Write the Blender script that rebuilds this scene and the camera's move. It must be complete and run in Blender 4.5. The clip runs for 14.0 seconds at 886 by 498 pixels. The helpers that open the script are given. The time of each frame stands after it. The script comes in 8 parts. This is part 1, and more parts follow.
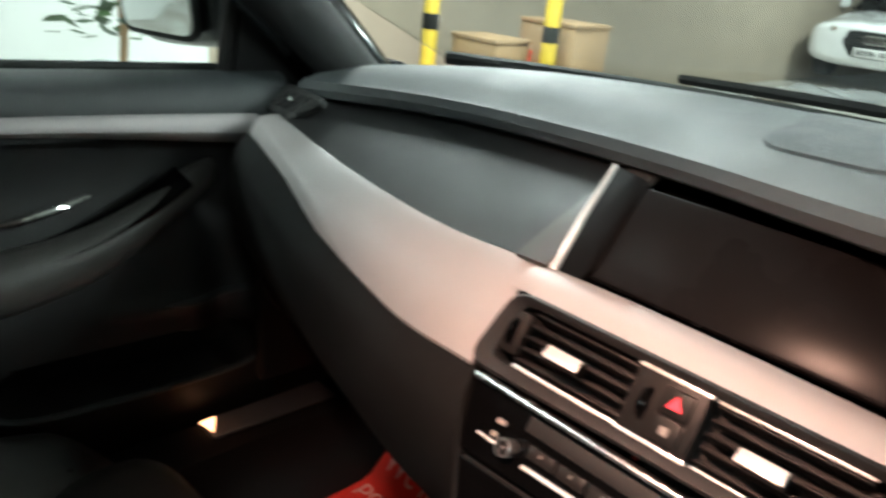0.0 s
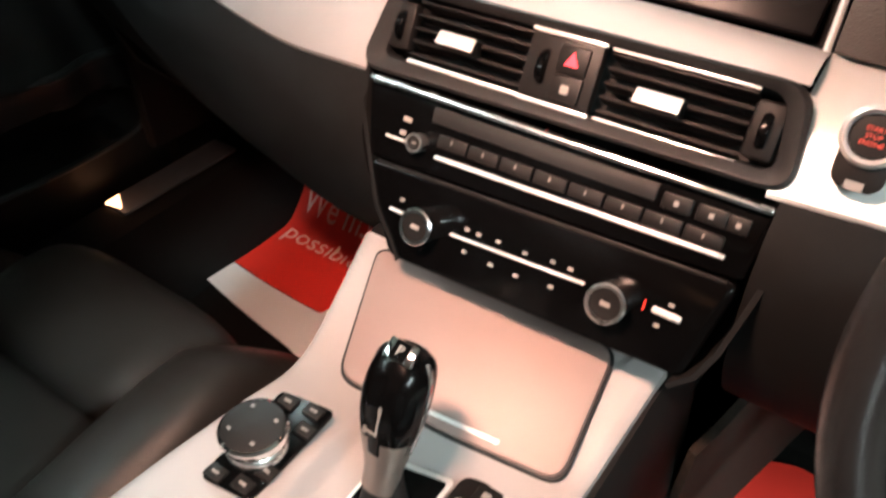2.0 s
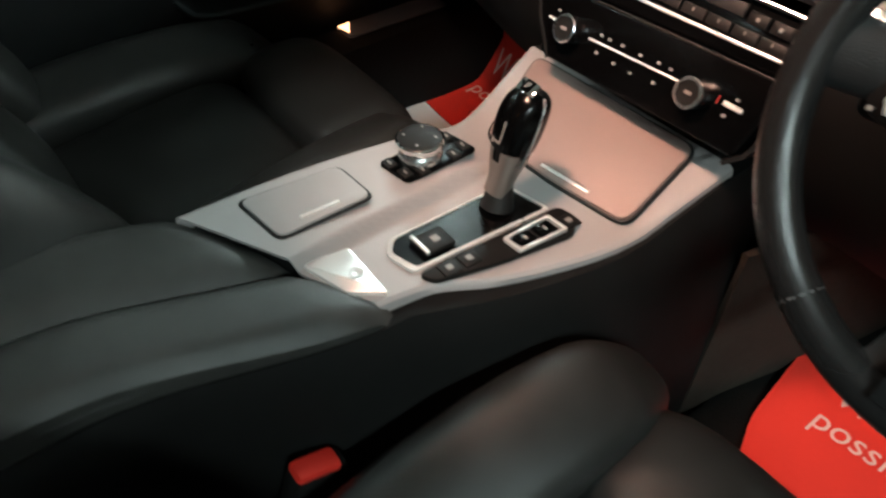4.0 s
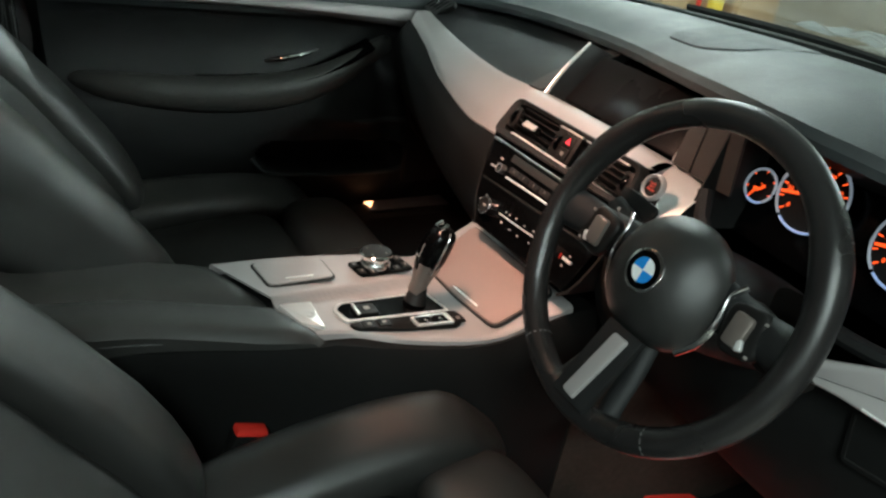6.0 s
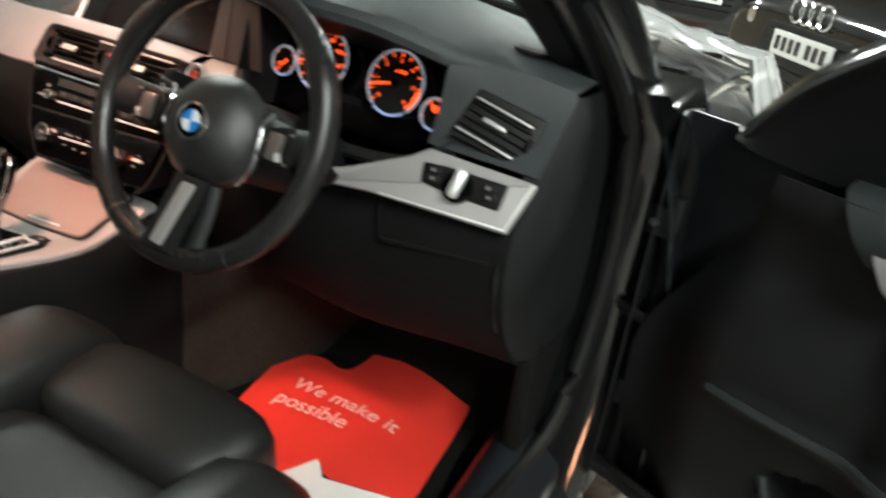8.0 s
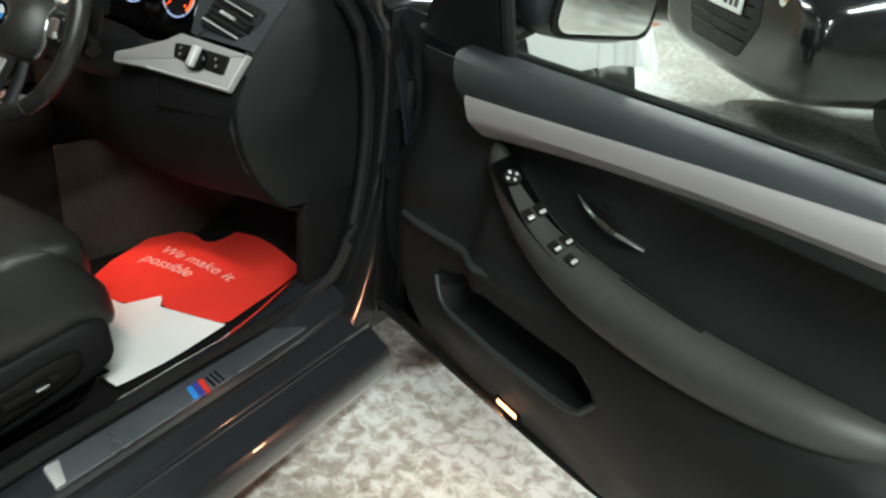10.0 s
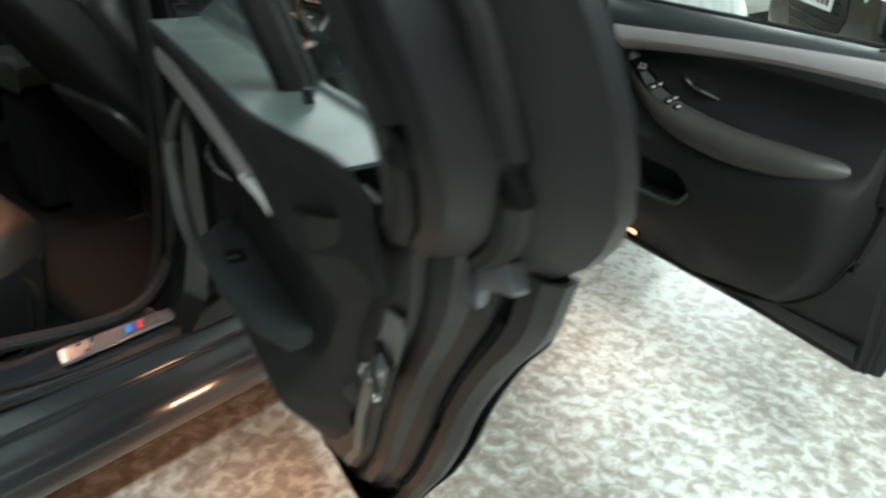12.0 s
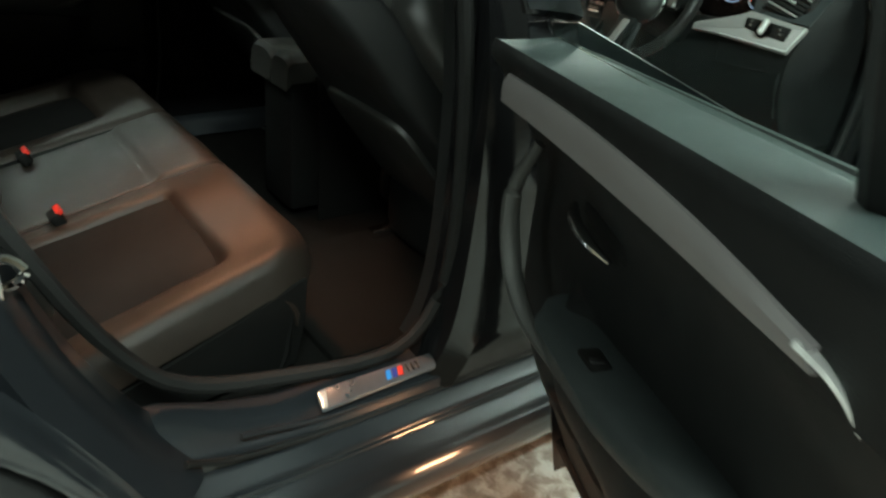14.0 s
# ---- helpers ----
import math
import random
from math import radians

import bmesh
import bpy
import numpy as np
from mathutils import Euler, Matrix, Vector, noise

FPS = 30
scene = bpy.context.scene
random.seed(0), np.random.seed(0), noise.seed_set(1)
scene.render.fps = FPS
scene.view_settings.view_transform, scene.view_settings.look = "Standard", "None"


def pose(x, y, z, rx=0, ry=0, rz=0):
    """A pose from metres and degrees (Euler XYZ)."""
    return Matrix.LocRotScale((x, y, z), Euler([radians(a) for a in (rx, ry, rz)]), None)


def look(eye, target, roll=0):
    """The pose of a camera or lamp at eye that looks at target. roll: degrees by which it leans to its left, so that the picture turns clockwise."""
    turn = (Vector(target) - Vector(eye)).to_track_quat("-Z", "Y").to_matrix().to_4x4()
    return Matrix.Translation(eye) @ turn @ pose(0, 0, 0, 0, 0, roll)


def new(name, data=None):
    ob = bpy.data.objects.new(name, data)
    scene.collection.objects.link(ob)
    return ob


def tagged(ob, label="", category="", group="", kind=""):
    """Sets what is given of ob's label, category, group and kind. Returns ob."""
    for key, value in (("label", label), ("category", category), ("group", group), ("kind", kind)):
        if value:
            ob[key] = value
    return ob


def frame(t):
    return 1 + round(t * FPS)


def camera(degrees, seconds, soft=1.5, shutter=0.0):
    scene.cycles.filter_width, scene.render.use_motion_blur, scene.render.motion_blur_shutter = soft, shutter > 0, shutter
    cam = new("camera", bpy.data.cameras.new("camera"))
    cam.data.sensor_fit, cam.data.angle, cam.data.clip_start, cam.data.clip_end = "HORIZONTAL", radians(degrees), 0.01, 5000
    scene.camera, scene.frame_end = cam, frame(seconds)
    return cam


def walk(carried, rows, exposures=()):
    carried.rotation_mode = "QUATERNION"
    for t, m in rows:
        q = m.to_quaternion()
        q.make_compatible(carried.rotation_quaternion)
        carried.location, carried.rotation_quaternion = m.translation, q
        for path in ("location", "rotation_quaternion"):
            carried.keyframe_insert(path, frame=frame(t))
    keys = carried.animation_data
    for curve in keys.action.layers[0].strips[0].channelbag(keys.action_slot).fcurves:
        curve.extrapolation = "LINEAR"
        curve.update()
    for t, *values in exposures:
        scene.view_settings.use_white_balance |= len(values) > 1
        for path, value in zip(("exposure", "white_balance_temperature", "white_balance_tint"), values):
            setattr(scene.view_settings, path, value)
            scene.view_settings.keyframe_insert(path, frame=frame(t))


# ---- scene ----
cam = camera(61.0, 14.0, soft=2.4, shutter=0.4)
PATH = [
    (0, (0.203, 0.409, 1.165), (-1.12, 1.725, 0.443), 5.9),
    (0.5, (0.223, 0.459, 1.166), (-0.824, 1.944, 0.331), 5.1),
    (1, (0.222, 0.445, 1.157), (-0.723, 1.875, 0.126), 1.8),
    (1.5, (0.211, 0.422, 1.141), (-0.683, 1.758, -0.049), 0.1),
    (2, (0.209, 0.4, 1.133), (-0.676, 1.649, -0.154), -0.5),
    (2.5, (0.215, 0.35, 1.126), (-0.709, 1.48, -0.242), -1.9),
    (3, (0.234, 0.296, 1.128), (-0.735, 1.299, -0.306), -2.9),
    (3.2, (0.251, 0.275, 1.134), (-0.754, 1.22, -0.314), -3.2),
    (5.3, (0.753, 0.215, 1.216), (-0.676, 1.076, 0.113), 8.5),
    (5.5, (0.78, 0.202, 1.236), (-0.701, 1.069, 0.21), 9.5),
    (6, (0.824, 0.144, 1.245), (-0.693, 1.073, 0.331), 8.0),
    (6.5, (0.831, 0.106, 1.234), (-0.603, 1.194, 0.361), 8.4),
    (7, (0.85, 0.068, 1.206), (-0.315, 1.466, 0.376), 9.2),
    (7.5, (0.881, 0.036, 1.21), (-0.073, 1.592, 0.392), 8.1),
    (8, (1.004, 0.051, 1.189), (0.198, 1.675, 0.344), 8.0),
    (8.5, (1.224, 0.124, 1.182), (0.459, 1.745, 0.295), 7.9),
    (8.7, (1.285, 0.123, 1.183), (0.528, 1.734, 0.271), 8.4),
    (10.8, (1.779, -0.262, 1.238), (0.834, 1.255, 0.34), 4.2),
    (11, (1.825, -0.326, 1.242), (0.861, 1.193, 0.368), 4.3),
    (11.5, (1.937, -0.523, 1.223), (0.906, 0.942, 0.335), 5.2),
    (12, (1.951, -0.84, 1.201), (0.86, 0.581, 0.313), 4.8),
    (12.5, (1.932, -0.979, 1.194), (0.733, 0.358, 0.315), 5.1),
    (13, (1.883, -1.008, 1.189), (0.59, 0.242, 0.313), 6.2),
    (13.5, (1.75, -0.936, 1.173), (0.404, 0.242, 0.278), 6.5),
    (14, (1.597, -0.839, 1.173), (0.223, 0.275, 0.24), 6.2),
]
EXPOSURES = [
    (0, 0.18, 6150, 4), (0.5, 0.36, 6100, 4), (1, 0.36, 6200, 6), (1.5, 0.42, 6100, 5), (2, 0.50, 5950, 2), (3, 0.15, 5850, -2), (5.5, -0.35, 6050, -1), (6.5, -0.22, 6150, 1), (7.5, -0.1, 6550, 9),
    (8.5, 0.2, 6450, 9), (11, 0.16, 6300, 7), (11.5, 0.18, 6200, 6), (12, 0.0, 6100, 4), (12.5, 0.05, 6200, 3), (14, -0.16, 6300, -6),
]
walk(cam, [(t, look(eye, target, roll)) for t, eye, target, roll in PATH], EXPOSURES)


# ---- world and large lights ----
world = bpy.data.worlds.new("world")
scene.world = world
world.use_nodes = True
world.node_tree.nodes["Background"].inputs[0].default_value = (0.75, 0.85, 0.9, 1)
world.node_tree.nodes["Background"].inputs[1].default_value = 0.04


def area_lamp(name, at, size, power, colour, to=None, spread=180):
    data = bpy.data.lights.new(name, "AREA")
    data.shape, data.size, data.size_y = "RECTANGLE", size[0], size[1]
    data.energy, data.color, data.spread = power, colour, radians(spread)
    ob = new(name, data)
    ob.matrix_world = look(at, to or (at[0], at[1] + 0.001, at[2] - 1))
    return ob


# unseen battens; the last one is added to brighten the far end
TUBES = [(-2.6, 3.4), (2.6, 3.4), (-2.6, -1.0), (2.6, -1.0), (0.0, 6.2), (-2.6, -5.0), (2.6, -5.0), (-2.2, 10.5)]
for tx, ty in TUBES:
    area_lamp("tube_light", (tx, ty, 2.93), (0.16, 1.5), 190 if tx > -1 or ty > 2 else 50, (0.93, 1.0, 0.95))
# the cabin's own roof lamps, switched on by the open doors
area_lamp("roof_lamp_front", (0.0, 0.44, 1.335), (0.14, 0.05), 2.5, (1.0, 0.53, 0.38), (0.0, 0.86, 0.7), 76)
area_lamp("roof_lamp_rear", (0.06, -0.42, 1.355), (0.12, 0.05), 3.2, (1.0, 0.43, 0.24), (0.42, -0.36, 0.5), 66)
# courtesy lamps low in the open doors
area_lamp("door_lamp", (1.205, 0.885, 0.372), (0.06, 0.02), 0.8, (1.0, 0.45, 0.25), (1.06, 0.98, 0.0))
# fill added to brighten the passenger sill strip
area_lamp("passenger_sill_fill", (-0.650, 0.825, 0.560), (0.04, 0.01), 0.02, (1.0, 0.42, 0.22), (-0.65, 0.945, 0.48))
area_lamp("sill_lamp", (1.06, -0.10, 0.295), (0.16, 0.04), 2.0, (1.0, 0.48, 0.26), (0.90, -0.08, 0.0))

# ---- materials ----
def material(name, colour, rough=0.5, metal=0.0, grain=0.0, scale=60.0, bump=0.0, bump_scale=300.0, spec=0.5, coat=0.0, rough_var=0.08, coat_rough=0.10):
    """A surface with large-scale tone variation, fine relief and uneven gloss."""
    m = bpy.data.materials.new(name)
    m.use_nodes = True
    nt = m.node_tree
    b = nt.nodes["Principled BSDF"]
    b.inputs["Metallic"].default_value = metal
    b.inputs["Specular IOR Level"].default_value = spec
    b.inputs["Coat Weight"].default_value = coat
    b.inputs["Coat Roughness"].default_value = coat_rough
    co = nt.nodes.new("ShaderNodeTexCoord")
    n1 = nt.nodes.new("ShaderNodeTexNoise")
    n1.inputs["Scale"].default_value, n1.inputs["Detail"].default_value = scale * 0.15, 4
    n2 = nt.nodes.new("ShaderNodeTexNoise")
    n2.inputs["Scale"].default_value, n2.inputs["Detail"].default_value = scale, 3
    nt.links.new(co.outputs["Object"], n1.inputs["Vector"])
    nt.links.new(co.outputs["Object"], n2.inputs["Vector"])
    add = nt.nodes.new("ShaderNodeMath")
    add.operation = "ADD"
    nt.links.new(n1.outputs["Fac"], add.inputs[0])
    nt.links.new(n2.outputs["Fac"], add.inputs[1])
    mr = nt.nodes.new("ShaderNodeMapRange")
    mr.inputs["From Min"].default_value, mr.inputs["From Max"].default_value = 0.6, 1.4
    mr.inputs["To Min"].default_value, mr.inputs["To Max"].default_value = 1 - grain, 1 + grain
    nt.links.new(add.outputs[0], mr.inputs["Value"])
    mul = nt.nodes.new("ShaderNodeVectorMath")
    mul.operation = "SCALE"
    mul.inputs[0].default_value = colour[:3]
    nt.links.new(mr.outputs["Result"], mul.inputs["Scale"])
    nt.links.new(mul.outputs["Vector"], b.inputs["Base Color"])
    rr = nt.nodes.new("ShaderNodeMapRange")
    rr.inputs["From Min"].default_value, rr.inputs["From Max"].default_value = 0.3, 0.7
    rr.inputs["To Min"].default_value, rr.inputs["To Max"].default_value = max(0.0, rough - rough_var), min(1.0, rough + rough_var)
    nt.links.new(n1.outputs["Fac"], rr.inputs["Value"])
    nt.links.new(rr.outputs["Result"], b.inputs["Roughness"])
    if bump:
        v = nt.nodes.new("ShaderNodeTexVoronoi")
        v.inputs["Scale"].default_value = bump_scale
        nt.links.new(co.outputs["Object"], v.inputs["Vector"])
        bp = nt.nodes.new("ShaderNodeBump")
        bp.inputs["Strength"].default_value, bp.inputs["Distance"].default_value = bump, 0.001
        nt.links.new(v.outputs["Distance"], bp.inputs["Height"])
        nt.links.new(bp.outputs["Normal"], b.inputs["Normal"])
    return m


def glow(name, colour, strength):
    m = bpy.data.materials.new(name)
    m.use_nodes = True
    b = m.node_tree.nodes["Principled BSDF"]
    b.inputs["Base Color"].default_value = (*[c * 0.4 for c in colour], 1)
    b.inputs["Emission Color"].default_value = (*colour, 1)
    b.inputs["Emission Strength"].default_value = strength
    b.inputs["Roughness"].default_value = 0.4
    return m


def clear(name, colour=(1, 1, 1), rough=0.0, through_light=1.0):
    m = bpy.data.materials.new(name)
    m.use_nodes = True
    b = m.node_tree.nodes["Principled BSDF"]
    b.inputs["Base Color"].default_value = (*colour, 1)
    b.inputs["Transmission Weight"].default_value = through_light
    b.inputs["Roughness"].default_value = rough
    b.inputs["IOR"].default_value = 1.12
    return m


def concrete():
    """Old pale floor paint, worn through in flecks to brown-grey screed."""
    m = material("worn_floor_paint", (0.5, 0.5, 0.46), 0.42, grain=0.12, scale=5, bump=0.25, bump_scale=160)
    nt = m.node_tree
    b = nt.nodes["Principled BSDF"]
    co = nt.nodes.new("ShaderNodeTexCoord")
    warp = nt.nodes.new("ShaderNodeTexNoise")
    warp.inputs["Scale"].default_value, warp.inputs["Detail"].default_value = 1.1, 4
    fleck = nt.nodes.new("ShaderNodeTexNoise")
    fleck.inputs["Scale"].default_value, fleck.inputs["Detail"].default_value, fleck.inputs["Roughness"].default_value = 27, 6, 0.62
    fleck.inputs["Distortion"].default_value = 0.45
    for n in (warp, fleck):
        nt.links.new(co.outputs["Object"], n.inputs["Vector"])
    add = nt.nodes.new("ShaderNodeMath")
    add.operation = "MULTIPLY_ADD"
    add.inputs[1].default_value = 0.55
    nt.links.new(warp.outputs["Fac"], add.inputs[0])
    nt.links.new(fleck.outputs["Fac"], add.inputs[2])
    ramp = nt.nodes.new("ShaderNodeValToRGB")
    e = ramp.color_ramp.elements
    e[0].position, e[0].color = 0.64, (0.53, 0.55, 0.535, 1)
    e[1].position, e[1].color = 0.96, (0.19, 0.170, 0.145, 1)
    mid = ramp.color_ramp.elements.new(0.74)
    mid.color = (0.41, 0.40, 0.375, 1)
    mid = ramp.color_ramp.elements.new(0.79)
    mid.color = (0.315, 0.292, 0.26, 1)
    nt.links.new(add.outputs[0], ramp.inputs["Fac"])
    mix = nt.nodes.new("ShaderNodeMix")
    mix.data_type, mix.blend_type = "RGBA", "MULTIPLY"
    mix.inputs["Factor"].default_value = 0.35
    old = b.inputs["Base Color"].links[0].from_socket
    nt.links.new(ramp.outputs["Color"], mix.inputs["A"])
    nt.links.new(old, mix.inputs["B"])
    bright = nt.nodes.new("ShaderNodeVectorMath")
    bright.operation = "SCALE"
    bright.inputs["Scale"].default_value = 1.12
    nt.links.new(mix.outputs["Result"], bright.inputs[0])
    nt.links.new(bright.outputs["Vector"], b.inputs["Base Color"])
    return m


# dark grey plastic; fluorescent reflection adds the blue tint in its colour
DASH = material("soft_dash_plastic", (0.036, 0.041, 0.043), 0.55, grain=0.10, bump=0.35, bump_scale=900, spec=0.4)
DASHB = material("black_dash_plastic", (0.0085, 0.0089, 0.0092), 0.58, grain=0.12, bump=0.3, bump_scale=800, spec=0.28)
# dash plastic copied lighter and browner for the roof lamp's warm light
CHEEK = material("warm_lit_plastic", (0.030, 0.026, 0.0235), 0.5, grain=0.12, bump=0.3, bump_scale=800, spec=0.35)
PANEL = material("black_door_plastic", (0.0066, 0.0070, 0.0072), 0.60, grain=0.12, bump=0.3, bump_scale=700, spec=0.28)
PIANO = material("gloss_black_plastic", (0.0013, 0.0013, 0.0014), 0.18, grain=0.1, spec=0.14)
BUTTON = material("button_plastic", (0.0060, 0.0055, 0.0052), 0.5, grain=0.1, spec=0.18)
LEATHER = material("black_leather", (0.0185, 0.0182, 0.0172), 0.36, grain=0.18, bump=0.25, bump_scale=1100, rough_var=0.08, spec=0.6)
ARMLEATHER = material("armrest_leather", (0.035, 0.0345, 0.0325), 0.47, grain=0.12, bump=0.2, bump_scale=1100, spec=0.4)
# black leather with the rear lamp's warm tone put into its base
REARLEATHER = material("warm_lit_rear_leather", (0.020, 0.0150, 0.0122), 0.46, grain=0.15, bump=0.25, bump_scale=1100, spec=0.25)
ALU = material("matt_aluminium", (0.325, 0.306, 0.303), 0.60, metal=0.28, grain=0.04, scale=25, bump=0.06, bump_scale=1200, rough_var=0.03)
# same aluminium; the lamp's pink tone on the lid is in its colour
LIDALU = material("rosy_lit_aluminium", (0.235, 0.172, 0.155), 0.55, metal=0.25, grain=0.04, scale=25, bump=0.06, bump_scale=1200, rough_var=0.03)
# same aluminium darkened: the door strips face away from the light
DOORALU = material("shaded_matt_aluminium", (0.262, 0.243, 0.248), 0.55, metal=0.3, grain=0.04, scale=25, bump=0.06, bump_scale=1200, rough_var=0.03)
BRIGHT = material("bright_satin_trim", (0.80, 0.79, 0.78), 0.34, metal=0.6, grain=0.03)
SATIN = material("satin_chrome", (0.72, 0.72, 0.72), 0.22, metal=1.0, grain=0.05)
# warm tint stands in for orange dial light mirrored in the chrome keys
KEYMETAL = material("warm_lit_metal", (0.24, 0.205, 0.185), 0.34, metal=0.7, grain=0.08)
CHROME = material("chrome", (0.85, 0.85, 0.85), 0.07, metal=1.0, grain=0.03, rough_var=0.03)
CARPET = material("black_carpet", (0.0055, 0.0052, 0.0048), 0.95, grain=0.35, scale=160, bump=1.0, bump_scale=500, spec=0.1)
# brighter brown base stands in for warm footwell light
TUNNEL = material("warm_lit_carpet", (0.030, 0.024, 0.020), 0.9, grain=0.3, scale=120, bump=0.8, bump_scale=500, spec=0.1)
# unseen headliner, tone raised to bounce light into the shadows
LINER = material("headliner_cloth", (0.22, 0.22, 0.215), 0.9, grain=0.1, bump=0.4, bump_scale=700)
# body grey darkened: shade on the shut faces is put into this paint
SHADEPAINT = material("shaded_body_paint", (0.008, 0.0085, 0.0095), 0.45, grain=0.08, scale=40, coat=0.1, rough_var=0.06, spec=0.25)
PAINT = material("grey_car_paint", (0.020, 0.0225, 0.0265), 0.32, metal=0.3, grain=0.04, scale=40, coat=1.0, rough_var=0.04, coat_rough=0.04)
RUBBER = material("black_rubber", (0.007, 0.007, 0.007), 0.6, grain=0.15, spec=0.3)
TYRE = material("tyre_rubber", (0.018, 0.018, 0.018), 0.75, grain=0.2, bump=0.4, bump_scale=90)
LIPGREY = material("pale_lip_grey", (0.17, 0.175, 0.17), 0.42, metal=0.4, grain=0.25, scale=40, bump=0.15, bump_scale=200)
RIM = material("silver_wheel_paint", (0.34, 0.35, 0.36), 0.3, metal=0.8, grain=0.05)
SCREEN = material("dark_display_glass", (0.006, 0.0055, 0.0055), 0.28, grain=0.1, spec=0.06, rough_var=0.05)
GLASS = clear("window_glass", (0.86, 0.92, 0.90))
MIRROR = material("mirror_glass", (0.86, 0.88, 0.88), 0.02, metal=1.0, grain=0.01, rough_var=0.01)
REDPAPER = material("red_printed_paper", (0.72, 0.035, 0.022), 0.55, grain=0.06, scale=12)
WHITEPAPER = material("white_paper", (0.72, 0.72, 0.70), 0.6, grain=0.05, scale=12)
PALETEXT = material("pale_print", (0.78, 0.48, 0.44), 0.6, grain=0.04)
FADEDRED = material("faded_red_paint", (0.42, 0.16, 0.10), 0.6, grain=0.3, scale=14)
REDPLASTIC = material("red_plastic", (0.62, 0.03, 0.02), 0.4, grain=0.05)
BLUE = material("blue_enamel", (0.03, 0.22, 0.62), 0.25, grain=0.03)
WHITE = material("white_enamel", (0.75, 0.77, 0.78), 0.25, grain=0.03)
ORANGE = glow("orange_dial_light", (1.0, 0.085, 0.012), 2.2)
REDGLOW = glow("red_symbol_light", (1.0, 0.04, 0.06), 2.0)
DIALRING = glow("pale_dial_ring", (0.55, 0.60, 0.70), 0.35)
ICON = material("pale_button_symbol", (0.20, 0.185, 0.17), 0.5, grain=0.05)
# its grey includes the light that ledges, creases and armrest tops catch
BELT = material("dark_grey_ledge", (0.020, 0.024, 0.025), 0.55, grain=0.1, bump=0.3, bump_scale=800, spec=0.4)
# teal of light grazing the ledge is put into this colour
LEDGE = material("teal_lit_ledge", (0.026, 0.036, 0.035), 0.45, grain=0.08, bump=0.25, bump_scale=800, spec=0.6)
GRILLECLOTH = material("grey_grille_cloth", (0.036, 0.040, 0.043), 0.7, grain=0.15, scale=200, bump=0.6, bump_scale=700)
GRIPGLINT = glow("white_grip_glint", (0.72, 0.84, 1.0), 2.2)
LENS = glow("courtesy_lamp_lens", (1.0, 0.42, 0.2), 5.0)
FLOOR = concrete()
WALL = material("white_wall_paint", (0.66, 0.67, 0.65), 0.7, grain=0.06, scale=4, bump=0.2, bump_scale=40)
BEIGE = material("beige_wall_paint", (0.30, 0.25, 0.19), 0.7, grain=0.12, scale=3, bump=0.2, bump_scale=40)
CEIL = material("grey_ceiling_paint", (0.30, 0.31, 0.30), 0.8, grain=0.06, scale=4)
YELLOW = material("yellow_paint", (0.62, 0.43, 0.04), 0.45, grain=0.08)
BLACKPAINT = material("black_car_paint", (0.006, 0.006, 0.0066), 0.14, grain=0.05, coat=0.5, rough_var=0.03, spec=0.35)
WHITEPAINT = material("white_car_paint", (0.70, 0.71, 0.71), 0.25, grain=0.03, coat=1.0)
PLATE = material("white_plate", (0.72, 0.72, 0.70), 0.4, grain=0.03)
INK = material("dark_print", (0.02, 0.02, 0.02), 0.5, grain=0.05)
FILM = clear("clear_plastic_film", (0.92, 0.93, 0.93), 0.12, 0.55)
FRET = material("dark_footwell_plastic", (0.0060, 0.0060, 0.0059), 0.75, grain=0.15, spec=0.12)
TUBE = glow("fluorescent_tube", (0.93, 1.0, 0.95), 9.0)

# ---- building helpers ----
def cr(xs, pts, x):
    """A smooth curve through points pts at the parameters xs."""
    xs, pts = list(xs), np.array(pts, float)
    x = min(max(x, xs[0]), xs[-1])
    i = min(max(int(np.searchsorted(xs, x)) - 1, 0), len(xs) - 2)
    h = xs[i + 1] - xs[i]
    t = (x - xs[i]) / h

    def slope(k):
        a, b = max(k - 1, 0), min(k + 1, len(xs) - 1)
        return (pts[b] - pts[a]) / (xs[b] - xs[a])

    m0, m1 = slope(i) * h, slope(i + 1) * h
    return (2 * t**3 - 3 * t**2 + 1) * pts[i] + (t**3 - 2 * t**2 + t) * m0 + (3 * t**2 - 2 * t**3) * pts[i + 1] + (t**3 - t**2) * m1


def spline(pts, n, closed=False):
    """n points along a smooth curve through pts, by length."""
    p = [np.array(q, float) for q in pts] + ([np.array(pts[0], float)] if closed else [])
    k = [0.0]
    for a, b in zip(p, p[1:]):
        k.append(k[-1] + max(float(np.linalg.norm(b - a)), 1e-6))
    if closed:
        ext = [p[-2], *p, p[1]]
        ke = [-(k[-1] - k[-2]), *k, k[-1] + k[1]]
        return [cr(ke, ext, k[-1] * i / n) for i in range(n)]
    return [cr(k, p, k[-1] * i / (n - 1)) for i in range(n)]


def smooth01(a, b, x):
    t = min(max((x - a) / (b - a), 0.0), 1.0)
    return t * t * (3 - 2 * t)


def bump(x, c, w):
    return math.exp(-(((x - c) / w) ** 2))


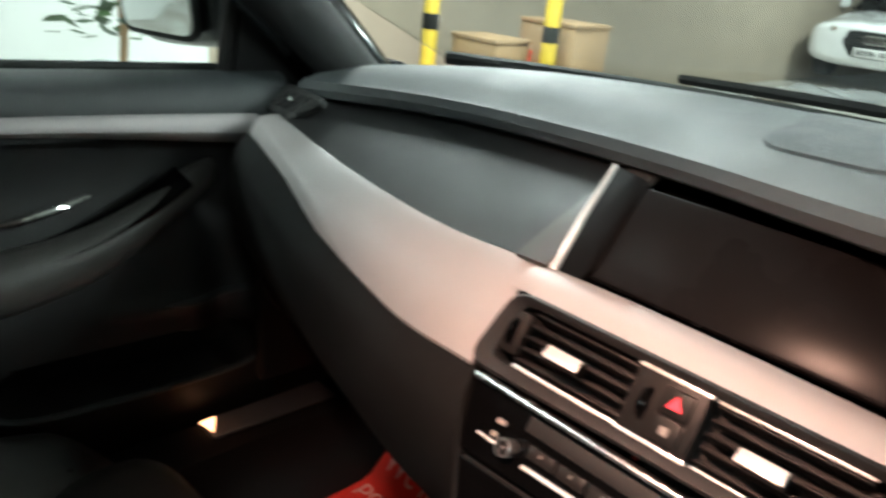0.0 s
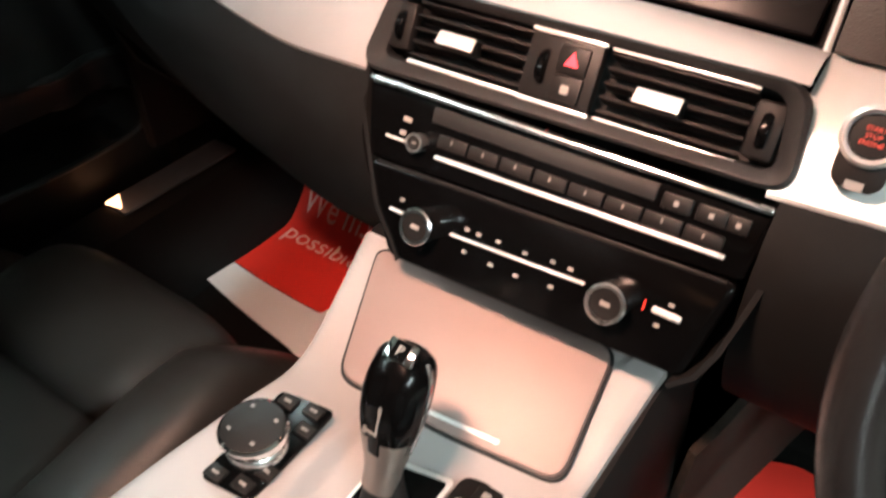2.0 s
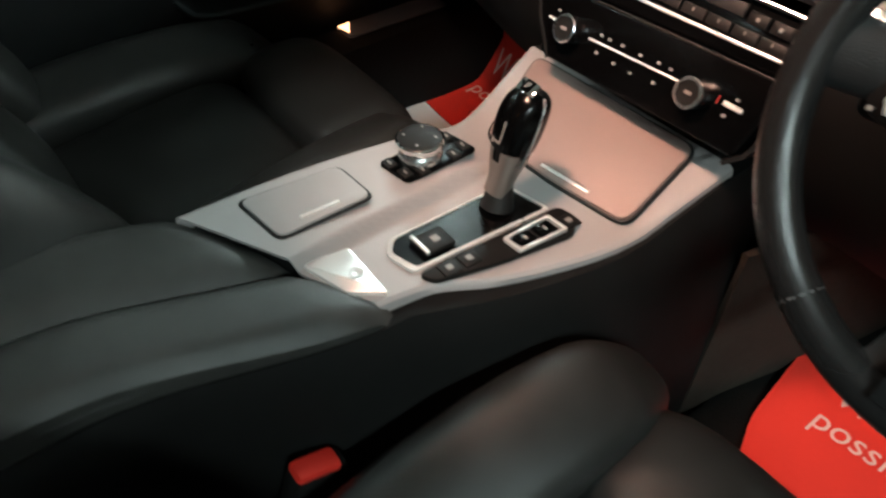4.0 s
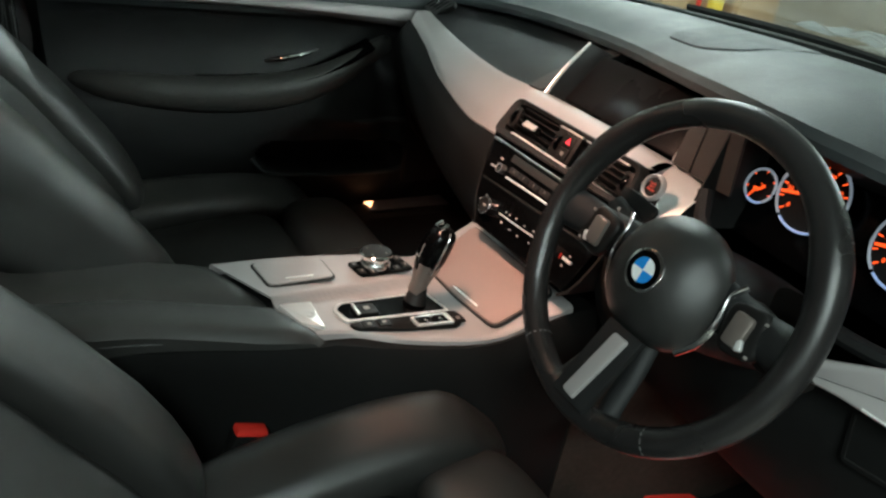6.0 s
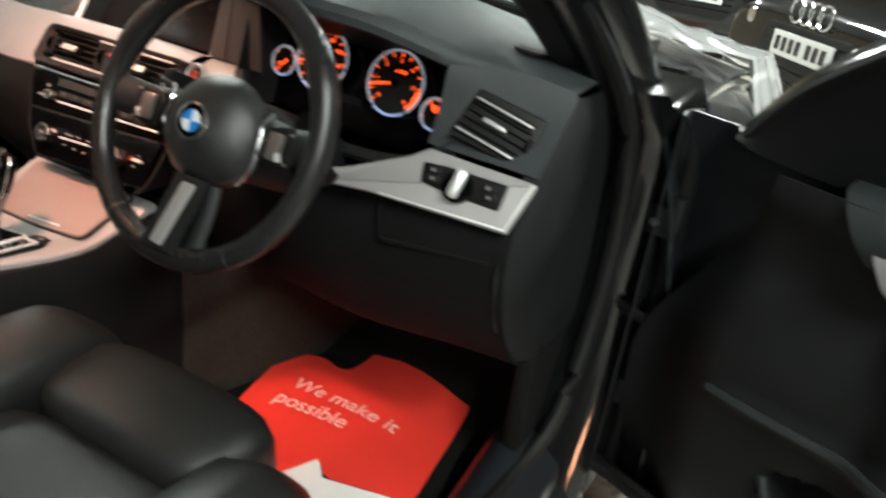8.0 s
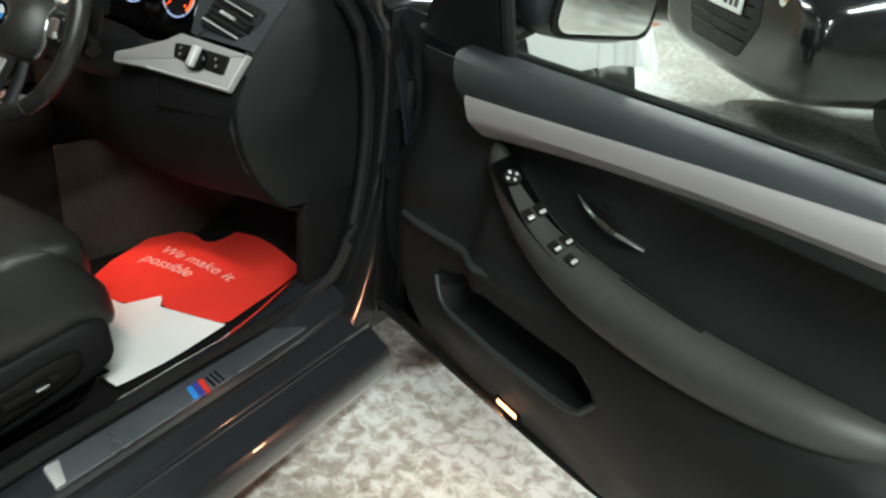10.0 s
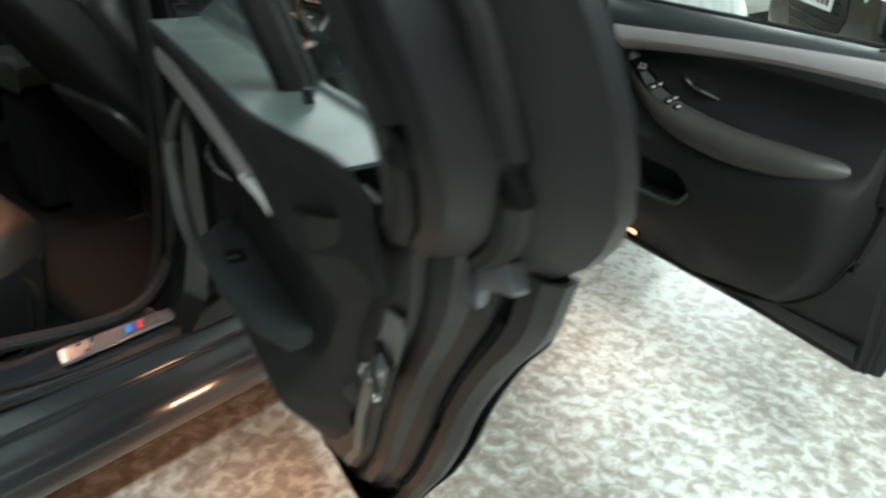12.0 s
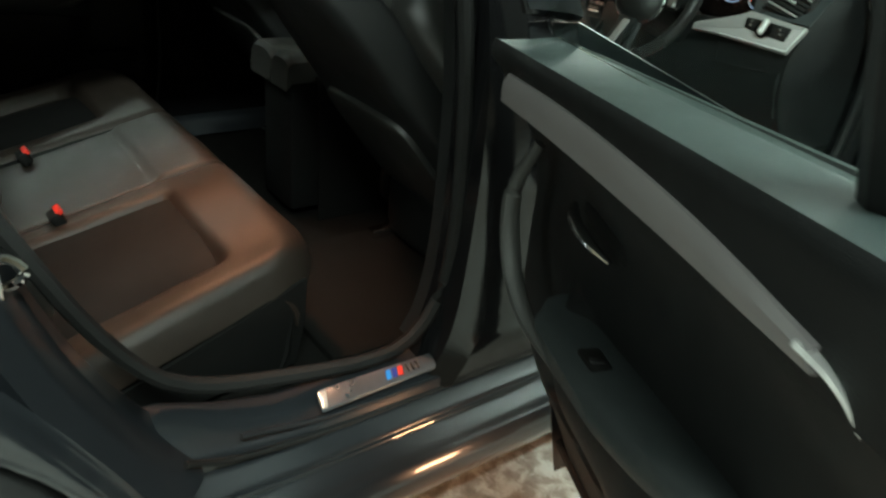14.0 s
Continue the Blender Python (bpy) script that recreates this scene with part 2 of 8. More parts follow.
def sheet(rows, close_u=False, close_v=False, thick=0.0, cap=False):
    """A skin over rows of points; thick: a shell of that depth behind it."""
    bm = bmesh.new()
    vs = [[bm.verts.new(p) for p in row] for row in rows]
    nr, nc = len(vs), len(vs[0])
    for i in range(nr if close_u else nr - 1):
        for j in range(nc if close_v else nc - 1):
            q = [vs[i][j], vs[i][(j + 1) % nc], vs[(i + 1) % nr][(j + 1) % nc], vs[(i + 1) % nr][j]]
            if len({tuple(v.co) for v in q}) > 2:
                bm.faces.new(q)
    if cap:
        for row in (vs[0], vs[-1]):
            bm.faces.new(row)
    bmesh.ops.remove_doubles(bm, verts=bm.verts, dist=1e-6)
    bmesh.ops.recalc_face_normals(bm, faces=bm.faces)
    if thick:
        bmesh.ops.solidify(bm, geom=bm.faces[:], thickness=thick)
    return bm


def rbox(size, r=0.004, at=(0, 0, 0), m=None, seg=2):
    bm = bmesh.new()
    bmesh.ops.create_cube(bm, size=1)
    bmesh.ops.scale(bm, vec=size, verts=bm.verts)
    if r:
        bmesh.ops.bevel(bm, geom=bm.edges[:], offset=min(r, min(size) * 0.45), segments=seg, profile=0.5, affect="EDGES")
    bmesh.ops.transform(bm, matrix=(m or Matrix()) if m else Matrix.Translation(at), verts=bm.verts)
    return bm


def pillow(size, at=(0, 0, 0), e=0.45, deform=None, m=None, n=22, axis="z"):
    """A padded block: a superellipsoid of that size, bent by deform(x, y, z)."""
    def sp(v, k):
        return math.copysign(abs(v) ** k, v)

    bm = bmesh.new()
    rows = []
    for i in range(n // 2 + 1):
        la = -math.pi / 2 + math.pi * i / (n // 2)
        row = []
        for j in range(n):
            lo = 2 * math.pi * j / n
            p = [size[0] / 2 * sp(math.cos(la), e) * sp(math.cos(lo), e), size[1] / 2 * sp(math.cos(la), e) * sp(math.sin(lo), e), size[2] / 2 * sp(math.sin(la), e)]
            if axis == "y":
                p = [p[0], size[1] / 2 * sp(math.sin(la), e), size[2] / 2 * sp(math.cos(la), e) * sp(math.sin(lo), e)]
            if deform:
                p = deform(*p)
            row.append(bm.verts.new(p))
        rows.append(row)
    for a, b in zip(rows, rows[1:]):
        for j in range(n):
            bm.faces.new((a[j], a[(j + 1) % n], b[(j + 1) % n], b[j]))
    bmesh.ops.remove_doubles(bm, verts=bm.verts, dist=1e-6)
    bmesh.ops.recalc_face_normals(bm, faces=bm.faces)
    bmesh.ops.transform(bm, matrix=m if m else Matrix.Translation(at), verts=bm.verts)
    return bm


def plate(outline, thick, m, r=0.002):
    """A flat shape of that outline, with rounded rims, lying on the plane m and standing proud by thick."""
    bm = bmesh.new()
    lo = [bm.verts.new((x, y, 0)) for x, y in outline]
    f = bm.faces.new(lo)
    bmesh.ops.recalc_face_normals(bm, faces=[f])
    if f.normal.z < 0:
        f.normal_flip()
    ext = bmesh.ops.extrude_face_region(bm, geom=[f])
    up = [g for g in ext["geom"] if isinstance(g, bmesh.types.BMVert)]
    bmesh.ops.translate(bm, verts=up, vec=(0, 0, thick))
    bmesh.ops.recalc_face_normals(bm, faces=bm.faces)
    if r:
        s = set(up)
        rim = [ed for ed in bm.edges if ed.verts[0] in s and ed.verts[1] in s]
        bmesh.ops.bevel(bm, geom=rim, offset=min(r, thick * 0.7), segments=2, profile=0.5, affect="EDGES")
    bmesh.ops.transform(bm, matrix=m, verts=bm.verts)
    return bm


def rounded(pts, r, n=4):
    """A polygon's outline with its corners rounded."""
    out = []
    k = len(pts)
    for i in range(k):
        p0, p, p1 = (np.array(pts[(i + d) % k], float) for d in (-1, 0, 1))
        a, b = p0 - p, p1 - p
        ra = min(r, np.linalg.norm(a) * 0.45, np.linalg.norm(b) * 0.45)
        s, t = p + a / np.linalg.norm(a) * ra, p + b / np.linalg.norm(b) * ra
        for j in range(n + 1):
            u = j / n
            out.append(tuple((1 - u) ** 2 * s + 2 * u * (1 - u) * p + u * u * t))
    return out


def tube(path, r, n=10, closed=False, flat=1.0, ups=None):
    """A round bar along path; r may be a number or one a point; flat squeezes it along its second axis."""
    path = [Vector(p) for p in path]
    k = len(path)
    rows = []
    up = Vector(ups) if ups else Vector((0, 0, 1))
    for i, p in enumerate(path):
        a, b = path[(i - 1) % k if closed else max(i - 1, 0)], path[(i + 1) % k if closed else min(i + 1, k - 1)]
        d = (b - a).normalized()
        u = up if abs(d.dot(up)) < 0.95 else Vector((1, 0, 0))
        x = d.cross(u).normalized()
        y = x.cross(d).normalized()
        rr = r[i] if isinstance(r, (list, tuple)) else r
        rows.append([p + x * (math.cos(2 * math.pi * j / n) * rr) + y * (math.sin(2 * math.pi * j / n) * rr * flat) for j in range(n)])
    return sheet(rows, close_u=closed, close_v=True, cap=not closed)


def lathe(profile, m, n=28):
    """A turned shape: (radius, height) pairs about the z axis of m."""
    rows = [[(max(r, 1e-5) * math.cos(2 * math.pi * j / n), max(r, 1e-5) * math.sin(2 * math.pi * j / n), h) for j in range(n)] for r, h in profile]
    bm = sheet(rows, close_v=True)
    bmesh.ops.transform(bm, matrix=m, verts=bm.verts)
    return bm


def basis(at, right, up):
    """A frame at a place: x to the right, y up along the face, z out of it."""
    x = Vector(right).normalized()
    y = (Vector(up) - x * Vector(up).dot(x)).normalized()
    return Matrix.Translation(at) @ Matrix((x, y, x.cross(y))).transposed().to_4x4()


def joined(*bms):
    out = bmesh.new()
    for b in bms:
        me = bpy.data.meshes.new("tmp")
        b.to_mesh(me)
        out.from_mesh(me)
        b.free()
        bpy.data.meshes.remove(me)
    return out


def finish(me, mat, angle=38):
    me.materials.append(mat)
    me.polygons.foreach_set("use_smooth", [True] * len(me.polygons))
    me.set_sharp_from_angle(angle=radians(angle))


def part(name, bm, mat, parent=None, label="", angle=38):
    me = bpy.data.meshes.new(name)
    bm.to_mesh(me)
    bm.free()
    finish(me, mat, angle)
    ob = new(name, me)
    if parent is not None:
        ob.parent = parent
        ob.matrix_parent_inverse = world_of(parent).inverted()
    if label:
        ob["label"] = label
    return ob


def world_of(ob):
    m = ob.matrix_basis.copy()
    return world_of(ob.parent) @ ob.matrix_parent_inverse @ m if ob.parent else m


def thing(name, at, label, category, group="", kind=""):
    ob = new(name)
    ob.empty_display_size = 0.05
    ob.location = at
    return tagged(ob, label, category, group, kind)


def letters(name, text, size, m, mat, parent, depth=0.0004, align="CENTER"):
    cu = bpy.data.curves.new(name, "FONT")
    cu.body, cu.size, cu.extrude, cu.align_x, cu.align_y = text, size, depth, align, "CENTER"
    ob = bpy.data.objects.new(name, cu)
    me = bpy.data.meshes.new_from_object(ob)
    bpy.data.objects.remove(ob)
    me.transform(m)
    me.materials.clear()
    me.materials.append(mat)
    o = new(name, me)
    if parent is not None:
        o.parent = parent
        o.matrix_parent_inverse = world_of(parent).inverted()
    return o

# ---- the garage ----
def slab(name, lo, hi, mat, label, kind="structure", r=0.0):
    size = [b - a for a, b in zip(lo, hi)]
    ob = part(name, rbox(size, r, [(a + b) / 2 for a, b in zip(lo, hi)]), mat)
    return tagged(ob, label, name.split("_")[0], kind=kind)


slab("floor", (-9, -9, -0.2), (9, 17, 0), FLOOR, "worn pale painted concrete garage floor with brown flecks")
slab("wall_west", (-4.6, -9, 0), (-4.4, 2.7, 3.2), WALL, "white painted garage side wall")
slab("wall_west_far", (-4.6, 2.7, 0), (-4.4, 17, 3.2), BEIGE, "beige painted far half of the side wall")
# east and south walls and ceiling are unseen, toned down to cut reflections
slab("wall_east", (8.8, -9, 0), (9, 17, 3.2), BEIGE, "unseen garage side wall in beige, toned to cut reflections")
slab("wall_south", (-4.4, -9, 0), (8.8, -8.8, 3.2), BEIGE, "unseen garage rear wall in beige, toned to cut reflections")
slab("wall_north", (-4.4, 16.8, 0), (8.8, 17, 3.2), BEIGE, "beige painted garage end wall")
slab("ceiling", (-4.4, -8.8, 3.05), (8.8, 16.8, 3.2), CEIL, "unseen garage ceiling in grey, toned to cut reflections")
for tx, ty in TUBES:
    lamp = thing("ceiling_light", (tx, ty, 3.05), "white fluorescent batten on the garage ceiling", "light", "fluorescent battens")
    part("housing", rbox((0.22, 1.56, 0.05), 0.006, (tx, ty, 3.022)), WHITE, lamp)
    for s in (-0.05, 0.05):
        part("tube", tube([(tx + s, ty - 0.74, 2.975), (tx + s, ty + 0.74, 2.975)], 0.013, 10), TUBE, lamp)
        for e in (-0.75, 0.75):
            part("tube_holder", rbox((0.03, 0.02, 0.05), 0.003, (tx + s, ty + e, 2.978)), WHITE, lamp)

# ---- the car's body ----
body = thing("car_body", (0.0, 0.0, 0.16), "dark grey saloon car body with its driver-side doors open", "car", kind="structure")


def rocker(side, y0, y1, name):
    """The sill under a door opening: stepped, painted, rounded outside."""
    prof = [(0.640, 0.300), (0.668, 0.352), (0.700, 0.372), (0.742, 0.366), (0.782, 0.356), (0.788, 0.338), (0.796, 0.338), (0.822, 0.320), (0.824, 0.310), (0.832, 0.310), (0.858, 0.290), (0.874, 0.284), (0.886, 0.262), (0.886, 0.235), (0.872, 0.205), (0.842, 0.185), (0.780, 0.175), (0.640, 0.175)]
    prof = [q for a, b in zip(prof[:-1], prof[1:]) for q in ((a[0] * 0.88 + b[0] * 0.12, a[1] * 0.88 + b[1] * 0.12), (a[0] * 0.5 + b[0] * 0.5, a[1] * 0.5 + b[1] * 0.5), (a[0] * 0.12 + b[0] * 0.88, a[1] * 0.12 + b[1] * 0.88))]
    rows = []
    for k in range(21):
        y = y0 + (y1 - y0) * k / 20
        lift = 0.05 * smooth01(0.80, 1.02, y) + 0.06 * smooth01(-0.44, -0.66, y)
        rows.append([(side * p[0], y, p[1] + lift * smooth01(0.30, 0.37, p[1]) * smooth01(0.88, 0.70, p[0])) for p in prof])
    return part(name, sheet(rows, cap=False, thick=-0.002), PAINT, body)


rocker(1, 1.06, -0.70, "sill")
rocker(-1, 1.06, -0.70, "sill")

# tubes added along the sill: a black groove line and two highlight catchers
part("sill_groove_line", tube(spline([(0.790, 1.0, 0.341), (0.790, 0.2, 0.340), (0.790, -0.36, 0.341), (0.798, -0.54, 0.365), (0.81, -0.61, 0.40)], 40), 0.0055, 8), RUBBER, body)
part("sill_ridge", tube(spline([(0.827, 0.98, 0.311), (0.827, 0.2, 0.311), (0.827, -0.46, 0.312), (0.830, -0.60, 0.325)], 40), 0.0055, 8), PAINT, body)
part("sill_ridge", tube(spline([(0.780, 0.95, 0.358), (0.780, 0.2, 0.357), (0.780, -0.36, 0.360), (0.785, -0.52, 0.39)], 40), 0.005, 8), PAINT, body)
# cabin floor, front bulkhead, tunnel
part("cabin_floor", rbox((1.40, 2.9, 0.03), 0.0, (0, -0.1, 0.283)), CARPET, body, "black carpeted cabin floor")
rows = [[(x, 1.10 + 0.28 * v + 0.02 * math.sin(x * 5), 0.295 + 0.42 * v**1.3) for x in np.linspace(-0.70, 0.70, 15)] for v in np.linspace(0, 1, 10)]
part("toe_board", sheet(rows, thick=0.01), CARPET, body)
part("tunnel", rbox((0.29, 0.62, 0.36), 0.04, (-0.01, 1.11, 0.46)), CARPET, body, "black carpeted tunnel")
low_, top_ = [(0.150, 0.82, 0.30), (0.20, 1.02, 0.30), (0.250, 1.225, 0.305)], [(0.160, 0.82, 0.60), (0.215, 1.02, 0.60), (0.335, 1.180, 0.555)]
tun = part("tunnel_carpet", sheet([[tuple(Vector(a) + (Vector(b) - Vector(a)) * v) for v in np.linspace(0, 1, 8)] for a, b in zip(spline(low_, 14), spline(top_, 14))], thick=0.008), TUNNEL, body, "carpet panel beside the pedals, warm light painted brown")
part("carpet_edging", tube([low_[2], tuple((Vector(low_[2]) + Vector(top_[2])) / 2), top_[2]], 0.008, 8, flat=0.5), TUNNEL, tun)
part("bulkhead", rbox((1.5, 0.03, 0.5), 0.0, (0, 1.42, 0.72)), FRET, body)
for s in (1, -1):
    part("kick_panel", rbox((0.03, 0.5, 0.62), 0.01, (s * 0.71, 1.22, 0.60)), FRET, body)

# roof, headliner and screen frame
roof_rows = []
for v in np.linspace(0, 1, 15):
    y = 0.48 - 1.75 * v
    zc = 1.405 + 0.055 * math.sin(math.pi * min(v * 1.05 + 0.12, 1))
    half = 0.56 - 0.03 * abs(v - 0.35)
    roof_rows.append([(half * u, y, zc - 0.055 * abs(u) ** 2.4) for u in np.linspace(-1, 1, 17)])
part("roof", sheet(roof_rows, thick=0.012), PAINT, body)
part("headliner", sheet([[(p[0] * 0.985, p[1], p[2] - 0.035) for p in r] for r in roof_rows], thick=0.006), LINER, body)
for y, nm in ((0.40, "front"), (-0.50, "rear")):
    con = part("roof_lamp", rbox((0.24, 0.12, 0.03), 0.008, (0, y + 0.02, 1.372)), LINER, body)
    part("lens", rbox((0.13, 0.055, 0.006), 0.002, (0, y + 0.02, 1.355)), LENS, con)


def bar(path, w, h, mat, name, parent=None, label="", n=24, ups=(1, 0, 0)):
    return part(name, tube(spline(path, n), w, 12, flat=h / w, ups=ups), mat, parent or body, label)


# windscreen
ws = []
for v in np.linspace(0, 1, 9):
    zc, yc, half = 1.015 + 0.385 * v, 1.47 - 0.98 * v, 0.70 - 0.15 * v
    ws.append([(half * u, yc - 0.20 * (1 - v * 0.5) * abs(u) ** 2.2, zc - 0.025 * v * abs(u) ** 2) for u in np.linspace(-1, 1, 15)])
g = part("windscreen", sheet(ws, thick=0.004), GLASS, body)
g.visible_shadow = False
part("screen_seal", tube(spline(ws[0], 24), 0.012, 8), RUBBER, body)
rs = []
for v in np.linspace(0, 1, 7):
    rs.append([((0.52 + 0.06 * v) * u, -1.27 - 0.55 * v, 1.385 - 0.34 * v - 0.03 * u * u) for u in np.linspace(-1, 1, 11)])
part("rear_window", sheet(rs, thick=0.004), GLASS, body)
# unseen rear body, added partly to keep light off the bench
deck = [[(0.70 * u, -1.80 - 0.50 * v, 1.035 - 0.045 * v - 0.05 * abs(u) ** 3 - 0.02 * v * v) for u in np.linspace(-1, 1, 15)] for v in np.linspace(0, 1, 8)]
part("boot_lid", sheet(deck, thick=0.008), PAINT, body)
tail = [[(0.86 * u, -2.24 - 0.07 * math.sin(math.pi * v) - 0.06 * (1 - u * u), 0.96 - 0.72 * v) for u in np.linspace(-1, 1, 15)] for v in np.linspace(0, 1, 10)]
part("rear_panel", sheet(tail, thick=0.008), PAINT, body)
for s in (1, -1):
    flank_top = [[(s * (0.70 + 0.15 * k), -1.75 - 0.52 * v, 1.035 - 0.045 * v - 0.05 - 0.06 * k - 0.02 * v * v) for k in np.linspace(0, 1, 5)] for v in np.linspace(0, 1, 8)]
    part("quarter_top", sheet(flank_top, thick=0.006), PAINT, body)
    side_ = [[(s * (0.86 - 0.03 * k * k), -2.05 - 0.22 * k, 0.26 + 0.66 * v) for k in np.linspace(0, 1, 5)] for v in np.linspace(0, 1, 6)]
    part("rear_corner", sheet(side_, thick=0.006), PAINT, body)
    cp = [[(s * (0.545 + 0.045 * v), -1.22 - 0.52 * v - 0.10 * k, 1.375 - 0.33 * v - 0.05 * k) if k < 2 else (s * (0.60 + 0.12 * v), -1.14 - 0.55 * v, 1.33 - 0.33 * v) for k in (0, 1, 2)] for v in np.linspace(0, 1, 8)]
    part("rear_pillar", sheet(cp, thick=0.02), PAINT, body)
# unseen, added to block light from behind the bench
part("unseen_bulkhead", rbox((1.34, 0.03, 0.72), 0.005, (0, -1.10, 0.66)), FRET, body)
part("parcel_shelf", rbox((1.3, 0.62, 0.02), 0.005, (0, -1.55, 0.99)), DASHB, body)

# bonnet, wings, cowl
hood = []
for v in np.linspace(0, 1, 14):
    y = 1.50 + 1.15 * v
    hood.append([(0.80 * u * (1 - 0.06 * v), y - 0.22 * abs(u) ** 2.5 * (1 - v), 0.985 + 0.01 * math.sin(3 * v) - 0.16 * v**1.8 - 0.045 * abs(u) ** 3 + 0.012 * bump(abs(u), 0.62, 0.10)) for u in np.linspace(-1, 1, 25)])
part("bonnet", sheet(hood, thick=0.008), PAINT, body)
part("cowl", rbox((1.34, 0.10, 0.03), 0.01, (0, 1.455, 0.99)), RUBBER, body)
for s in (1, -1):
    wing = []
    for v in np.linspace(0, 1, 16):
        y = 1.10 + 1.5 * v
        top = 0.935 - 0.16 * v**1.8
        ya = (y - 1.78) / 0.37
        low = 0.34 if abs(ya) >= 1 else 0.34 + 0.37 * math.sqrt(max(0, 1 - ya * ya))
        wing.append([(s * (0.80 * (1 - 0.06 * v) + (0.10 + 0.02 * math.sin(v * 3)) * math.sin(k * 1.6) ** 0.8), y, top + (low - top) * k) for k in np.linspace(0, 1, 12)])
    part("wing", sheet(wing, thick=0.006), PAINT, body)
    if s > 0:
        part("wiper", tube(spline([(s * 0.1 + 0.15, 1.42, 1.03), (s * 0.1 - 0.1, 1.36, 1.05), (s * 0.1 - 0.42, 1.34, 1.045)], 12), 0.008, 6), RUBBER, body)


def opening(side):
    """Pillars, roof rail and seals round the two door openings of one side."""
    x = lambda v: side * v
    # hinge pillar and windscreen pillar, black paint for the shade on body grey
    post = []
    for z, yf, yr, xo, xi in ((0.30, 1.20, 0.97, 0.82, 0.68), (0.42, 1.22, 1.035, 0.82, 0.69), (0.60, 1.24, 1.095, 0.83, 0.70), (0.78, 1.25, 1.105, 0.835, 0.70), (0.92, 1.25, 1.09, 0.83, 0.69), (0.99, 1.24, 1.025, 0.80, 0.66)):
        post.append([(x(xi), yr + 0.035, z), (x(xi + 0.03), yr + 0.008, z), (x((xi + xo) / 2), yr, z), (x(xo - 0.03), yr + 0.012, z), (x(xo), yr + 0.035, z), (x(xo + 0.005), yf, z), (x(xi), yf + 0.01, z)])
    post = [[tuple(cr([m[0][2] for m in post], [m[k] for m in post], z)) for k in range(7)] for z in np.linspace(0.30, 0.99, 20)]
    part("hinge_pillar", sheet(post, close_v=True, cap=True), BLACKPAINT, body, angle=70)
    apath = [(x(0.735), 1.13, 0.965), (x(0.705), 0.98, 1.09), (x(0.655), 0.76, 1.235), (x(0.60), 0.50, 1.36), (x(0.575), 0.25, 1.405)]
    part("windscreen_pillar", tube(spline(apath, 22), [0.062 - 0.018 * smooth01(0, 16, k) for k in range(22)], 12, flat=0.62, ups=(1, 0, 0)), BLACKPAINT, body)
    inner = [(p[0] - side * 0.045, p[1] - 0.012, p[2] - 0.012) for p in apath]
    part("pillar_trim", tube(spline(inner, 22), 0.042, 12, flat=0.7, ups=(1, 0, 0)), PANEL, body)
    rail = [(x(0.575), 0.25, 1.405), (x(0.572), -0.1, 1.415), (x(0.568), -0.6, 1.405), (x(0.565), -1.0, 1.365), (x(0.585), -1.35, 1.25)]
    part("roof_rail", tube(spline(rail, 22), 0.045, 10, flat=0.8, ups=(1, 0, 0)), PAINT, body)
    # centre pillar, its shaded body grey painted black
    mid = []
    for z, yf, yr, xo, xi in ((0.345, 0.31, -0.19, 0.80, 0.68), (0.42, 0.18, -0.145, 0.80, 0.69), (0.55, 0.10, -0.125, 0.80, 0.70), (0.80, 0.05, -0.115, 0.795, 0.69), (0.98, 0.02, -0.105, 0.755, 0.65), (1.20, -0.01, -0.115, 0.665, 0.585), (1.40, -0.03, -0.12, 0.585, 0.53)):
        if side < 0:
            yf, yr = yf + 0.08, yr - 0.03
        mid.append([(x(xi), yf - 0.03, z), (x(xi + 0.025), yf - 0.004, z), (x((xi + xo) / 2), yf, z), (x(xo - 0.02), yf - 0.02, z), (x(xo), yf - 0.06, z), (x(xo), yr + 0.05, z), (x(xo - 0.03), yr + 0.01, z), (x(xi), yr, z)])
    mid = [[tuple(cr([m[0][2] for m in mid], [m[k] for m in mid], z)) for k in range(8)] for z in np.linspace(0.345, 1.40, 26)]
    part("centre_pillar", sheet(mid, close_v=True, cap=True), BLACKPAINT, body)
    trim = [[tuple(Vector(p) - Vector((side * 0.028, 0.0, 0))) for p in (r[0], r[1], r[6], r[7])] for r in mid[1:]]
    part("pillar_cover", sheet(trim, thick=0.004), PANEL, body)
    # rear quarter jamb
    q = []
    for z, y, xo, xi in ((0.37, -0.575, 0.825, 0.69), (0.42, -0.635, 0.82, 0.69), (0.55, -0.715, 0.80, 0.685), (0.75, -0.795, 0.775, 0.67), (0.95, -0.905, 0.75, 0.65), (1.15, -1.02, 0.69, 0.60), (1.36, -1.03, 0.60, 0.53)):
        q.append([(x(xi), y - 0.005, z), (x(xi + 0.02), y + 0.012, z), (x((xi + xo) / 2), y, z), (x(xo - 0.012), y - 0.012, z), (x(xo), y - 0.02, z), (x(xo + 0.03), y - 0.05, z), (x(xi), y - 0.26, z)])
    q = [[tuple(cr([m[0][2] for m in q], [m[k] for m in q], z)) for k in range(7)] for z in np.linspace(0.37, 1.36, 24)]
    part("quarter_jamb", sheet(q, close_v=True, cap=True), PAINT, body, angle=70)
    # outer quarter panel round the rear wheel
    wy, wz, wr = -1.075, 0.325, 0.362

    def edge_y(z):
        return float(cr([0.18, 0.36, 0.42, 0.50, 0.61, 0.75, 0.95, 1.15], [[-0.69], [-0.655], [-0.678], [-0.718], [-0.782], [-0.875], [-0.985], [-1.085]], z)[0])

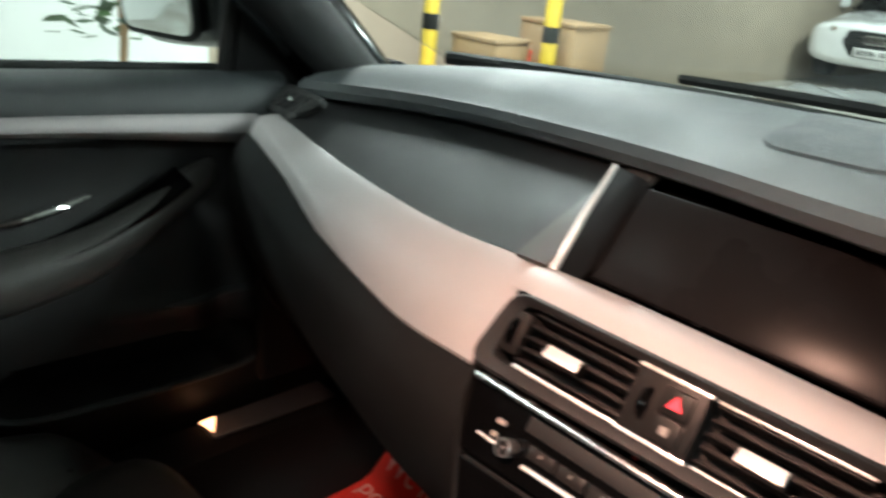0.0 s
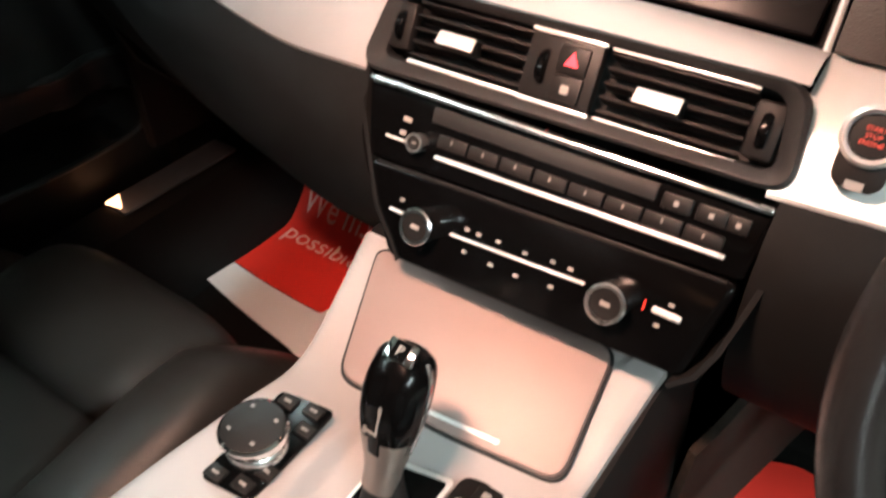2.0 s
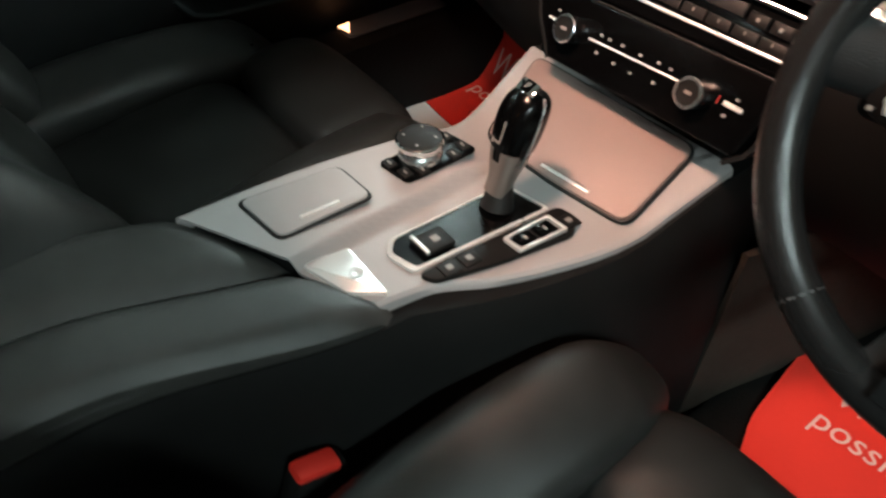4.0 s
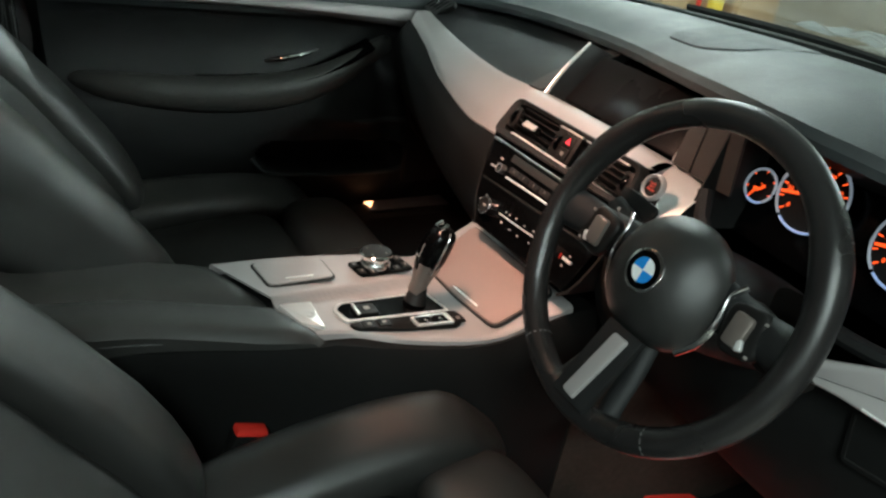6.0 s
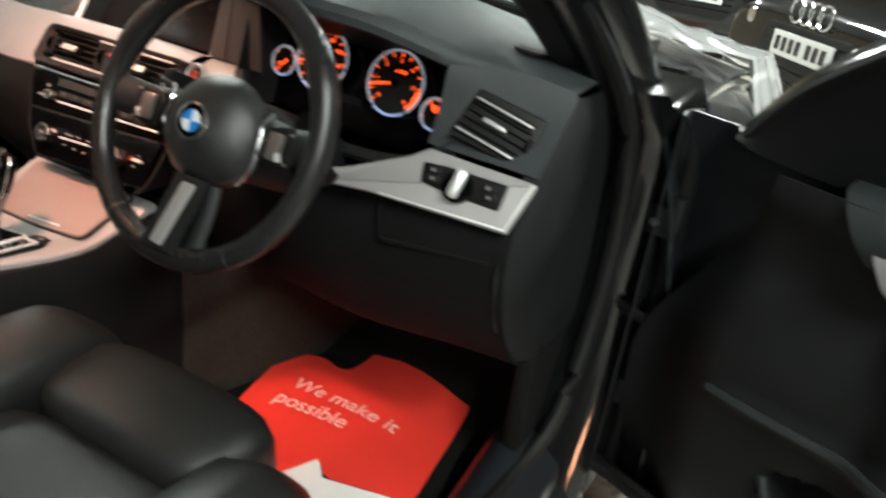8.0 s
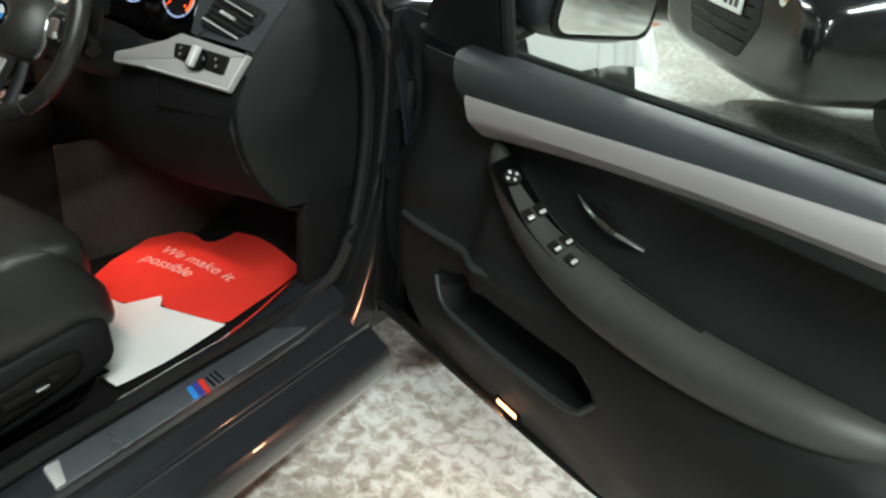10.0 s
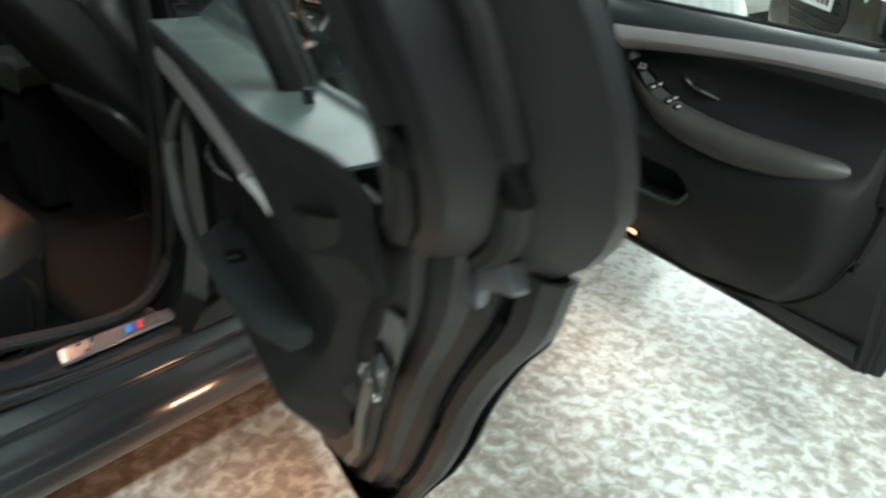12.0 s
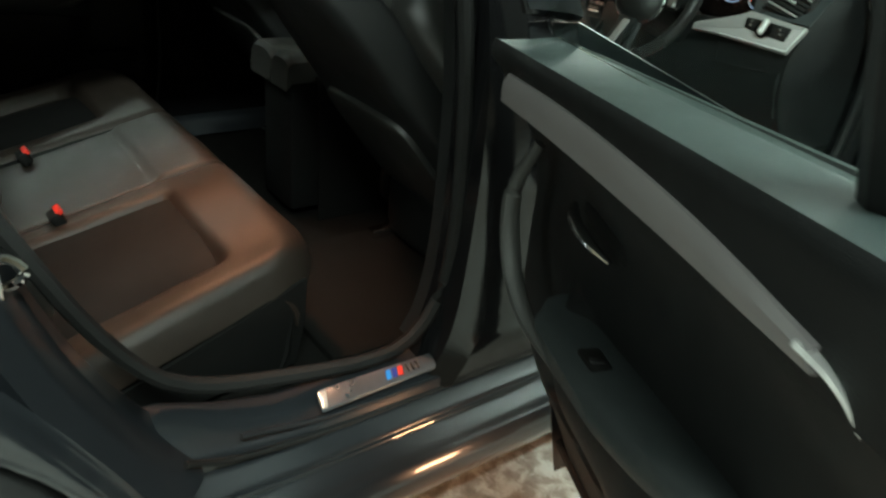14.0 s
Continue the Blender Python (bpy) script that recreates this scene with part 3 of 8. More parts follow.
    def flank(z):
        return 0.880 + 0.02 * math.sin(math.pi * min(max((z - 0.25) / 0.6, 0), 1)) - 0.075 * smooth01(0.72, 1.0, z)

    for rearward in (False, True):
        panel = []
        for z in np.linspace(0.20, 0.99, 30):
            chord = math.sqrt(max(0.0, wr * wr - (z - wz) ** 2))
            ya, yb = (wy - chord, -2.1) if rearward else (edge_y(z), min(wy + chord, edge_y(z) - 0.004))
            row = []
            for k in np.linspace(0, 1, 14):
                y = ya + (yb - ya) * k
                row.append((x(flank(z) - (0.0 if rearward else 0.030 * smooth01(0.03, 0.0, ya - y))), y, z))
            panel.append(row)
        part("quarter_panel", sheet(panel, thick=0.004), PAINT, body)
    arch = [(x(flank(wz + wr * math.sin(t)) - 0.004), wy - wr * math.cos(t), wz + wr * math.sin(t)) for t in np.linspace(0.0, math.pi, 30)]
    part("arch_lip", tube(arch, 0.006, 8), PAINT, body)
    rows = [[(x(0.62 + 0.255 * k), wy - wr * math.cos(t), wz + wr * math.sin(t)) for k in np.linspace(0, 1, 4)] for t in np.linspace(-0.25, math.pi + 0.25, 24)]
    part("wheel_arch", sheet(rows, thick=0.004), RUBBER, body)
    part("front_arch", sheet([[(p[0], p[1] + 2.855, p[2]) for p in r] for r in rows], thick=0.004), RUBBER, body)
    # rubber seals
    front = [(x(0.735), 0.95, 0.392), (x(0.755), 1.035, 0.44), (x(0.765), 1.085, 0.60), (x(0.768), 1.092, 0.80), (x(0.755), 1.055, 0.95), (x(0.70), 0.88, 1.125), (x(0.645), 0.66, 1.265), (x(0.60), 0.42, 1.365), (x(0.585), 0.15, 1.39), (x(0.585), 0.0, 1.37), (x(0.655), -0.01, 1.15), (x(0.715), 0.02, 0.93), (x(0.745), 0.05, 0.68), (x(0.745), 0.11, 0.50), (x(0.738), 0.23, 0.405), (x(0.725), 0.42, 0.385), (x(0.725), 0.70, 0.385)]
    part("door_seal", tube(spline(front, 90, True), 0.013, 8, True), RUBBER, body, "black rubber door seal")
    rear = [(x(0.715), -0.21, 0.392), (x(0.72), -0.13, 0.47), (x(0.73), -0.115, 0.62), (x(0.715), -0.12, 0.90), (x(0.655), -0.125, 1.15), (x(0.585), -0.13, 1.37), (x(0.57), -0.5, 1.375), (x(0.57), -0.86, 1.32), (x(0.61), -0.99, 1.14), (x(0.665), -0.885, 0.95), (x(0.68), -0.77, 0.75), (x(0.69), -0.675, 0.56), (x(0.70), -0.585, 0.455), (x(0.71), -0.43, 0.412)]
    part("door_seal", tube(spline(rear, 80, True), 0.013, 8, True), RUBBER, body, "black rubber door seal")


opening(1)
opening(-1)


def road_wheel(x, y, name="road_wheel"):
    s = 1 if x > 0 else -1
    m = Matrix.Translation((x, y, 0.335)) @ Matrix.Rotation(s * math.pi / 2, 4, "Y")
    w = part("wheel", lathe([(0.20, -0.10), (0.31, -0.115), (0.328, -0.09), (0.334, -0.03), (0.334, 0.03), (0.328, 0.09), (0.31, 0.112), (0.250, 0.120), (0.222, 0.105)], m, 48), TYRE, body, "black tyre on a silver alloy rim")
    part("rim", lathe([(0.223, 0.105), (0.217, 0.112), (0.206, 0.104), (0.201, 0.05), (0.19, -0.02)], m, 48), RIM, w)
    for k in range(5):
        a = 2 * math.pi * k / 5 + 0.3
        for d in (-0.13, 0.13):
            p = [(0.045 * math.cos(a), 0.045 * math.sin(a), 0.085), (0.125 * math.cos(a + d * 0.6), 0.125 * math.sin(a + d * 0.6), 0.088), (0.204 * math.cos(a + d), 0.204 * math.sin(a + d), 0.075)]
            bm = tube(spline(p, 8), 0.016, 8, flat=0.6)
            bmesh.ops.transform(bm, matrix=m, verts=bm.verts)
            part("spoke", bm, RIM, w)
    part("hub", lathe([(0.001, 0.095), (0.03, 0.094), (0.055, 0.085), (0.06, 0.06)], m, 24), RIM, w)
    part("brake_disc", lathe([(0.06, 0.0), (0.16, 0.0), (0.165, -0.01), (0.16, -0.02)], m, 32), SATIN, w)


for wx in (0.80, -0.80):
    road_wheel(wx, -1.075)
    road_wheel(wx, 1.78)


def sill_plate(side, y0, y1, rear):
    """A brushed sill strip with its three-colour badge."""
    x0, x1 = (0.740, 0.783) if rear else (0.738, 0.789)
    z = 0.380 if rear else 0.370
    out = rounded([(x0, y0 + 0.015), (x0 + 0.004, y1), (x1 - 0.006, y1 - 0.01), (x1, y0)], 0.008)
    m = Matrix.Translation((side * 0.75, 0, z)) @ Matrix.Scale(side, 4, (1, 0, 0)) @ Matrix.Rotation(radians(9), 4, "Y") @ Matrix.Translation((-0.75, 0, 0))
    sp = part("sill_strip", plate(out, 0.006, m), PLATEDARK, body, "brushed dark metal sill strip")
    end = rounded([(x0 + 0.004, y0 + 0.012), (x0 + 0.006, y0 + (0.027 if rear else 0.035)), (x1 - 0.002, y0 + (0.012 if rear else 0.018)), (x1 - 0.003, y0 + 0.002)], 0.003)
    part("sill_strip_end", plate(end, 0.0075, m), BRIGHT, sp)
    yc = (y0 + y1) / 2 + (0.01 if rear else -0.02)
    bl = x0 + (0.010 if rear else 0.018)
    bw = 0.020 if rear else 0.030
    for k, mt in enumerate((BLUE, INDIGO, REDPLASTIC)):
        a = yc + 0.012 * k
        part("badge_stripe", plate([(bl, a + 0.008), (bl, a + 0.018), (bl + bw, a + 0.010), (bl + bw, a)], 0.0072, m, 0), mt, sp)
    for k in range(3):
        a = yc + 0.042 + 0.010 * k
        part("badge_bar", plate([(bl + 0.001, a + 0.004), (bl + 0.001, a + 0.009), (bl + bw - 0.001, a + 0.006), (bl + bw - 0.001, a + 0.001)], 0.0072, m, 0), SATIN, sp)


PLATEDARK = material("brushed_dark_metal", (0.20, 0.215, 0.24), 0.34, metal=0.8, grain=0.08)
INDIGO = material("dark_blue_enamel", (0.04, 0.05, 0.28), 0.3, grain=0.03)
sill_plate(1, 0.372, 0.918, False)
sill_plate(1, -0.387, -0.150, True)
# passenger sill cover with its metal strip, placed to fit the view past the seat
cover = [[(-0.61, y, 0.30), (-0.614, y, 0.46), (-0.622, y, 0.480), (-0.64, y, 0.486), (-0.695, y, 0.486), (-0.71, y, 0.470)] for y in np.linspace(0.55, 1.16, 9)]
part("sill_cover", sheet(cover, thick=0.004), FRET, body)
PS = Matrix.Translation((0.022, 0.028, 0.4905))
sp = part("sill_strip", plate(rounded([(-0.714, 0.800), (-0.664, 0.800), (-0.660, 1.01), (-0.712, 1.01)], 0.006), 0.004, PS), PLATEDARK, body, "brushed dark metal sill strip")
# no lamp here: the glow paints the glint on the strip's end
part("sill_strip_end", plate(rounded([(-0.708, 0.800), (-0.676, 0.806), (-0.710, 0.826)], 0.002), 0.006, PS), LENS, sp, "sill strip end, its glint painted as orange glow")

# striker loop of the open rear door
st = part("striker", tube(spline([(0.745, -0.800, 0.697), (0.755, -0.765, 0.700), (0.760, -0.752, 0.716), (0.755, -0.765, 0.732), (0.745, -0.800, 0.735)], 14), 0.006, 8), CHROME, body)
part("striker_plate", rbox((0.040, 0.014, 0.080), 0.004, (0.742, -0.783, 0.716)), SATIN, st)
part("check_strap", rbox((0.10, 0.012, 0.018), 0.004, m=Matrix.Translation((0.84, 1.085, 0.655)) @ Matrix.Rotation(radians(-25), 4, "Z")), RUBBER, body)
# tube added to block light through the gap at the hinges
part("hinge_gap_filler", tube([(0.838, 1.150, 0.33), (0.842, 1.153, 0.65), (0.838, 1.150, 0.955)], 0.016, 10), RUBBER, body)
for z in (0.50, 0.80):
    hg = part("door_hinge", rbox((0.05, 0.040, 0.05), 0.008, (0.825, 1.132, z)), SHADEPAINT, body)
    part("hinge_knuckle", lathe([(0.0, -0.04), (0.011, -0.04), (0.012, -0.036), (0.012, 0.036), (0.011, 0.04), (0.0, 0.04)], Matrix.Translation((0.842, 1.122, z)), 14), SHADEPAINT, hg)
    part("hinge_bolt", lathe([(0.008, 0), (0.007, 0.006), (0, 0.006)], Matrix.Translation((0.815, 1.112, z)) @ Matrix.Rotation(math.pi / 2, 4, "X"), 10), SATIN, hg)

# ---- the dashboard ----
dash = thing("dashboard", (0.0, 1.1, 0.6), "black and grey padded dashboard with matt aluminium trim", "dashboard")
DX = [-0.70, -0.62, -0.5, -0.4, -0.3, -0.2, -0.1, 0.0, 0.1, 0.2, 0.3, 0.38, 0.48, 0.58, 0.72]
BROW = [(0.972, 0.996), (0.995, 1.002), (1.04, 1.008), (1.058, 1.012), (1.06, 1.015), (1.05, 1.019), (1.028, 1.024), (0.985, 1.032), (0.938, 1.042), (0.896, 1.051), (0.858, 1.058), (0.838, 1.060), (0.855, 1.050), (0.90, 1.020), (0.93, 0.994)]
TX = [-0.70, -0.60, -0.464, -0.355, -0.262, -0.169, -0.08, 0.08, 0.24]
TTOP = [(0.930, 0.964), (0.915, 0.951), (0.903, 0.934), (0.893, 0.927), (0.886, 0.926), (0.886, 0.930), (0.893, 0.929), (0.895, 0.926), (0.889, 0.922)]
TBOT = [(0.878, 0.940), (0.862, 0.922), (0.846, 0.884), (0.833, 0.862), (0.822, 0.850), (0.812, 0.856), (0.806, 0.860), (0.806, 0.862), (0.812, 0.866)]


def brow(x):
    return cr(DX, BROW, x)


def cowl_y(x):
    return 1.47 - 0.23 * abs(x / 0.7) ** 2.2


top = []
for x in np.linspace(-0.66, 0.72, 61):
    by, bz = brow(x)
    cy = cowl_y(x)
    col = []
    for k in np.linspace(0, 1, 15):
        y = cy + (by - cy) * k
        z = 1.0 + (bz - 1.0) * k + 0.040 * math.sin(math.pi * k ** 1.5) ** 0.8 * (1 - abs(x / 0.75) ** 3)
        col.append((x, y, z))
    f = 1 - smooth01(0.56, 0.64, x)
    col += [(x, by - 0.010 * f - 0.002, bz - 0.004), (x, by - 0.014 * f - 0.004, bz - 0.006 - 0.008 * f), (x, by - 0.010 * f - 0.006, bz - 0.009 - 0.015 * f), (x, by + 0.012 * f - 0.007, bz - 0.012 - 0.020 * f)]
    top.append(col)
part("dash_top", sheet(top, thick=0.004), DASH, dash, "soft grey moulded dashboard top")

# centre loudspeaker grille and the two side vents on top
def on_top(x, y):
    by, bz = brow(x)
    cy = cowl_y(x)
    k = (y - cy) / (by - cy)
    return 1.0 + (bz - 1.0) * k + 0.040 * math.sin(math.pi * k ** 1.5) ** 0.8 * (1 - abs(x / 0.75) ** 3)


GRILLE = rounded([(-0.072, 1.050), (0.050, 1.000), (0.112, 1.010), (0.140, 1.15), (0.04, 1.20), (-0.080, 1.19)], 0.024, 6)
gc = (0.025, 1.08)
rows = [[(gc[0] + (a - gc[0]) * f, gc[1] + (b - gc[1]) * f, on_top(gc[0] + (a - gc[0]) * f, gc[1] + (b - gc[1]) * f) + h) for a, b in GRILLE] for f, h in ((1.03, -0.002), (1.0, 0.0022), (0.8, 0.003), (0.55, 0.003), (0.3, 0.003), (0.02, 0.003))]
part("speaker_grille", sheet(rows, close_v=True), GRILLECLOTH, dash, "dark speaker grille let into the dash top")
for s in (1, -1):
    sx = (0.630 if s > 0 else -0.66)
    py, pz = (0.992, on_top(0.630, 0.992) - 0.001) if s > 0 else (1.10, 0.990)
    VB = basis((sx, py, pz), (0.45, -0.89, -0.02), (0.89, 0.45, -0.10)) if s > 0 else basis((sx, py, pz), (0.75, 0.62, -0.15), (-0.4, 0.75, 0.55))
    vent = part("demister_vent", plate(rounded([(-0.035, -0.028), (0.022, -0.028), (0.035, 0.0), (0.012, 0.03), (-0.03, 0.028)], 0.012), 0.004, VB), RUBBER, dash)
    for k in range(5):
        part("vent_fin", rbox((0.04, 0.0025, 0.003), 0.001, m=VB @ Matrix.Translation((-0.003, -0.018 + 0.009 * k, 0.0045))), DASHB, vent)

# sloping panel between brow and trim on the passenger's side
rows = []
for x in np.linspace(-0.645, -0.186, 25):
    by, bz = brow(x)
    ty, tz = cr(TX, TTOP, x)
    rows.append([(x, by + 0.012 + (ty - by - 0.008) * k, bz - 0.030 + (tz - bz + 0.030) * k + 0.006 * math.sin(math.pi * k)) for k in np.linspace(0, 1, 9)])
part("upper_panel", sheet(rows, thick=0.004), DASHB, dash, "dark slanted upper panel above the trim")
# fillet panels beside the screen, warm lamplight in their colour
for x0, x1 in ((-0.183, -0.150), (0.158, 0.190), (0.193, 0.262)):
    rows = []
    for x in np.linspace(x0, x1, 7):
        by, bz = brow(x)
        ty, tz = cr(TX, TTOP, x)
        rows.append([(x, by + 0.008 + (ty - by - 0.012) * k, bz - 0.024 + (tz - bz + 0.028) * k + 0.006 * math.sin(math.pi * k)) for k in np.linspace(0, 1, 7)])
    part("screen_cheek", sheet(rows, thick=0.004), CHEEK, dash)

# aluminium trim, passenger side through the centre to the wheel
def trim_piece(x0, x1, n, bot, crown, name="trim_strip", mat=ALU):
    rows = []
    for x in np.linspace(x0, x1, n):
        (ty, tz), (ly, lz) = cr(TX, TTOP, x), bot(x)
        col = [(x, ty + 0.010, tz - 0.004), (x, ty + 0.003, tz + 0.0)]
        kc = 0.42 + 0.66 * smooth01(-0.66, -0.26, x)
        dy, dz = ly - ty, lz - tz
        ln = math.hypot(dy, dz)
        ny, nz = dz / ln, -dy / ln
        for k in np.linspace(0.05, 0.96, 15):
            b = crown * math.sin(math.pi * k) - 0.016 * max(k - kc, 0.0) / 0.5
            col.append((x, ty + dy * k + ny * b, tz + dz * k + nz * b))
        col += [(x, ly + 0.003 + 0.010 * max(1 - kc, 0), lz), (x, ly + 0.016, lz - 0.003)]
        rows.append(col)
    return part(name, sheet(rows), mat, dash, "matt silver aluminium trim strip")


trim_piece(-0.640, -0.155, 36, lambda x: cr(TX, TBOT, x), 0.010)
trim_piece(-0.155, 0.156, 24, lambda x: (0.846, 0.921), 0.006)
# piece by the start button: light from the open door painted in BRIGHT
trim_piece(0.156, 0.238, 8, lambda x: cr(TX, TBOT, x), 0.011, mat=BRIGHT)

# lower dash: glovebox side and knee roll on the driver's side
def lower(x0, x1, tops, name, mat=DASHB, n=22):
    rows = []
    for x in np.linspace(x0, x1, n):
        ly, lz = tops(x)
        col = [(x, ly + 0.014, lz + 0.004), (x, ly + 0.002, lz - 0.003)]
        for y, z in ((ly - 0.012, lz - 0.04), (ly + 0.0, lz - 0.12), (ly + 0.045, lz - 0.20), (ly + 0.11, lz - 0.262), (ly + 0.24, lz - 0.30), (ly + 0.42, lz - 0.31)):
            col.append((x, y, z))
        rows.append([tuple(p) for p in spline(col, 22)])
    return part(name, sheet(rows, thick=0.004), mat, dash)


lower(-0.640, -0.150, lambda x: cr(TX, TBOT, x), "glovebox", FRET)
# filler box added to close a light gap by the passenger door
part("dash_end", rbox((0.022, 0.36, 0.33), 0.008, (-0.654, 1.085, 0.722)), FRET, dash)
lower(0.165, 0.715, lambda x: (0.805 + 0.015 * smooth01(0.45, 0.72, x), 0.862 - 0.016 * bump(x, 0.45, 0.15)), "knee_roll", FRET)

# ---- centre stack ----
SA = math.atan2(0.065, 0.133)
STACK = basis((0.010, 0.833, 0.903), (1, 0, 0), (0, math.sin(SA), math.cos(SA)))


def near(s):
    """Narrows the passenger half of the stack to fit the camera's view."""
    return s * 0.88 if s < 0 else s


def on_stack(s, q, n=0.0):
    return STACK @ Matrix.Translation((near(s), q, n))


def stack_shape(pts, r, n=4):
    return rounded([(near(a), b) for a, b in pts], r, n)


outer = stack_shape([(-0.172, 0.024), (0.150, 0.024), (0.160, -0.040), (-0.192, -0.046)], 0.018, 6)
hole = stack_shape([(-0.158, 0.016), (0.138, 0.016), (0.146, -0.030), (-0.172, -0.034)], 0.012, 6)
ring = []
for pts_, h in ((outer, -0.012), (outer, 0.005), ([(a * 0.985, b * 0.93) for a, b in outer], 0.009), ([((a + c) / 2, (b + d) / 2) for (a, b), (c, d) in zip(outer, hole)], 0.008), (hole, 0.003), (hole, -0.020)):
    ring.append([tuple(STACK @ Vector((a, b, h))) for a, b in pts_])
vents = part("centre_vents", sheet(ring, close_v=True), DASHB, dash, "black framed pair of centre air vents")
part("vent_back", plate(hole, 0.002, on_stack(0, 0, -0.021), 0), RUBBER, vents)
for a, b in ((-0.146, -0.034), (0.026, 0.122)):
    for k in range(5):
        q = 0.010 - 0.0095 * k
        part("slat", rbox((near(b) - near(a), 0.0024, 0.016), 0.001, m=on_stack((a + b) / 2, q, -0.006) @ Matrix.Rotation(radians(-18), 4, "X")), BUTTON, vents)
    for q in (0.0155, -0.0315):
        if not (a < -0.1 and q > 0):
            part("chrome_strip", rbox((near(b) - near(a), 0.0032, 0.003), 0.001, m=on_stack((a + b) / 2, q, 0.0015)), BRIGHT, vents)
    c = (a + b) / 2 - 0.006
    sl = part("vent_slider", rbox((0.030, 0.012, 0.014), 0.002, m=on_stack(c, -0.010, 0.004)), BUTTON, vents)
    part("slider_face", rbox((0.031, 0.0105, 0.003), 0.001, m=on_stack(c - 0.001, -0.008, 0.0115) @ Matrix.Rotation(radians(-30), 4, "X")), BRIGHT, sl)
for s in (-0.158, 0.132):
    wh = part("vent_wheel_housing", rbox((0.020, 0.036, 0.012), 0.004, m=on_stack(s, -0.008, -0.002)), BUTTON, vents)
    part("thumb_wheel", lathe([(0.001, -0.003), (0.013, -0.003), (0.014, 0), (0.013, 0.003), (0.001, 0.003)], on_stack(s, -0.008, -0.004) @ Matrix.Rotation(math.pi / 2, 4, "Y"), 20), PIANO, wh)
hz = part("hazard_panel", rbox((0.054, 0.046, 0.010), 0.002, m=on_stack(-0.005, -0.008, 0.001)), BUTTON, vents, "brown-black switch panel between the vents")
for q in (0.0155, -0.0315):
    part("chrome_strip", rbox((0.055, 0.003, 0.004), 0.001, m=on_stack(-0.005, q, 0.004)), BRIGHT, hz)
part("hazard_button", rbox((0.022, 0.0185, 0.004), 0.003, m=on_stack(0.004, 0.001, 0.007)), BUTTON, hz)
part("lock_button", rbox((0.022, 0.0185, 0.004), 0.003, m=on_stack(0.004, -0.0185, 0.007)), BUTTON, hz)
tri = [(-0.0052, -0.004), (0.0052, -0.004), (0.0, 0.0055)]
part("warning_triangle", plate(tri, 0.0006, on_stack(0.004, 0.001, 0.009), 0), REDGLOW, hz)
part("lock_symbol", plate(rounded([(-0.003, -0.003), (0.003, -0.003), (0.003, 0.003), (-0.003, 0.003)], 0.001), 0.0006, on_stack(0.004, -0.0185, 0.009), 0), ICON, hz)
part("thumb_wheel", lathe([(0.001, -0.0025), (0.012, -0.0025), (0.013, 0), (0.012, 0.0025), (0.001, 0.0025)], on_stack(-0.019, -0.008, 0.002) @ Matrix.Rotation(math.pi / 2, 4, "Y"), 20), PIANO, hz)

# radio and climate panels
radio = part("radio_panel", plate(stack_shape([(-0.182, -0.052), (0.158, -0.050), (0.152, -0.100), (-0.166, -0.112)], 0.006), 0.018, on_stack(0, 0, -0.018), 0.003), PIANO, dash, "gloss black radio panel with small buttons")
part("lip", rbox((0.310, 0.005, 0.012), 0.002, m=on_stack(0.0, -0.0515, 0.002)), SATIN, radio)
part("disc_slot", rbox((0.178, 0.012, 0.003), 0.001, m=on_stack(-0.006, -0.064, 0.001)), RUBBER, radio)
part("chrome_strip", rbox((0.222, 0.0030, 0.004), 0.001, m=on_stack(0.026, -0.0915, 0.001) @ Matrix.Rotation(radians(1.5), 4, "Z")), BRIGHT, radio)
for k in range(8):
    b = part("button", rbox((0.0258, 0.010, 0.004), 0.0012, m=on_stack(-0.082 + 0.0312 * k if k < 3 else -0.072 + 0.0275 * k, -0.0815, 0.001)), BUTTON, radio)
    part("digit_bar", rbox((0.0010, 0.0032, 0.0006), 0, m=on_stack(-0.082 + 0.0312 * k if k < 3 else -0.072 + 0.0275 * k, -0.080, 0.0034)), ICON, b)
for k, s in enumerate((0.098, 0.121, 0.138)):
    b = part("button", rbox((0.020 if k < 2 else 0.014, 0.011, 0.004), 0.0012, m=on_stack(s, -0.0665, 0.001)), BUTTON, radio)
    part("symbol", rbox((0.003, 0.0034, 0.0006), 0, m=on_stack(s, -0.0665, 0.0034)), ICON, b)


def knob(s, q, r, h, parent):
    m = on_stack(s, q, 0.0)
    k = part("knob", lathe([(r * 0.92, 0), (r * 0.94, h * 0.6), (r, h * 0.8), (r, h * 0.95), (r * 0.93, h), (r * 0.78, h)], m, 28), SATIN, parent, "satin chrome rotary knob")
    part("knob_face", lathe([(r * 0.79, h - 0.001), (r * 0.5, h - 0.0015), (0.0, h - 0.0015)], m, 24), BUTTON, k)
    part("symbol", rbox((r * 0.5, r * 0.22, 0.0005), 0, m=m @ Matrix.Translation((0, 0, h - 0.001))), ICON, k)
    return k


knob(-0.114, -0.088, 0.0075, 0.011, radio)
for s, q, w in ((-0.132, -0.0745, 0.008), (-0.134, -0.0855, 0.006)):
    part("symbol", rbox((w, 0.004, 0.0006), 0, m=on_stack(s, q, 0.0006)), ICON, radio)
part("chrome_strip", rbox((0.030, 0.002, 0.002), 0.0005, m=on_stack(-0.134, -0.0915, 0.0005)), BRIGHT, radio)
clim = part("climate_panel", plate(stack_shape([(-0.166, -0.114), (0.152, -0.102), (0.138, -0.176), (-0.120, -0.184)], 0.008), 0.018, on_stack(0, 0, -0.018), 0.003), PIANO, dash, "gloss black climate control panel")
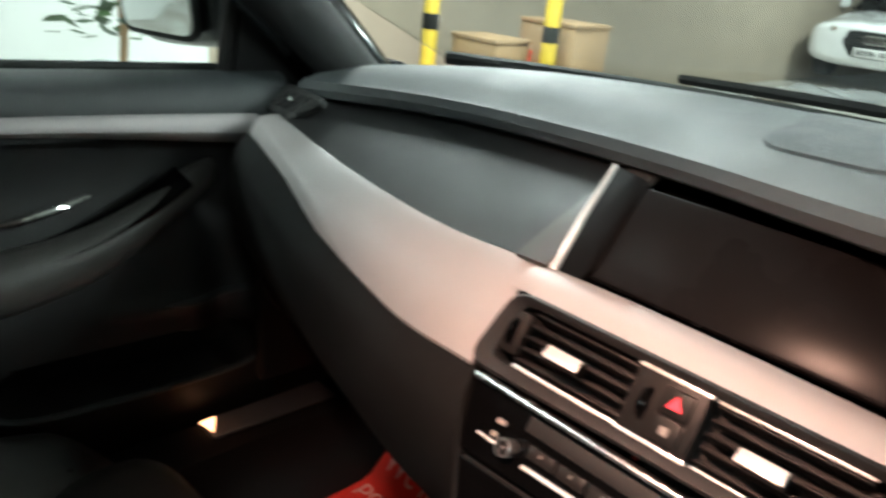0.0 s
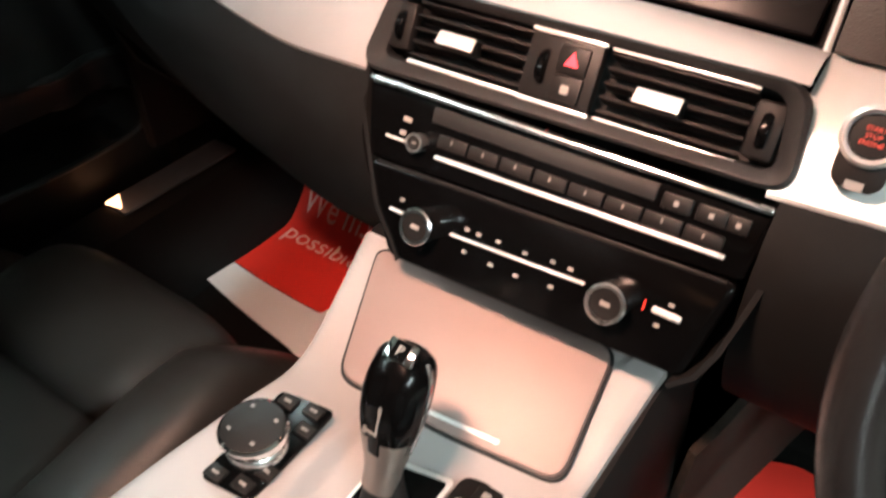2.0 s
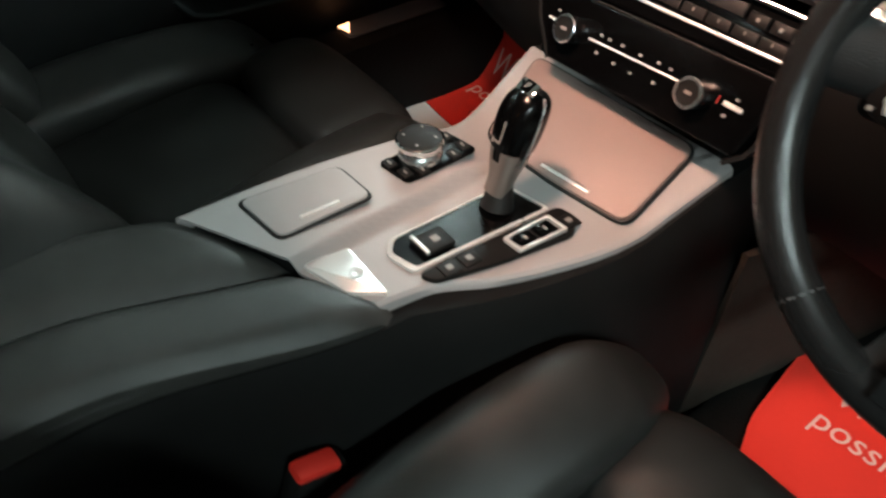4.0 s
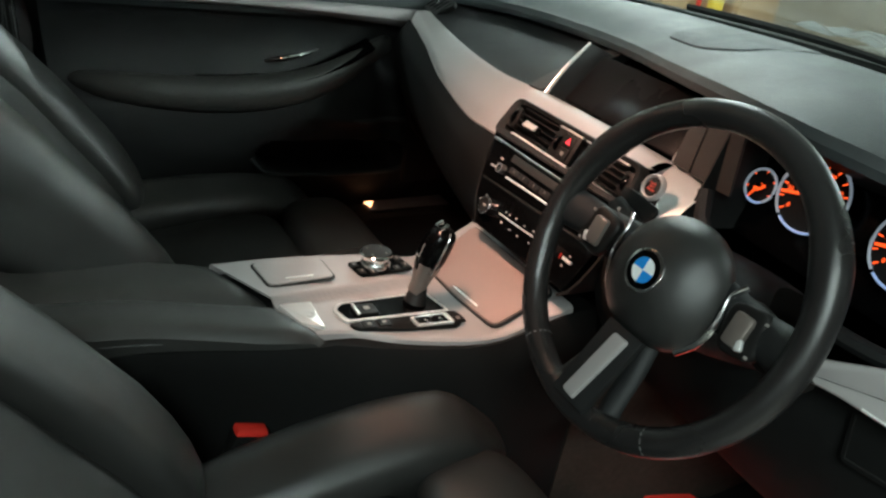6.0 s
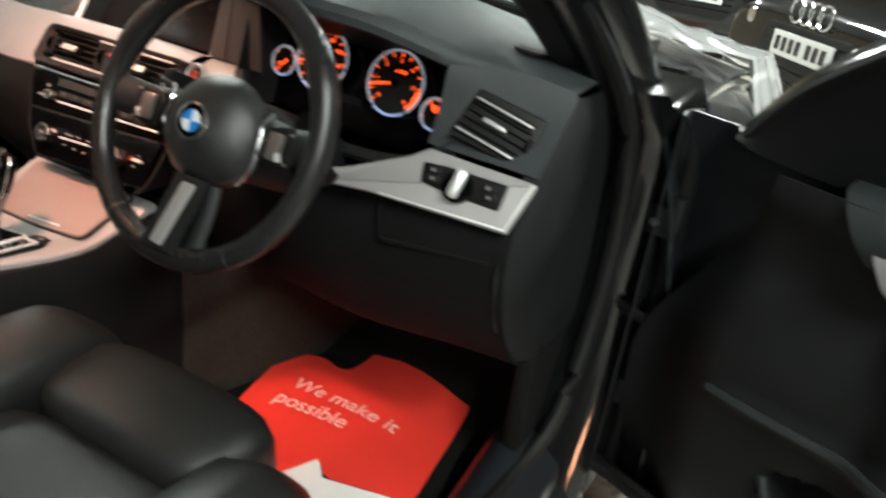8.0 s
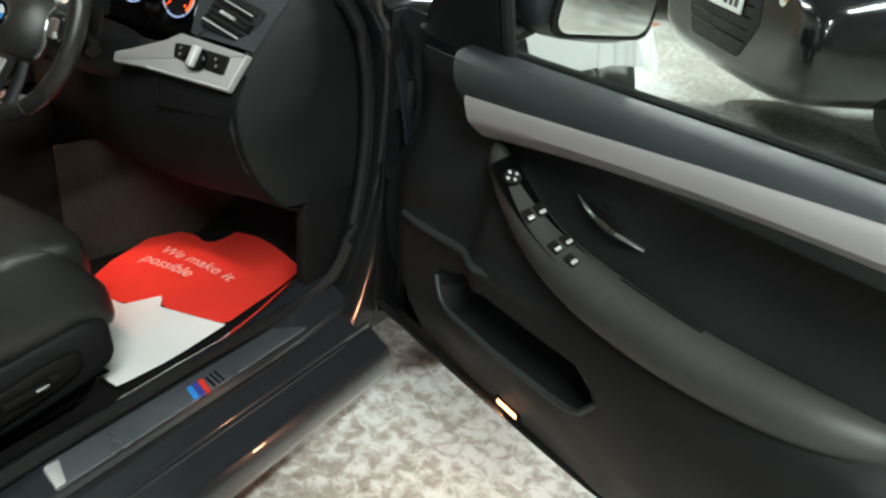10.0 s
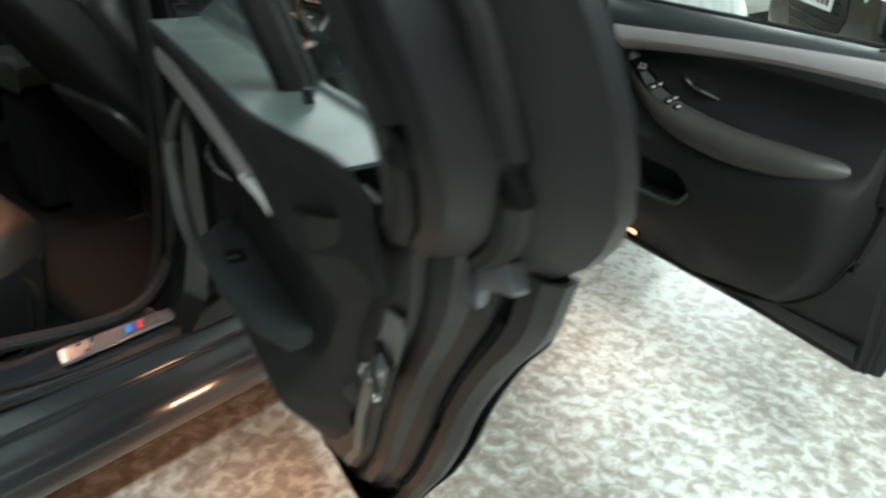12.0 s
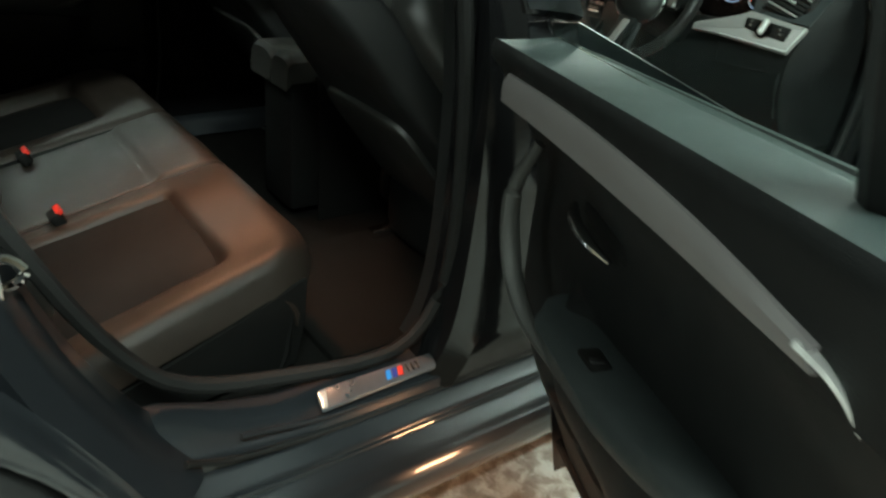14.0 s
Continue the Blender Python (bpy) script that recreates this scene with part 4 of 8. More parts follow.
part("lip", rbox((0.280, 0.003, 0.004), 0.001, m=on_stack(0.004, -0.1085, 0.0) @ Matrix.Rotation(radians(2.2), 4, "Z")), BUTTON, clim)
knob(-0.088, -0.147, 0.0145, 0.018, clim)
knob(0.079, -0.143, 0.0145, 0.018, clim)
part("chrome_strip", rbox((0.112, 0.0022, 0.003), 0.001, m=on_stack(0.001, -0.1435, 0.001) @ Matrix.Rotation(radians(2.8), 4, "Z")), BRIGHT, clim)
for s, q in ((-0.048, -0.138), (-0.036, -0.138), (-0.017, -0.137), (0.008, -0.137), (0.030, -0.135), (0.044, -0.135), (-0.045, -0.155), (-0.018, -0.156), (0.006, -0.156), (0.034, -0.153), (-0.118, -0.136), (-0.110, -0.158), (0.117, -0.131), (0.112, -0.148)):
    part("symbol", rbox((0.0040, 0.0026, 0.0006), 0, m=on_stack(s, q, 0.0006)), ICON, clim)
part("chrome_strip", rbox((0.020, 0.0045, 0.003), 0.001, m=on_stack(0.116, -0.138, 0.001)), BRIGHT, clim)
part("chrome_strip", rbox((0.020, 0.0025, 0.002), 0.001, m=on_stack(-0.118, -0.146, 0.001)), BRIGHT, clim)
part("red_mark", rbox((0.001, 0.008, 0.0008), 0, m=on_stack(0.100, -0.138, 0.0006)), REDPLASTIC, clim)
# flanks of the stack
for s, x0, x1 in ((-1, -0.168, -0.108), (1, 0.172, 0.148)):
    rows = []
    for q, xx in ((-0.030, x0), (-0.080, x0 * 0.9 + x1 * 0.1), (-0.150, x0 * 0.35 + x1 * 0.65), (-0.172, x1), (-0.186, x1 * 0.9)):
        p = STACK @ Vector((xx, q, 0.0))
        rows.append([(p.x, p.y, p.z), (p.x + 0.004 * s, p.y + 0.06, p.z), (p.x + 0.006 * s, p.y + 0.34, p.z - 0.01)])
    part("stack_flank", sheet(rows, thick=0.004), FRET, dash)

REDDIM = glow("dim_red_legend", (1.0, 0.10, 0.06), 0.35)
# start button
st = part("start_button", plate(rounded([(-0.015, 0.010), (0.015, 0.010), (0.014, -0.024), (0.009, -0.029), (-0.009, -0.029), (-0.014, -0.024)], 0.010), 0.003, on_stack(0.188, 0.004, 0.013)), BUTTON, dash, "round black start button in a chrome ring")
part("ring", lathe([(0.0125, 0), (0.0132, 0.006), (0.0148, 0.008), (0.0172, 0.005), (0.0176, 0)], on_stack(0.188, 0.006, 0.015), 32), BRIGHT, st)
part("cap", lathe([(0.0125, 0.003), (0.0115, 0.0048), (0.007, 0.0052), (0.0, 0.0054)], on_stack(0.188, 0.006, 0.015), 28), BUTTON, st)
for k, w in enumerate(("START", "STOP", "ENGINE")):
    letters("button_text", w, 0.0036, on_stack(0.188, 0.0100 - 0.0040 * k, 0.0208), REDDIM, st)
part("symbol", rbox((0.010, 0.005, 0.0006), 0, m=on_stack(0.188, -0.022, 0.0162)), ICON, st)

# screen in its recess
sm = basis((0.004, 0.950, 0.957), (1, -0.02, 0.0), (0, 0.66, 0.75))
part("screen_recess", sheet([[(x, cr(TX, TTOP, x)[0] + 0.030 + (brow(x)[0] + 0.030 - cr(TX, TTOP, x)[0]) * k, 0.908 + (brow(x)[1] - 0.030 - 0.908) * k) for x in np.linspace(-0.168, 0.170, 12)] for k in (0.0, 0.5, 1.0)], thick=0.003), PIANO, dash)
scr = part("display_screen", rbox((0.270, 0.096, 0.010), 0.004, m=sm @ Matrix.Translation((0.002, 0.0, 0.0))), SCREEN, dash, "wide dark switched-off display")
part("recess_floor", sheet([[(x, y, z) for x in np.linspace(-0.165, 0.165, 9)] for y, z in ((0.892, 0.922), (0.92, 0.912), (0.97, 0.905))], thick=0.003), RUBBER, dash)
for x, tx in ((-0.150, -0.158), (0.153, 0.158)):
    by, bz = brow(tx)
    side = 0.008 if x < 0 else -0.008
    a, b = Vector((x, 0.892, 0.925)), Vector((tx, 0.972 if x < 0 else 0.950, 1.008))
    sagp = (a + b) / 2 + Vector((side * 0.4, -0.006, 0.004))
    part("recess_wall", sheet([[tuple(q), (q[0] + side, q[1] + 0.05, q[2] - 0.02)] for q in spline([tuple(a), tuple(sagp), tuple(b)], 10)], thick=0.003), DASHB, dash)
    part("screen_bar", tube(spline([tuple(a), tuple(sagp), tuple(b)], 14), [0.0028 - 0.0007 * k / 13 for k in range(14)], 8, flat=1.5), BRIGHT, dash, "slim chrome bar beside the display")

# passenger end vent, let into the end of the upper panel
PV = basis((-0.628, 0.945, 0.967), (1, -0.12, 0.01), (0.0, 0.55, 0.62))
pv = part("end_vent", plate(rounded([(-0.060, -0.022), (0.016, -0.024), (0.052, 0.012), (0.048, 0.022), (-0.052, 0.024)], 0.008), 0.010, PV @ Matrix.Translation((0, 0, -0.004)), 0.002), RUBBER, dash, "slatted black end air vent")
for k in range(5):
    part("slat", rbox((0.005, 0.034, 0.010), 0.001, m=PV @ Matrix.Translation((-0.040 + 0.018 * k, 0.002, 0.004)) @ Matrix.Rotation(radians(-35), 4, "Z")), DASHB, pv)
part("vent_tab", rbox((0.016, 0.006, 0.006), 0.001, m=PV @ Matrix.Translation((-0.008, 0.002, 0.010))), CHROME, pv)

# ---- instrument cluster ----
clus = part("dial_panel", rbox((0.40, 0.125, 0.02), 0.02, m=basis((0.425, 0.925, 0.928), (1, -0.05, -0.02), (0, 0.30, 0.95)) @ Matrix.Translation((0, 0, -0.012))), PIANO, dash, "black instrument cluster with orange-lit dials")
CM = basis((0.425, 0.915, 0.944), (1, -0.05, -0.02), (0, 0.30, 0.95))


def dial(s, q, r, needle, ticks, labels, arc=(225, -45)):
    m = CM @ Matrix.Translation((s, q, 0.001))
    d = part("dial", lathe([(0.0, 0.0), (r * 0.98, 0.0), (r, 0.001)], m, 40), FRET, clus, "round dial with glowing orange figures")
    for a0, a1, mt, rr in ((-50, 232, DIALRING, 0.0018), (238, 304, BLUERING, 0.0016)):
        path = [tuple(m @ Vector((r * math.cos(radians(a0 + (a1 - a0) * k / 30)), r * math.sin(radians(a0 + (a1 - a0) * k / 30)), 0.002))) for k in range(31)]
        part("dial_ring", tube(path, rr, 6), mt, d)
    for k in range(ticks):
        a = radians(arc[0] + (arc[1] - arc[0]) * k / (ticks - 1))
        part("tick", rbox((r * 0.13, 0.0016, 0.0006), 0, m=m @ Matrix.Rotation(a, 4, "Z") @ Matrix.Translation((r * 0.87, 0, 0.002))), ORANGE, d)
    for k, t in enumerate(labels):
        a = radians(arc[0] + (arc[1] - arc[0]) * k / (len(labels) - 1))
        if t:
            letters("figure", t, r * 0.165, m @ Matrix.Translation((r * 0.68 * math.cos(a), r * 0.68 * math.sin(a), 0.002)), ORANGE, d)
    a = radians(needle)
    part("needle", rbox((r * 0.92, r * 0.07, 0.001), 0, m=m @ Matrix.Rotation(a, 4, "Z") @ Matrix.Translation((r * 0.42, 0, 0.005))), ORANGE, d)
    part("needle_hub", lathe([(r * 0.13, 0.003), (r * 0.12, 0.008), (0, 0.009)], m, 18), PIANO, d)


BLUERING = glow("blue_white_ring", (0.35, 0.45, 0.75), 0.8)
dial(-0.152, -0.006, 0.021, 250, 5, ["", "", ""], (200, -20))
dial(-0.085, 0.012, 0.044, 195, 13, ["0", "20", "40", "60", "80", "100", "120", "140"])
dial(0.045, 0.010, 0.044, 195, 13, ["0", "1", "2", "3", "4", "5", "6"])
dial(0.118, -0.014, 0.021, 120, 5, ["", "", ""], (200, -20))
part("red_zone", tube([tuple(CM @ Matrix.Translation((0.045, 0.010, 0.003)) @ Vector((0.040 * math.cos(radians(a)), 0.040 * math.sin(radians(a)), 0))) for a in range(-45, 0, 5)], 0.0028, 6), ORANGE, clus)
letters("figure", "x1000", 0.007, CM @ Matrix.Translation((0.049, 0.026, 0.002)), ORANGE, clus)
for s in (-0.155, -0.150, 0.116, 0.121):
    part("small_mark", rbox((0.003, 0.012, 0.0006), 0, m=CM @ Matrix.Translation((s, -0.008, 0.003)) @ Matrix.Rotation(s * 5, 4, "Z")), ORANGE, clus)
part("read_out", rbox((0.040, 0.010, 0.0008), 0, m=CM @ Matrix.Translation((-0.02, -0.030, 0.002))), SCREEN, clus)
# hood inside and lower edge
rows = []
for x in np.linspace(0.245, 0.60, 25):
    by, bz = brow(x)
    rows.append([(x, by + 0.010, bz - 0.030), (x, by + 0.05, bz - 0.035), (x, 0.94, 0.985 - 0.01 * abs(x - 0.42))])
part("cluster_hood", sheet(rows, thick=0.003), RUBBER, dash)
for x0, x1 in ((0.235, 0.255), (0.605, 0.585)):
    by, bz = brow(x0)
    part("cluster_cheek", sheet([[(x0, by + 0.01, bz - 0.03), (x1, 0.945, 0.98)], [(x0, 0.862, 0.925), (x1, 0.93, 0.915)], [(x0 * 0.9 + x1 * 0.1, 0.842, 0.875), (x1, 0.92, 0.875)]], thick=0.003), RUBBER, dash)
part("cluster_sill", tube(spline([(0.238, 0.868, 0.925), (0.262, 0.852, 0.888), (0.32, 0.846, 0.872), (0.48, 0.844, 0.868), (0.55, 0.848, 0.878), (0.60, 0.862, 0.912)], 26), 0.010, 8), DASHB, dash)
part("column_shroud", pillow((0.13, 0.24, 0.10), e=0.5, m=Matrix.Translation((0.385, 0.76, 0.872)) @ Matrix.Rotation(radians(-24), 4, "X")), DASHB, dash)

# trim, vent and light switch outboard of the wheel
OUT = basis((0.645, 0.808, 0.880), (1, 0.24, 0.10), (0, 0.45, 0.9))
ot = part("outer_trim", plate(rounded([(-0.170, 0.004), (-0.135, 0.012), (-0.068, 0.031), (-0.046, 0.042), (0.087, 0.013), (0.058, -0.048), (-0.12, -0.018), (-0.172, -0.014)], 0.004), 0.012, OUT, 0.004), ALU, dash, "matt silver trim beside the steering wheel")
lp = part("light_switch", plate(rounded([(-0.050, 0.025), (-0.020, 0.022), (0.055, 0.008), (0.047, -0.023), (-0.020, -0.008), (-0.050, 0.001)], 0.004), 0.004, OUT @ Matrix.Translation((0.0, 0.0, 0.012))), BUTTON, dash, "black headlamp switch with a satin knob")
part("switch_dial", lathe([(0.019, 0), (0.0185, 0.006), (0.016, 0.008), (0.0, 0.008)], OUT @ Matrix.Translation((-0.004, -0.001, 0.015)), 28), PIANO, lp)
part("switch_knob", rbox((0.013, 0.036, 0.016), 0.005, m=OUT @ Matrix.Translation((-0.003, 0.002, 0.027)) @ Matrix.Rotation(radians(-18), 4, "Z")), BRIGHT, lp)
part("trim_edge", tube([tuple(OUT @ Vector(q)) for q in ((0.083, 0.012, 0.0125), (0.057, -0.044, 0.0125), (-0.10, -0.019, 0.0125))], 0.0016, 6), BRIGHT, ot)
for a, b in ((-0.036, 0.016), (-0.036, 0.006), (0.032, 0.002), (0.034, -0.009)):
    part("switch_key", rbox((0.018, 0.009, 0.003), 0.001, m=OUT @ Matrix.Translation((a, b, 0.0165))), BUTTON, lp)
    part("symbol", rbox((0.004, 0.004, 0.0005), 0, m=OUT @ Matrix.Translation((a, b, 0.0182))), ICON, lp)
VM = basis((0.647, 0.870, 0.951), (1, 0.02, -0.26), (0.25, 0.55, 0.8))
ov = part("outer_vent", plate(rounded([(-0.042, 0.026), (0.054, 0.030), (0.058, 0.0), (0.046, -0.038), (-0.044, -0.043)], 0.006), 0.012, VM @ Matrix.Translation((0, 0, -0.008)), 0.003), RUBBER, dash, "slatted air vent with chrome edges")
for k in range(5):
    part("slat", rbox((0.084, 0.0025, 0.010), 0.001, m=VM @ Matrix.Translation((0.004, 0.016 - 0.010 * k, 0.004))), BUTTON, ov)
part("chrome_strip", rbox((0.080, 0.0030, 0.004), 0.001, m=VM @ Matrix.Translation((0.004, 0.012, 0.010))), BRIGHT, ov)
part("chrome_strip", rbox((0.080, 0.003, 0.004), 0.001, m=VM @ Matrix.Translation((0.002, -0.032, 0.010))), BRIGHT, ov)
part("vent_tab", rbox((0.030, 0.006, 0.010), 0.002, m=VM @ Matrix.Translation((0.002, -0.008, 0.010))), BRIGHT, ov)
part("thumb_wheel", lathe([(0.001, -0.002), (0.009, -0.002), (0.009, 0.002), (0.001, 0.002)], VM @ Matrix.Translation((0.050, -0.008, 0.006)) @ Matrix.Rotation(math.pi / 2, 4, "Y"), 18), BUTTON, ov)
rows = []
for x in np.linspace(0.565, 0.722, 14):
    by, bz = brow(x)
    lo = (0.852 - 0.10 * (x - 0.565), 0.905)
    rows.append([tuple(q) for q in spline([(x, by - 0.003, bz - 0.006), (x, by - 0.013, bz - 0.022), (x, (by + lo[0]) / 2 + 0.002, (bz + lo[1]) / 2 - 0.004), (x, lo[0] + 0.004, lo[1])], 10)])
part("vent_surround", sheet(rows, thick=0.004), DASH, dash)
# end cheek towards the door and coin tray
rows = []
for z, y0 in ((0.985, 0.93), (0.94, 0.875), (0.90, 0.835), (0.85, 0.812), (0.78, 0.80), (0.70, 0.83), (0.60, 0.92)):
    rows.append([(0.705, y0, z), (0.722, y0 + 0.03, z), (0.728, y0 + 0.12, z), (0.730, 1.12, z)])
part("dash_end", sheet(rows, thick=0.004), DASHB, dash)
part("dash_end", sheet([[(-p[0] + 0.075, p[1] + 0.075, p[2]) for p in r] for r in rows], thick=0.004), DASHB, dash)
CT = basis((0.622, 0.803, 0.812), (1, 0.14, 0.03), (0, 0.10, 1))
bx = part("coin_tray", plate(rounded([(-0.085, 0.030), (0.080, 0.030), (0.075, -0.020), (-0.078, -0.024)], 0.008), 0.006, CT, 0.002), FRET, dash)
part("tray_edge", tube([tuple(CT @ Vector(q)) for q in ((-0.080, 0.026, 0.006), (-0.074, -0.018, 0.006), (0.075, -0.016, 0.006))], 0.0010, 6), BUTTON, bx)

# ---- centre console ----
cons = thing("centre_console", (0.0, 0.5, 0.30), "centre console with aluminium top and gear selector panel", "console")


def top_z(y):
    return float(cr([0.30, 0.45, 0.60, 0.685, 0.74, 0.80], [[0.683], [0.679], [0.668], [0.667], [0.684], [0.703]], y)[0])


XL = lambda y: float(cr([0.34, 0.45, 0.56, 0.65, 0.72, 0.80], [[-0.134], [-0.134], [-0.132], [-0.126], [-0.138], [-0.160]], y)[0])
XR = lambda y: float(cr([0.34, 0.45, 0.50, 0.58, 0.65, 0.72, 0.80], [[0.050], [0.060], [0.084], [0.106], [0.118], [0.124], [0.130]], y)[0])


def arm_edge(x):
    return float(cr([-0.15, -0.02, 0.06, 0.12], [[0.345], [0.412], [0.452], [0.476]], x)[0]) - 0.006


rows = []
for v in np.linspace(0, 1, 46):
    yy = 0.40 + 0.40 * v
    a, b = XL(yy), XR(yy)
    row = []
    for x, drop in [(a - 0.002, 0.02), (a, 0.003), (a + 0.004, 0.0)] + [(a + (b - a) * u, 0.0) for u in np.linspace(0.04, 0.96, 56)] + [(b - 0.004, 0.0), (b, 0.003), (b + 0.002, 0.012)]:
        y = arm_edge(x) + (0.80 - arm_edge(x)) * v
        ridge = smooth01(0.68, 0.60, y)
        row.append((x, y, top_z(y) - drop + 0.014 * ridge * smooth01(-0.020 - 0.1 * (y - 0.46), -0.031 - 0.1 * (y - 0.46), x)))
    rows.append(row)
part("console_trim", sheet(rows, thick=0.003), ALU, cons, "matt silver aluminium console trim")
rows = []
for y in np.linspace(0.0, 0.84, 30):
    yy = min(max(y, 0.345), 0.80)
    a, b, z = XL(yy) - 0.004, XR(yy) + 0.010, top_z(yy) - 0.008
    if y < 0.48:
        b = 0.078 - 0.055 * smooth01(0.46, 0.20, y)
        a -= 0.050 * smooth01(0.46, 0.20, y)
        z = 0.668
    rows.append([(a - 0.01, y, 0.30), (a - 0.012, y, 0.50), (a - 0.004, y, z - 0.03), (a, y, z), ((a + b) / 2, y, z - 0.006), (b - 0.006, y, z), (b, y, z - 0.012), (b + 0.008, y, z - 0.05), (b + 0.018, y, 0.50), (b + 0.018, y, 0.30)])
part("console_side", sheet(rows, thick=0.003), FRET, cons, "black console flank", angle=60)


def on_top(x, y, dz=0.0):
    t = math.atan2(top_z(y + 0.01) - top_z(y - 0.01), 0.02)
    return Matrix.Translation((x, y, top_z(y) + dz)) @ Matrix.Rotation(t, 4, "X")


# lid over the front tray
LM = Matrix.Translation((-0.008, 0.735, 0.6835)) @ Matrix.Rotation(math.atan2(0.703 - 0.667, 0.115), 4, "X")
lid = rounded([(-0.126, 0.055), (0.100, 0.060), (0.112, -0.050), (0.020, -0.060), (-0.080, -0.062)], 0.016, 5)
part("tray_gap", plate([(a * 1.022, b * 1.042) for a, b in lid], 0.0045, LM, 0.001), RUBBER, cons)
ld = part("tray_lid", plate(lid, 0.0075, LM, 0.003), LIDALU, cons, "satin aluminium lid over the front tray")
part("finger_slit", rbox((0.062, 0.0035, 0.002), 0.001, m=LM @ Matrix.Translation((0.030, -0.050, 0.0078)) @ Matrix.Rotation(radians(5), 4, "Z")), BRIGHT, ld)
# small lid by the armrest
SM = Matrix.Translation((-0.080, 0.456, 0.6940))
small = rounded([(-0.026, 0.046), (0.030, 0.049), (0.030, -0.046), (-0.036, -0.054)], 0.010, 4)
part("tray_gap", plate([(a * 1.09, b * 1.06) for a, b in small], 0.002, SM, 0.001), RUBBER, cons)
sl = part("small_lid", plate(small, 0.0045, SM, 0.002), ALU, cons, "small aluminium lid with a finger slit")
part("finger_slit", rbox((0.0035, 0.040, 0.002), 0.001, m=SM @ Matrix.Translation((0.020, 0.0, 0.0045)) @ Matrix.Rotation(radians(-3), 4, "Z")), BRIGHT, sl)
# bright wedge by the armrest
wedge = plate(rounded([(-0.024, 0.412), (-0.016, 0.458), (0.050, 0.456), (0.030, 0.428)], 0.004), 0.006, Matrix.Translation((0, 0, 0.678)), 0.002)
wd = part("bright_wedge", wedge, BRIGHT, cons, "polished metal wedge with a round socket")
part("socket", lathe([(0.006, 0.0), (0.0065, 0.002), (0.004, 0.002), (0.0, 0.001)], Matrix.Translation((0.016, 0.446, 0.683)), 20), BRIGHT, wd)
# controller knob and its keys
KM = Matrix.Translation((-0.080, 0.582, 0.6845))
kb = part("controller_base", plate(rounded([(-0.022, 0.046), (0.024, 0.054), (0.026, -0.034), (-0.016, -0.040)], 0.006), 0.004, KM, 0.0015), PIANO, cons, "black key surround of the rotary controller")
part("controller_collar", lathe([(0.022, 0.003), (0.0225, 0.010), (0.020, 0.014), (0.018, 0.015)], KM, 32), SATIN, kb)
part("controller_knob", lathe([(0.0185, 0.014), (0.0235, 0.018), (0.025, 0.021), (0.0245, 0.026), (0.0225, 0.0275)], KM, 36), CHROME, kb)
part("controller_cap", lathe([(0.0226, 0.0274), (0.018, 0.0288), (0.0, 0.0295)], KM, 32), BUTTON, kb)
for k in range(4):
    a = math.pi / 4 + k * math.pi / 2
    part("symbol", rbox((0.003, 0.002, 0.0006), 0, m=KM @ Matrix.Translation((0.016 * math.cos(a), 0.016 * math.sin(a), 0.029))), ICON, kb)
for x, y in ((-0.010, 0.040), (0.012, 0.044), (0.018, 0.028), (-0.008, -0.032), (0.014, -0.028), (0.020, -0.012)):
    k = part("key", rbox((0.015, 0.011, 0.003), 0.001, m=KM @ Matrix.Translation((x, y, 0.0045))), BUTTON, kb)
    part("symbol", rbox((0.006, 0.002, 0.0005), 0, m=KM @ Matrix.Translation((x, y, 0.0062))), ICON, k)
# gear panel
gz = 0.672
GM = Matrix.Translation((0.018, 0.565, gz)) @ Matrix.Rotation(math.atan2(0.668 - 0.678, 0.16), 4, "X")


def loc_out(pts_):
    return [(a - 0.018, b - 0.565) for a, b in pts_]


outg = rounded(loc_out([(-0.012, 0.636), (0.043, 0.648), (0.041, 0.488), (0.010, 0.480), (-0.006, 0.492)]), 0.006)
ing = rounded(loc_out([(-0.009, 0.632), (0.040, 0.643), (0.038, 0.493), (0.011, 0.485), (-0.003, 0.497)]), 0.005)
ring = [[tuple(GM @ Vector((a, b, h))) for a, b in p] for p, h in ((outg, 0.0), (outg, 0.0032), (ing, 0.0042), (ing, 0.001))]
gs = part("gear_surround", sheet(ring, close_v=True), BRIGHT, cons, "chrome framed gear selector panel")
part("gear_panel", plate(ing, 0.003, GM, 0), PIANO, gs)
pk = part("parking_key", rbox((0.027, 0.034, 0.006), 0.003, m=GM @ Matrix.Translation((0.003, -0.042, 0.006))), BUTTON, gs)
part("chrome_strip", rbox((0.028, 0.004, 0.003), 0.001, m=GM @ Matrix.Translation((0.002, -0.056, 0.0085))), BRIGHT, pk)
part("symbol", rbox((0.008, 0.008, 0.0006), 0, m=GM @ Matrix.Translation((0.003, -0.040, 0.0092))), ICON, pk)
sidep = rounded(loc_out([(0.045, 0.655), (0.066, 0.660), (0.084, 0.640), (0.075, 0.560), (0.062, 0.496), (0.046, 0.488)]), 0.008)
spn = part("side_keys", plate(sidep, 0.005, GM, 0.002), BUTTON, gs, "dark panel of mode keys beside the selector")
fr = rounded([(-0.012, 0.028), (0.014, 0.030), (0.012, -0.028), (-0.010, -0.030)], 0.003)
fi = [(a * 0.78, b * 0.86) for a, b in fr]
FM = GM @ Matrix.Translation((0.046, 0.042, 0.005))
part("key_frame", sheet([[tuple(FM @ Vector((a, b, h))) for a, b in p] for p, h in ((fr, 0), (fr, 0.003), (fi, 0.003), (fi, 0.0))], close_v=True), BRIGHT, spn)
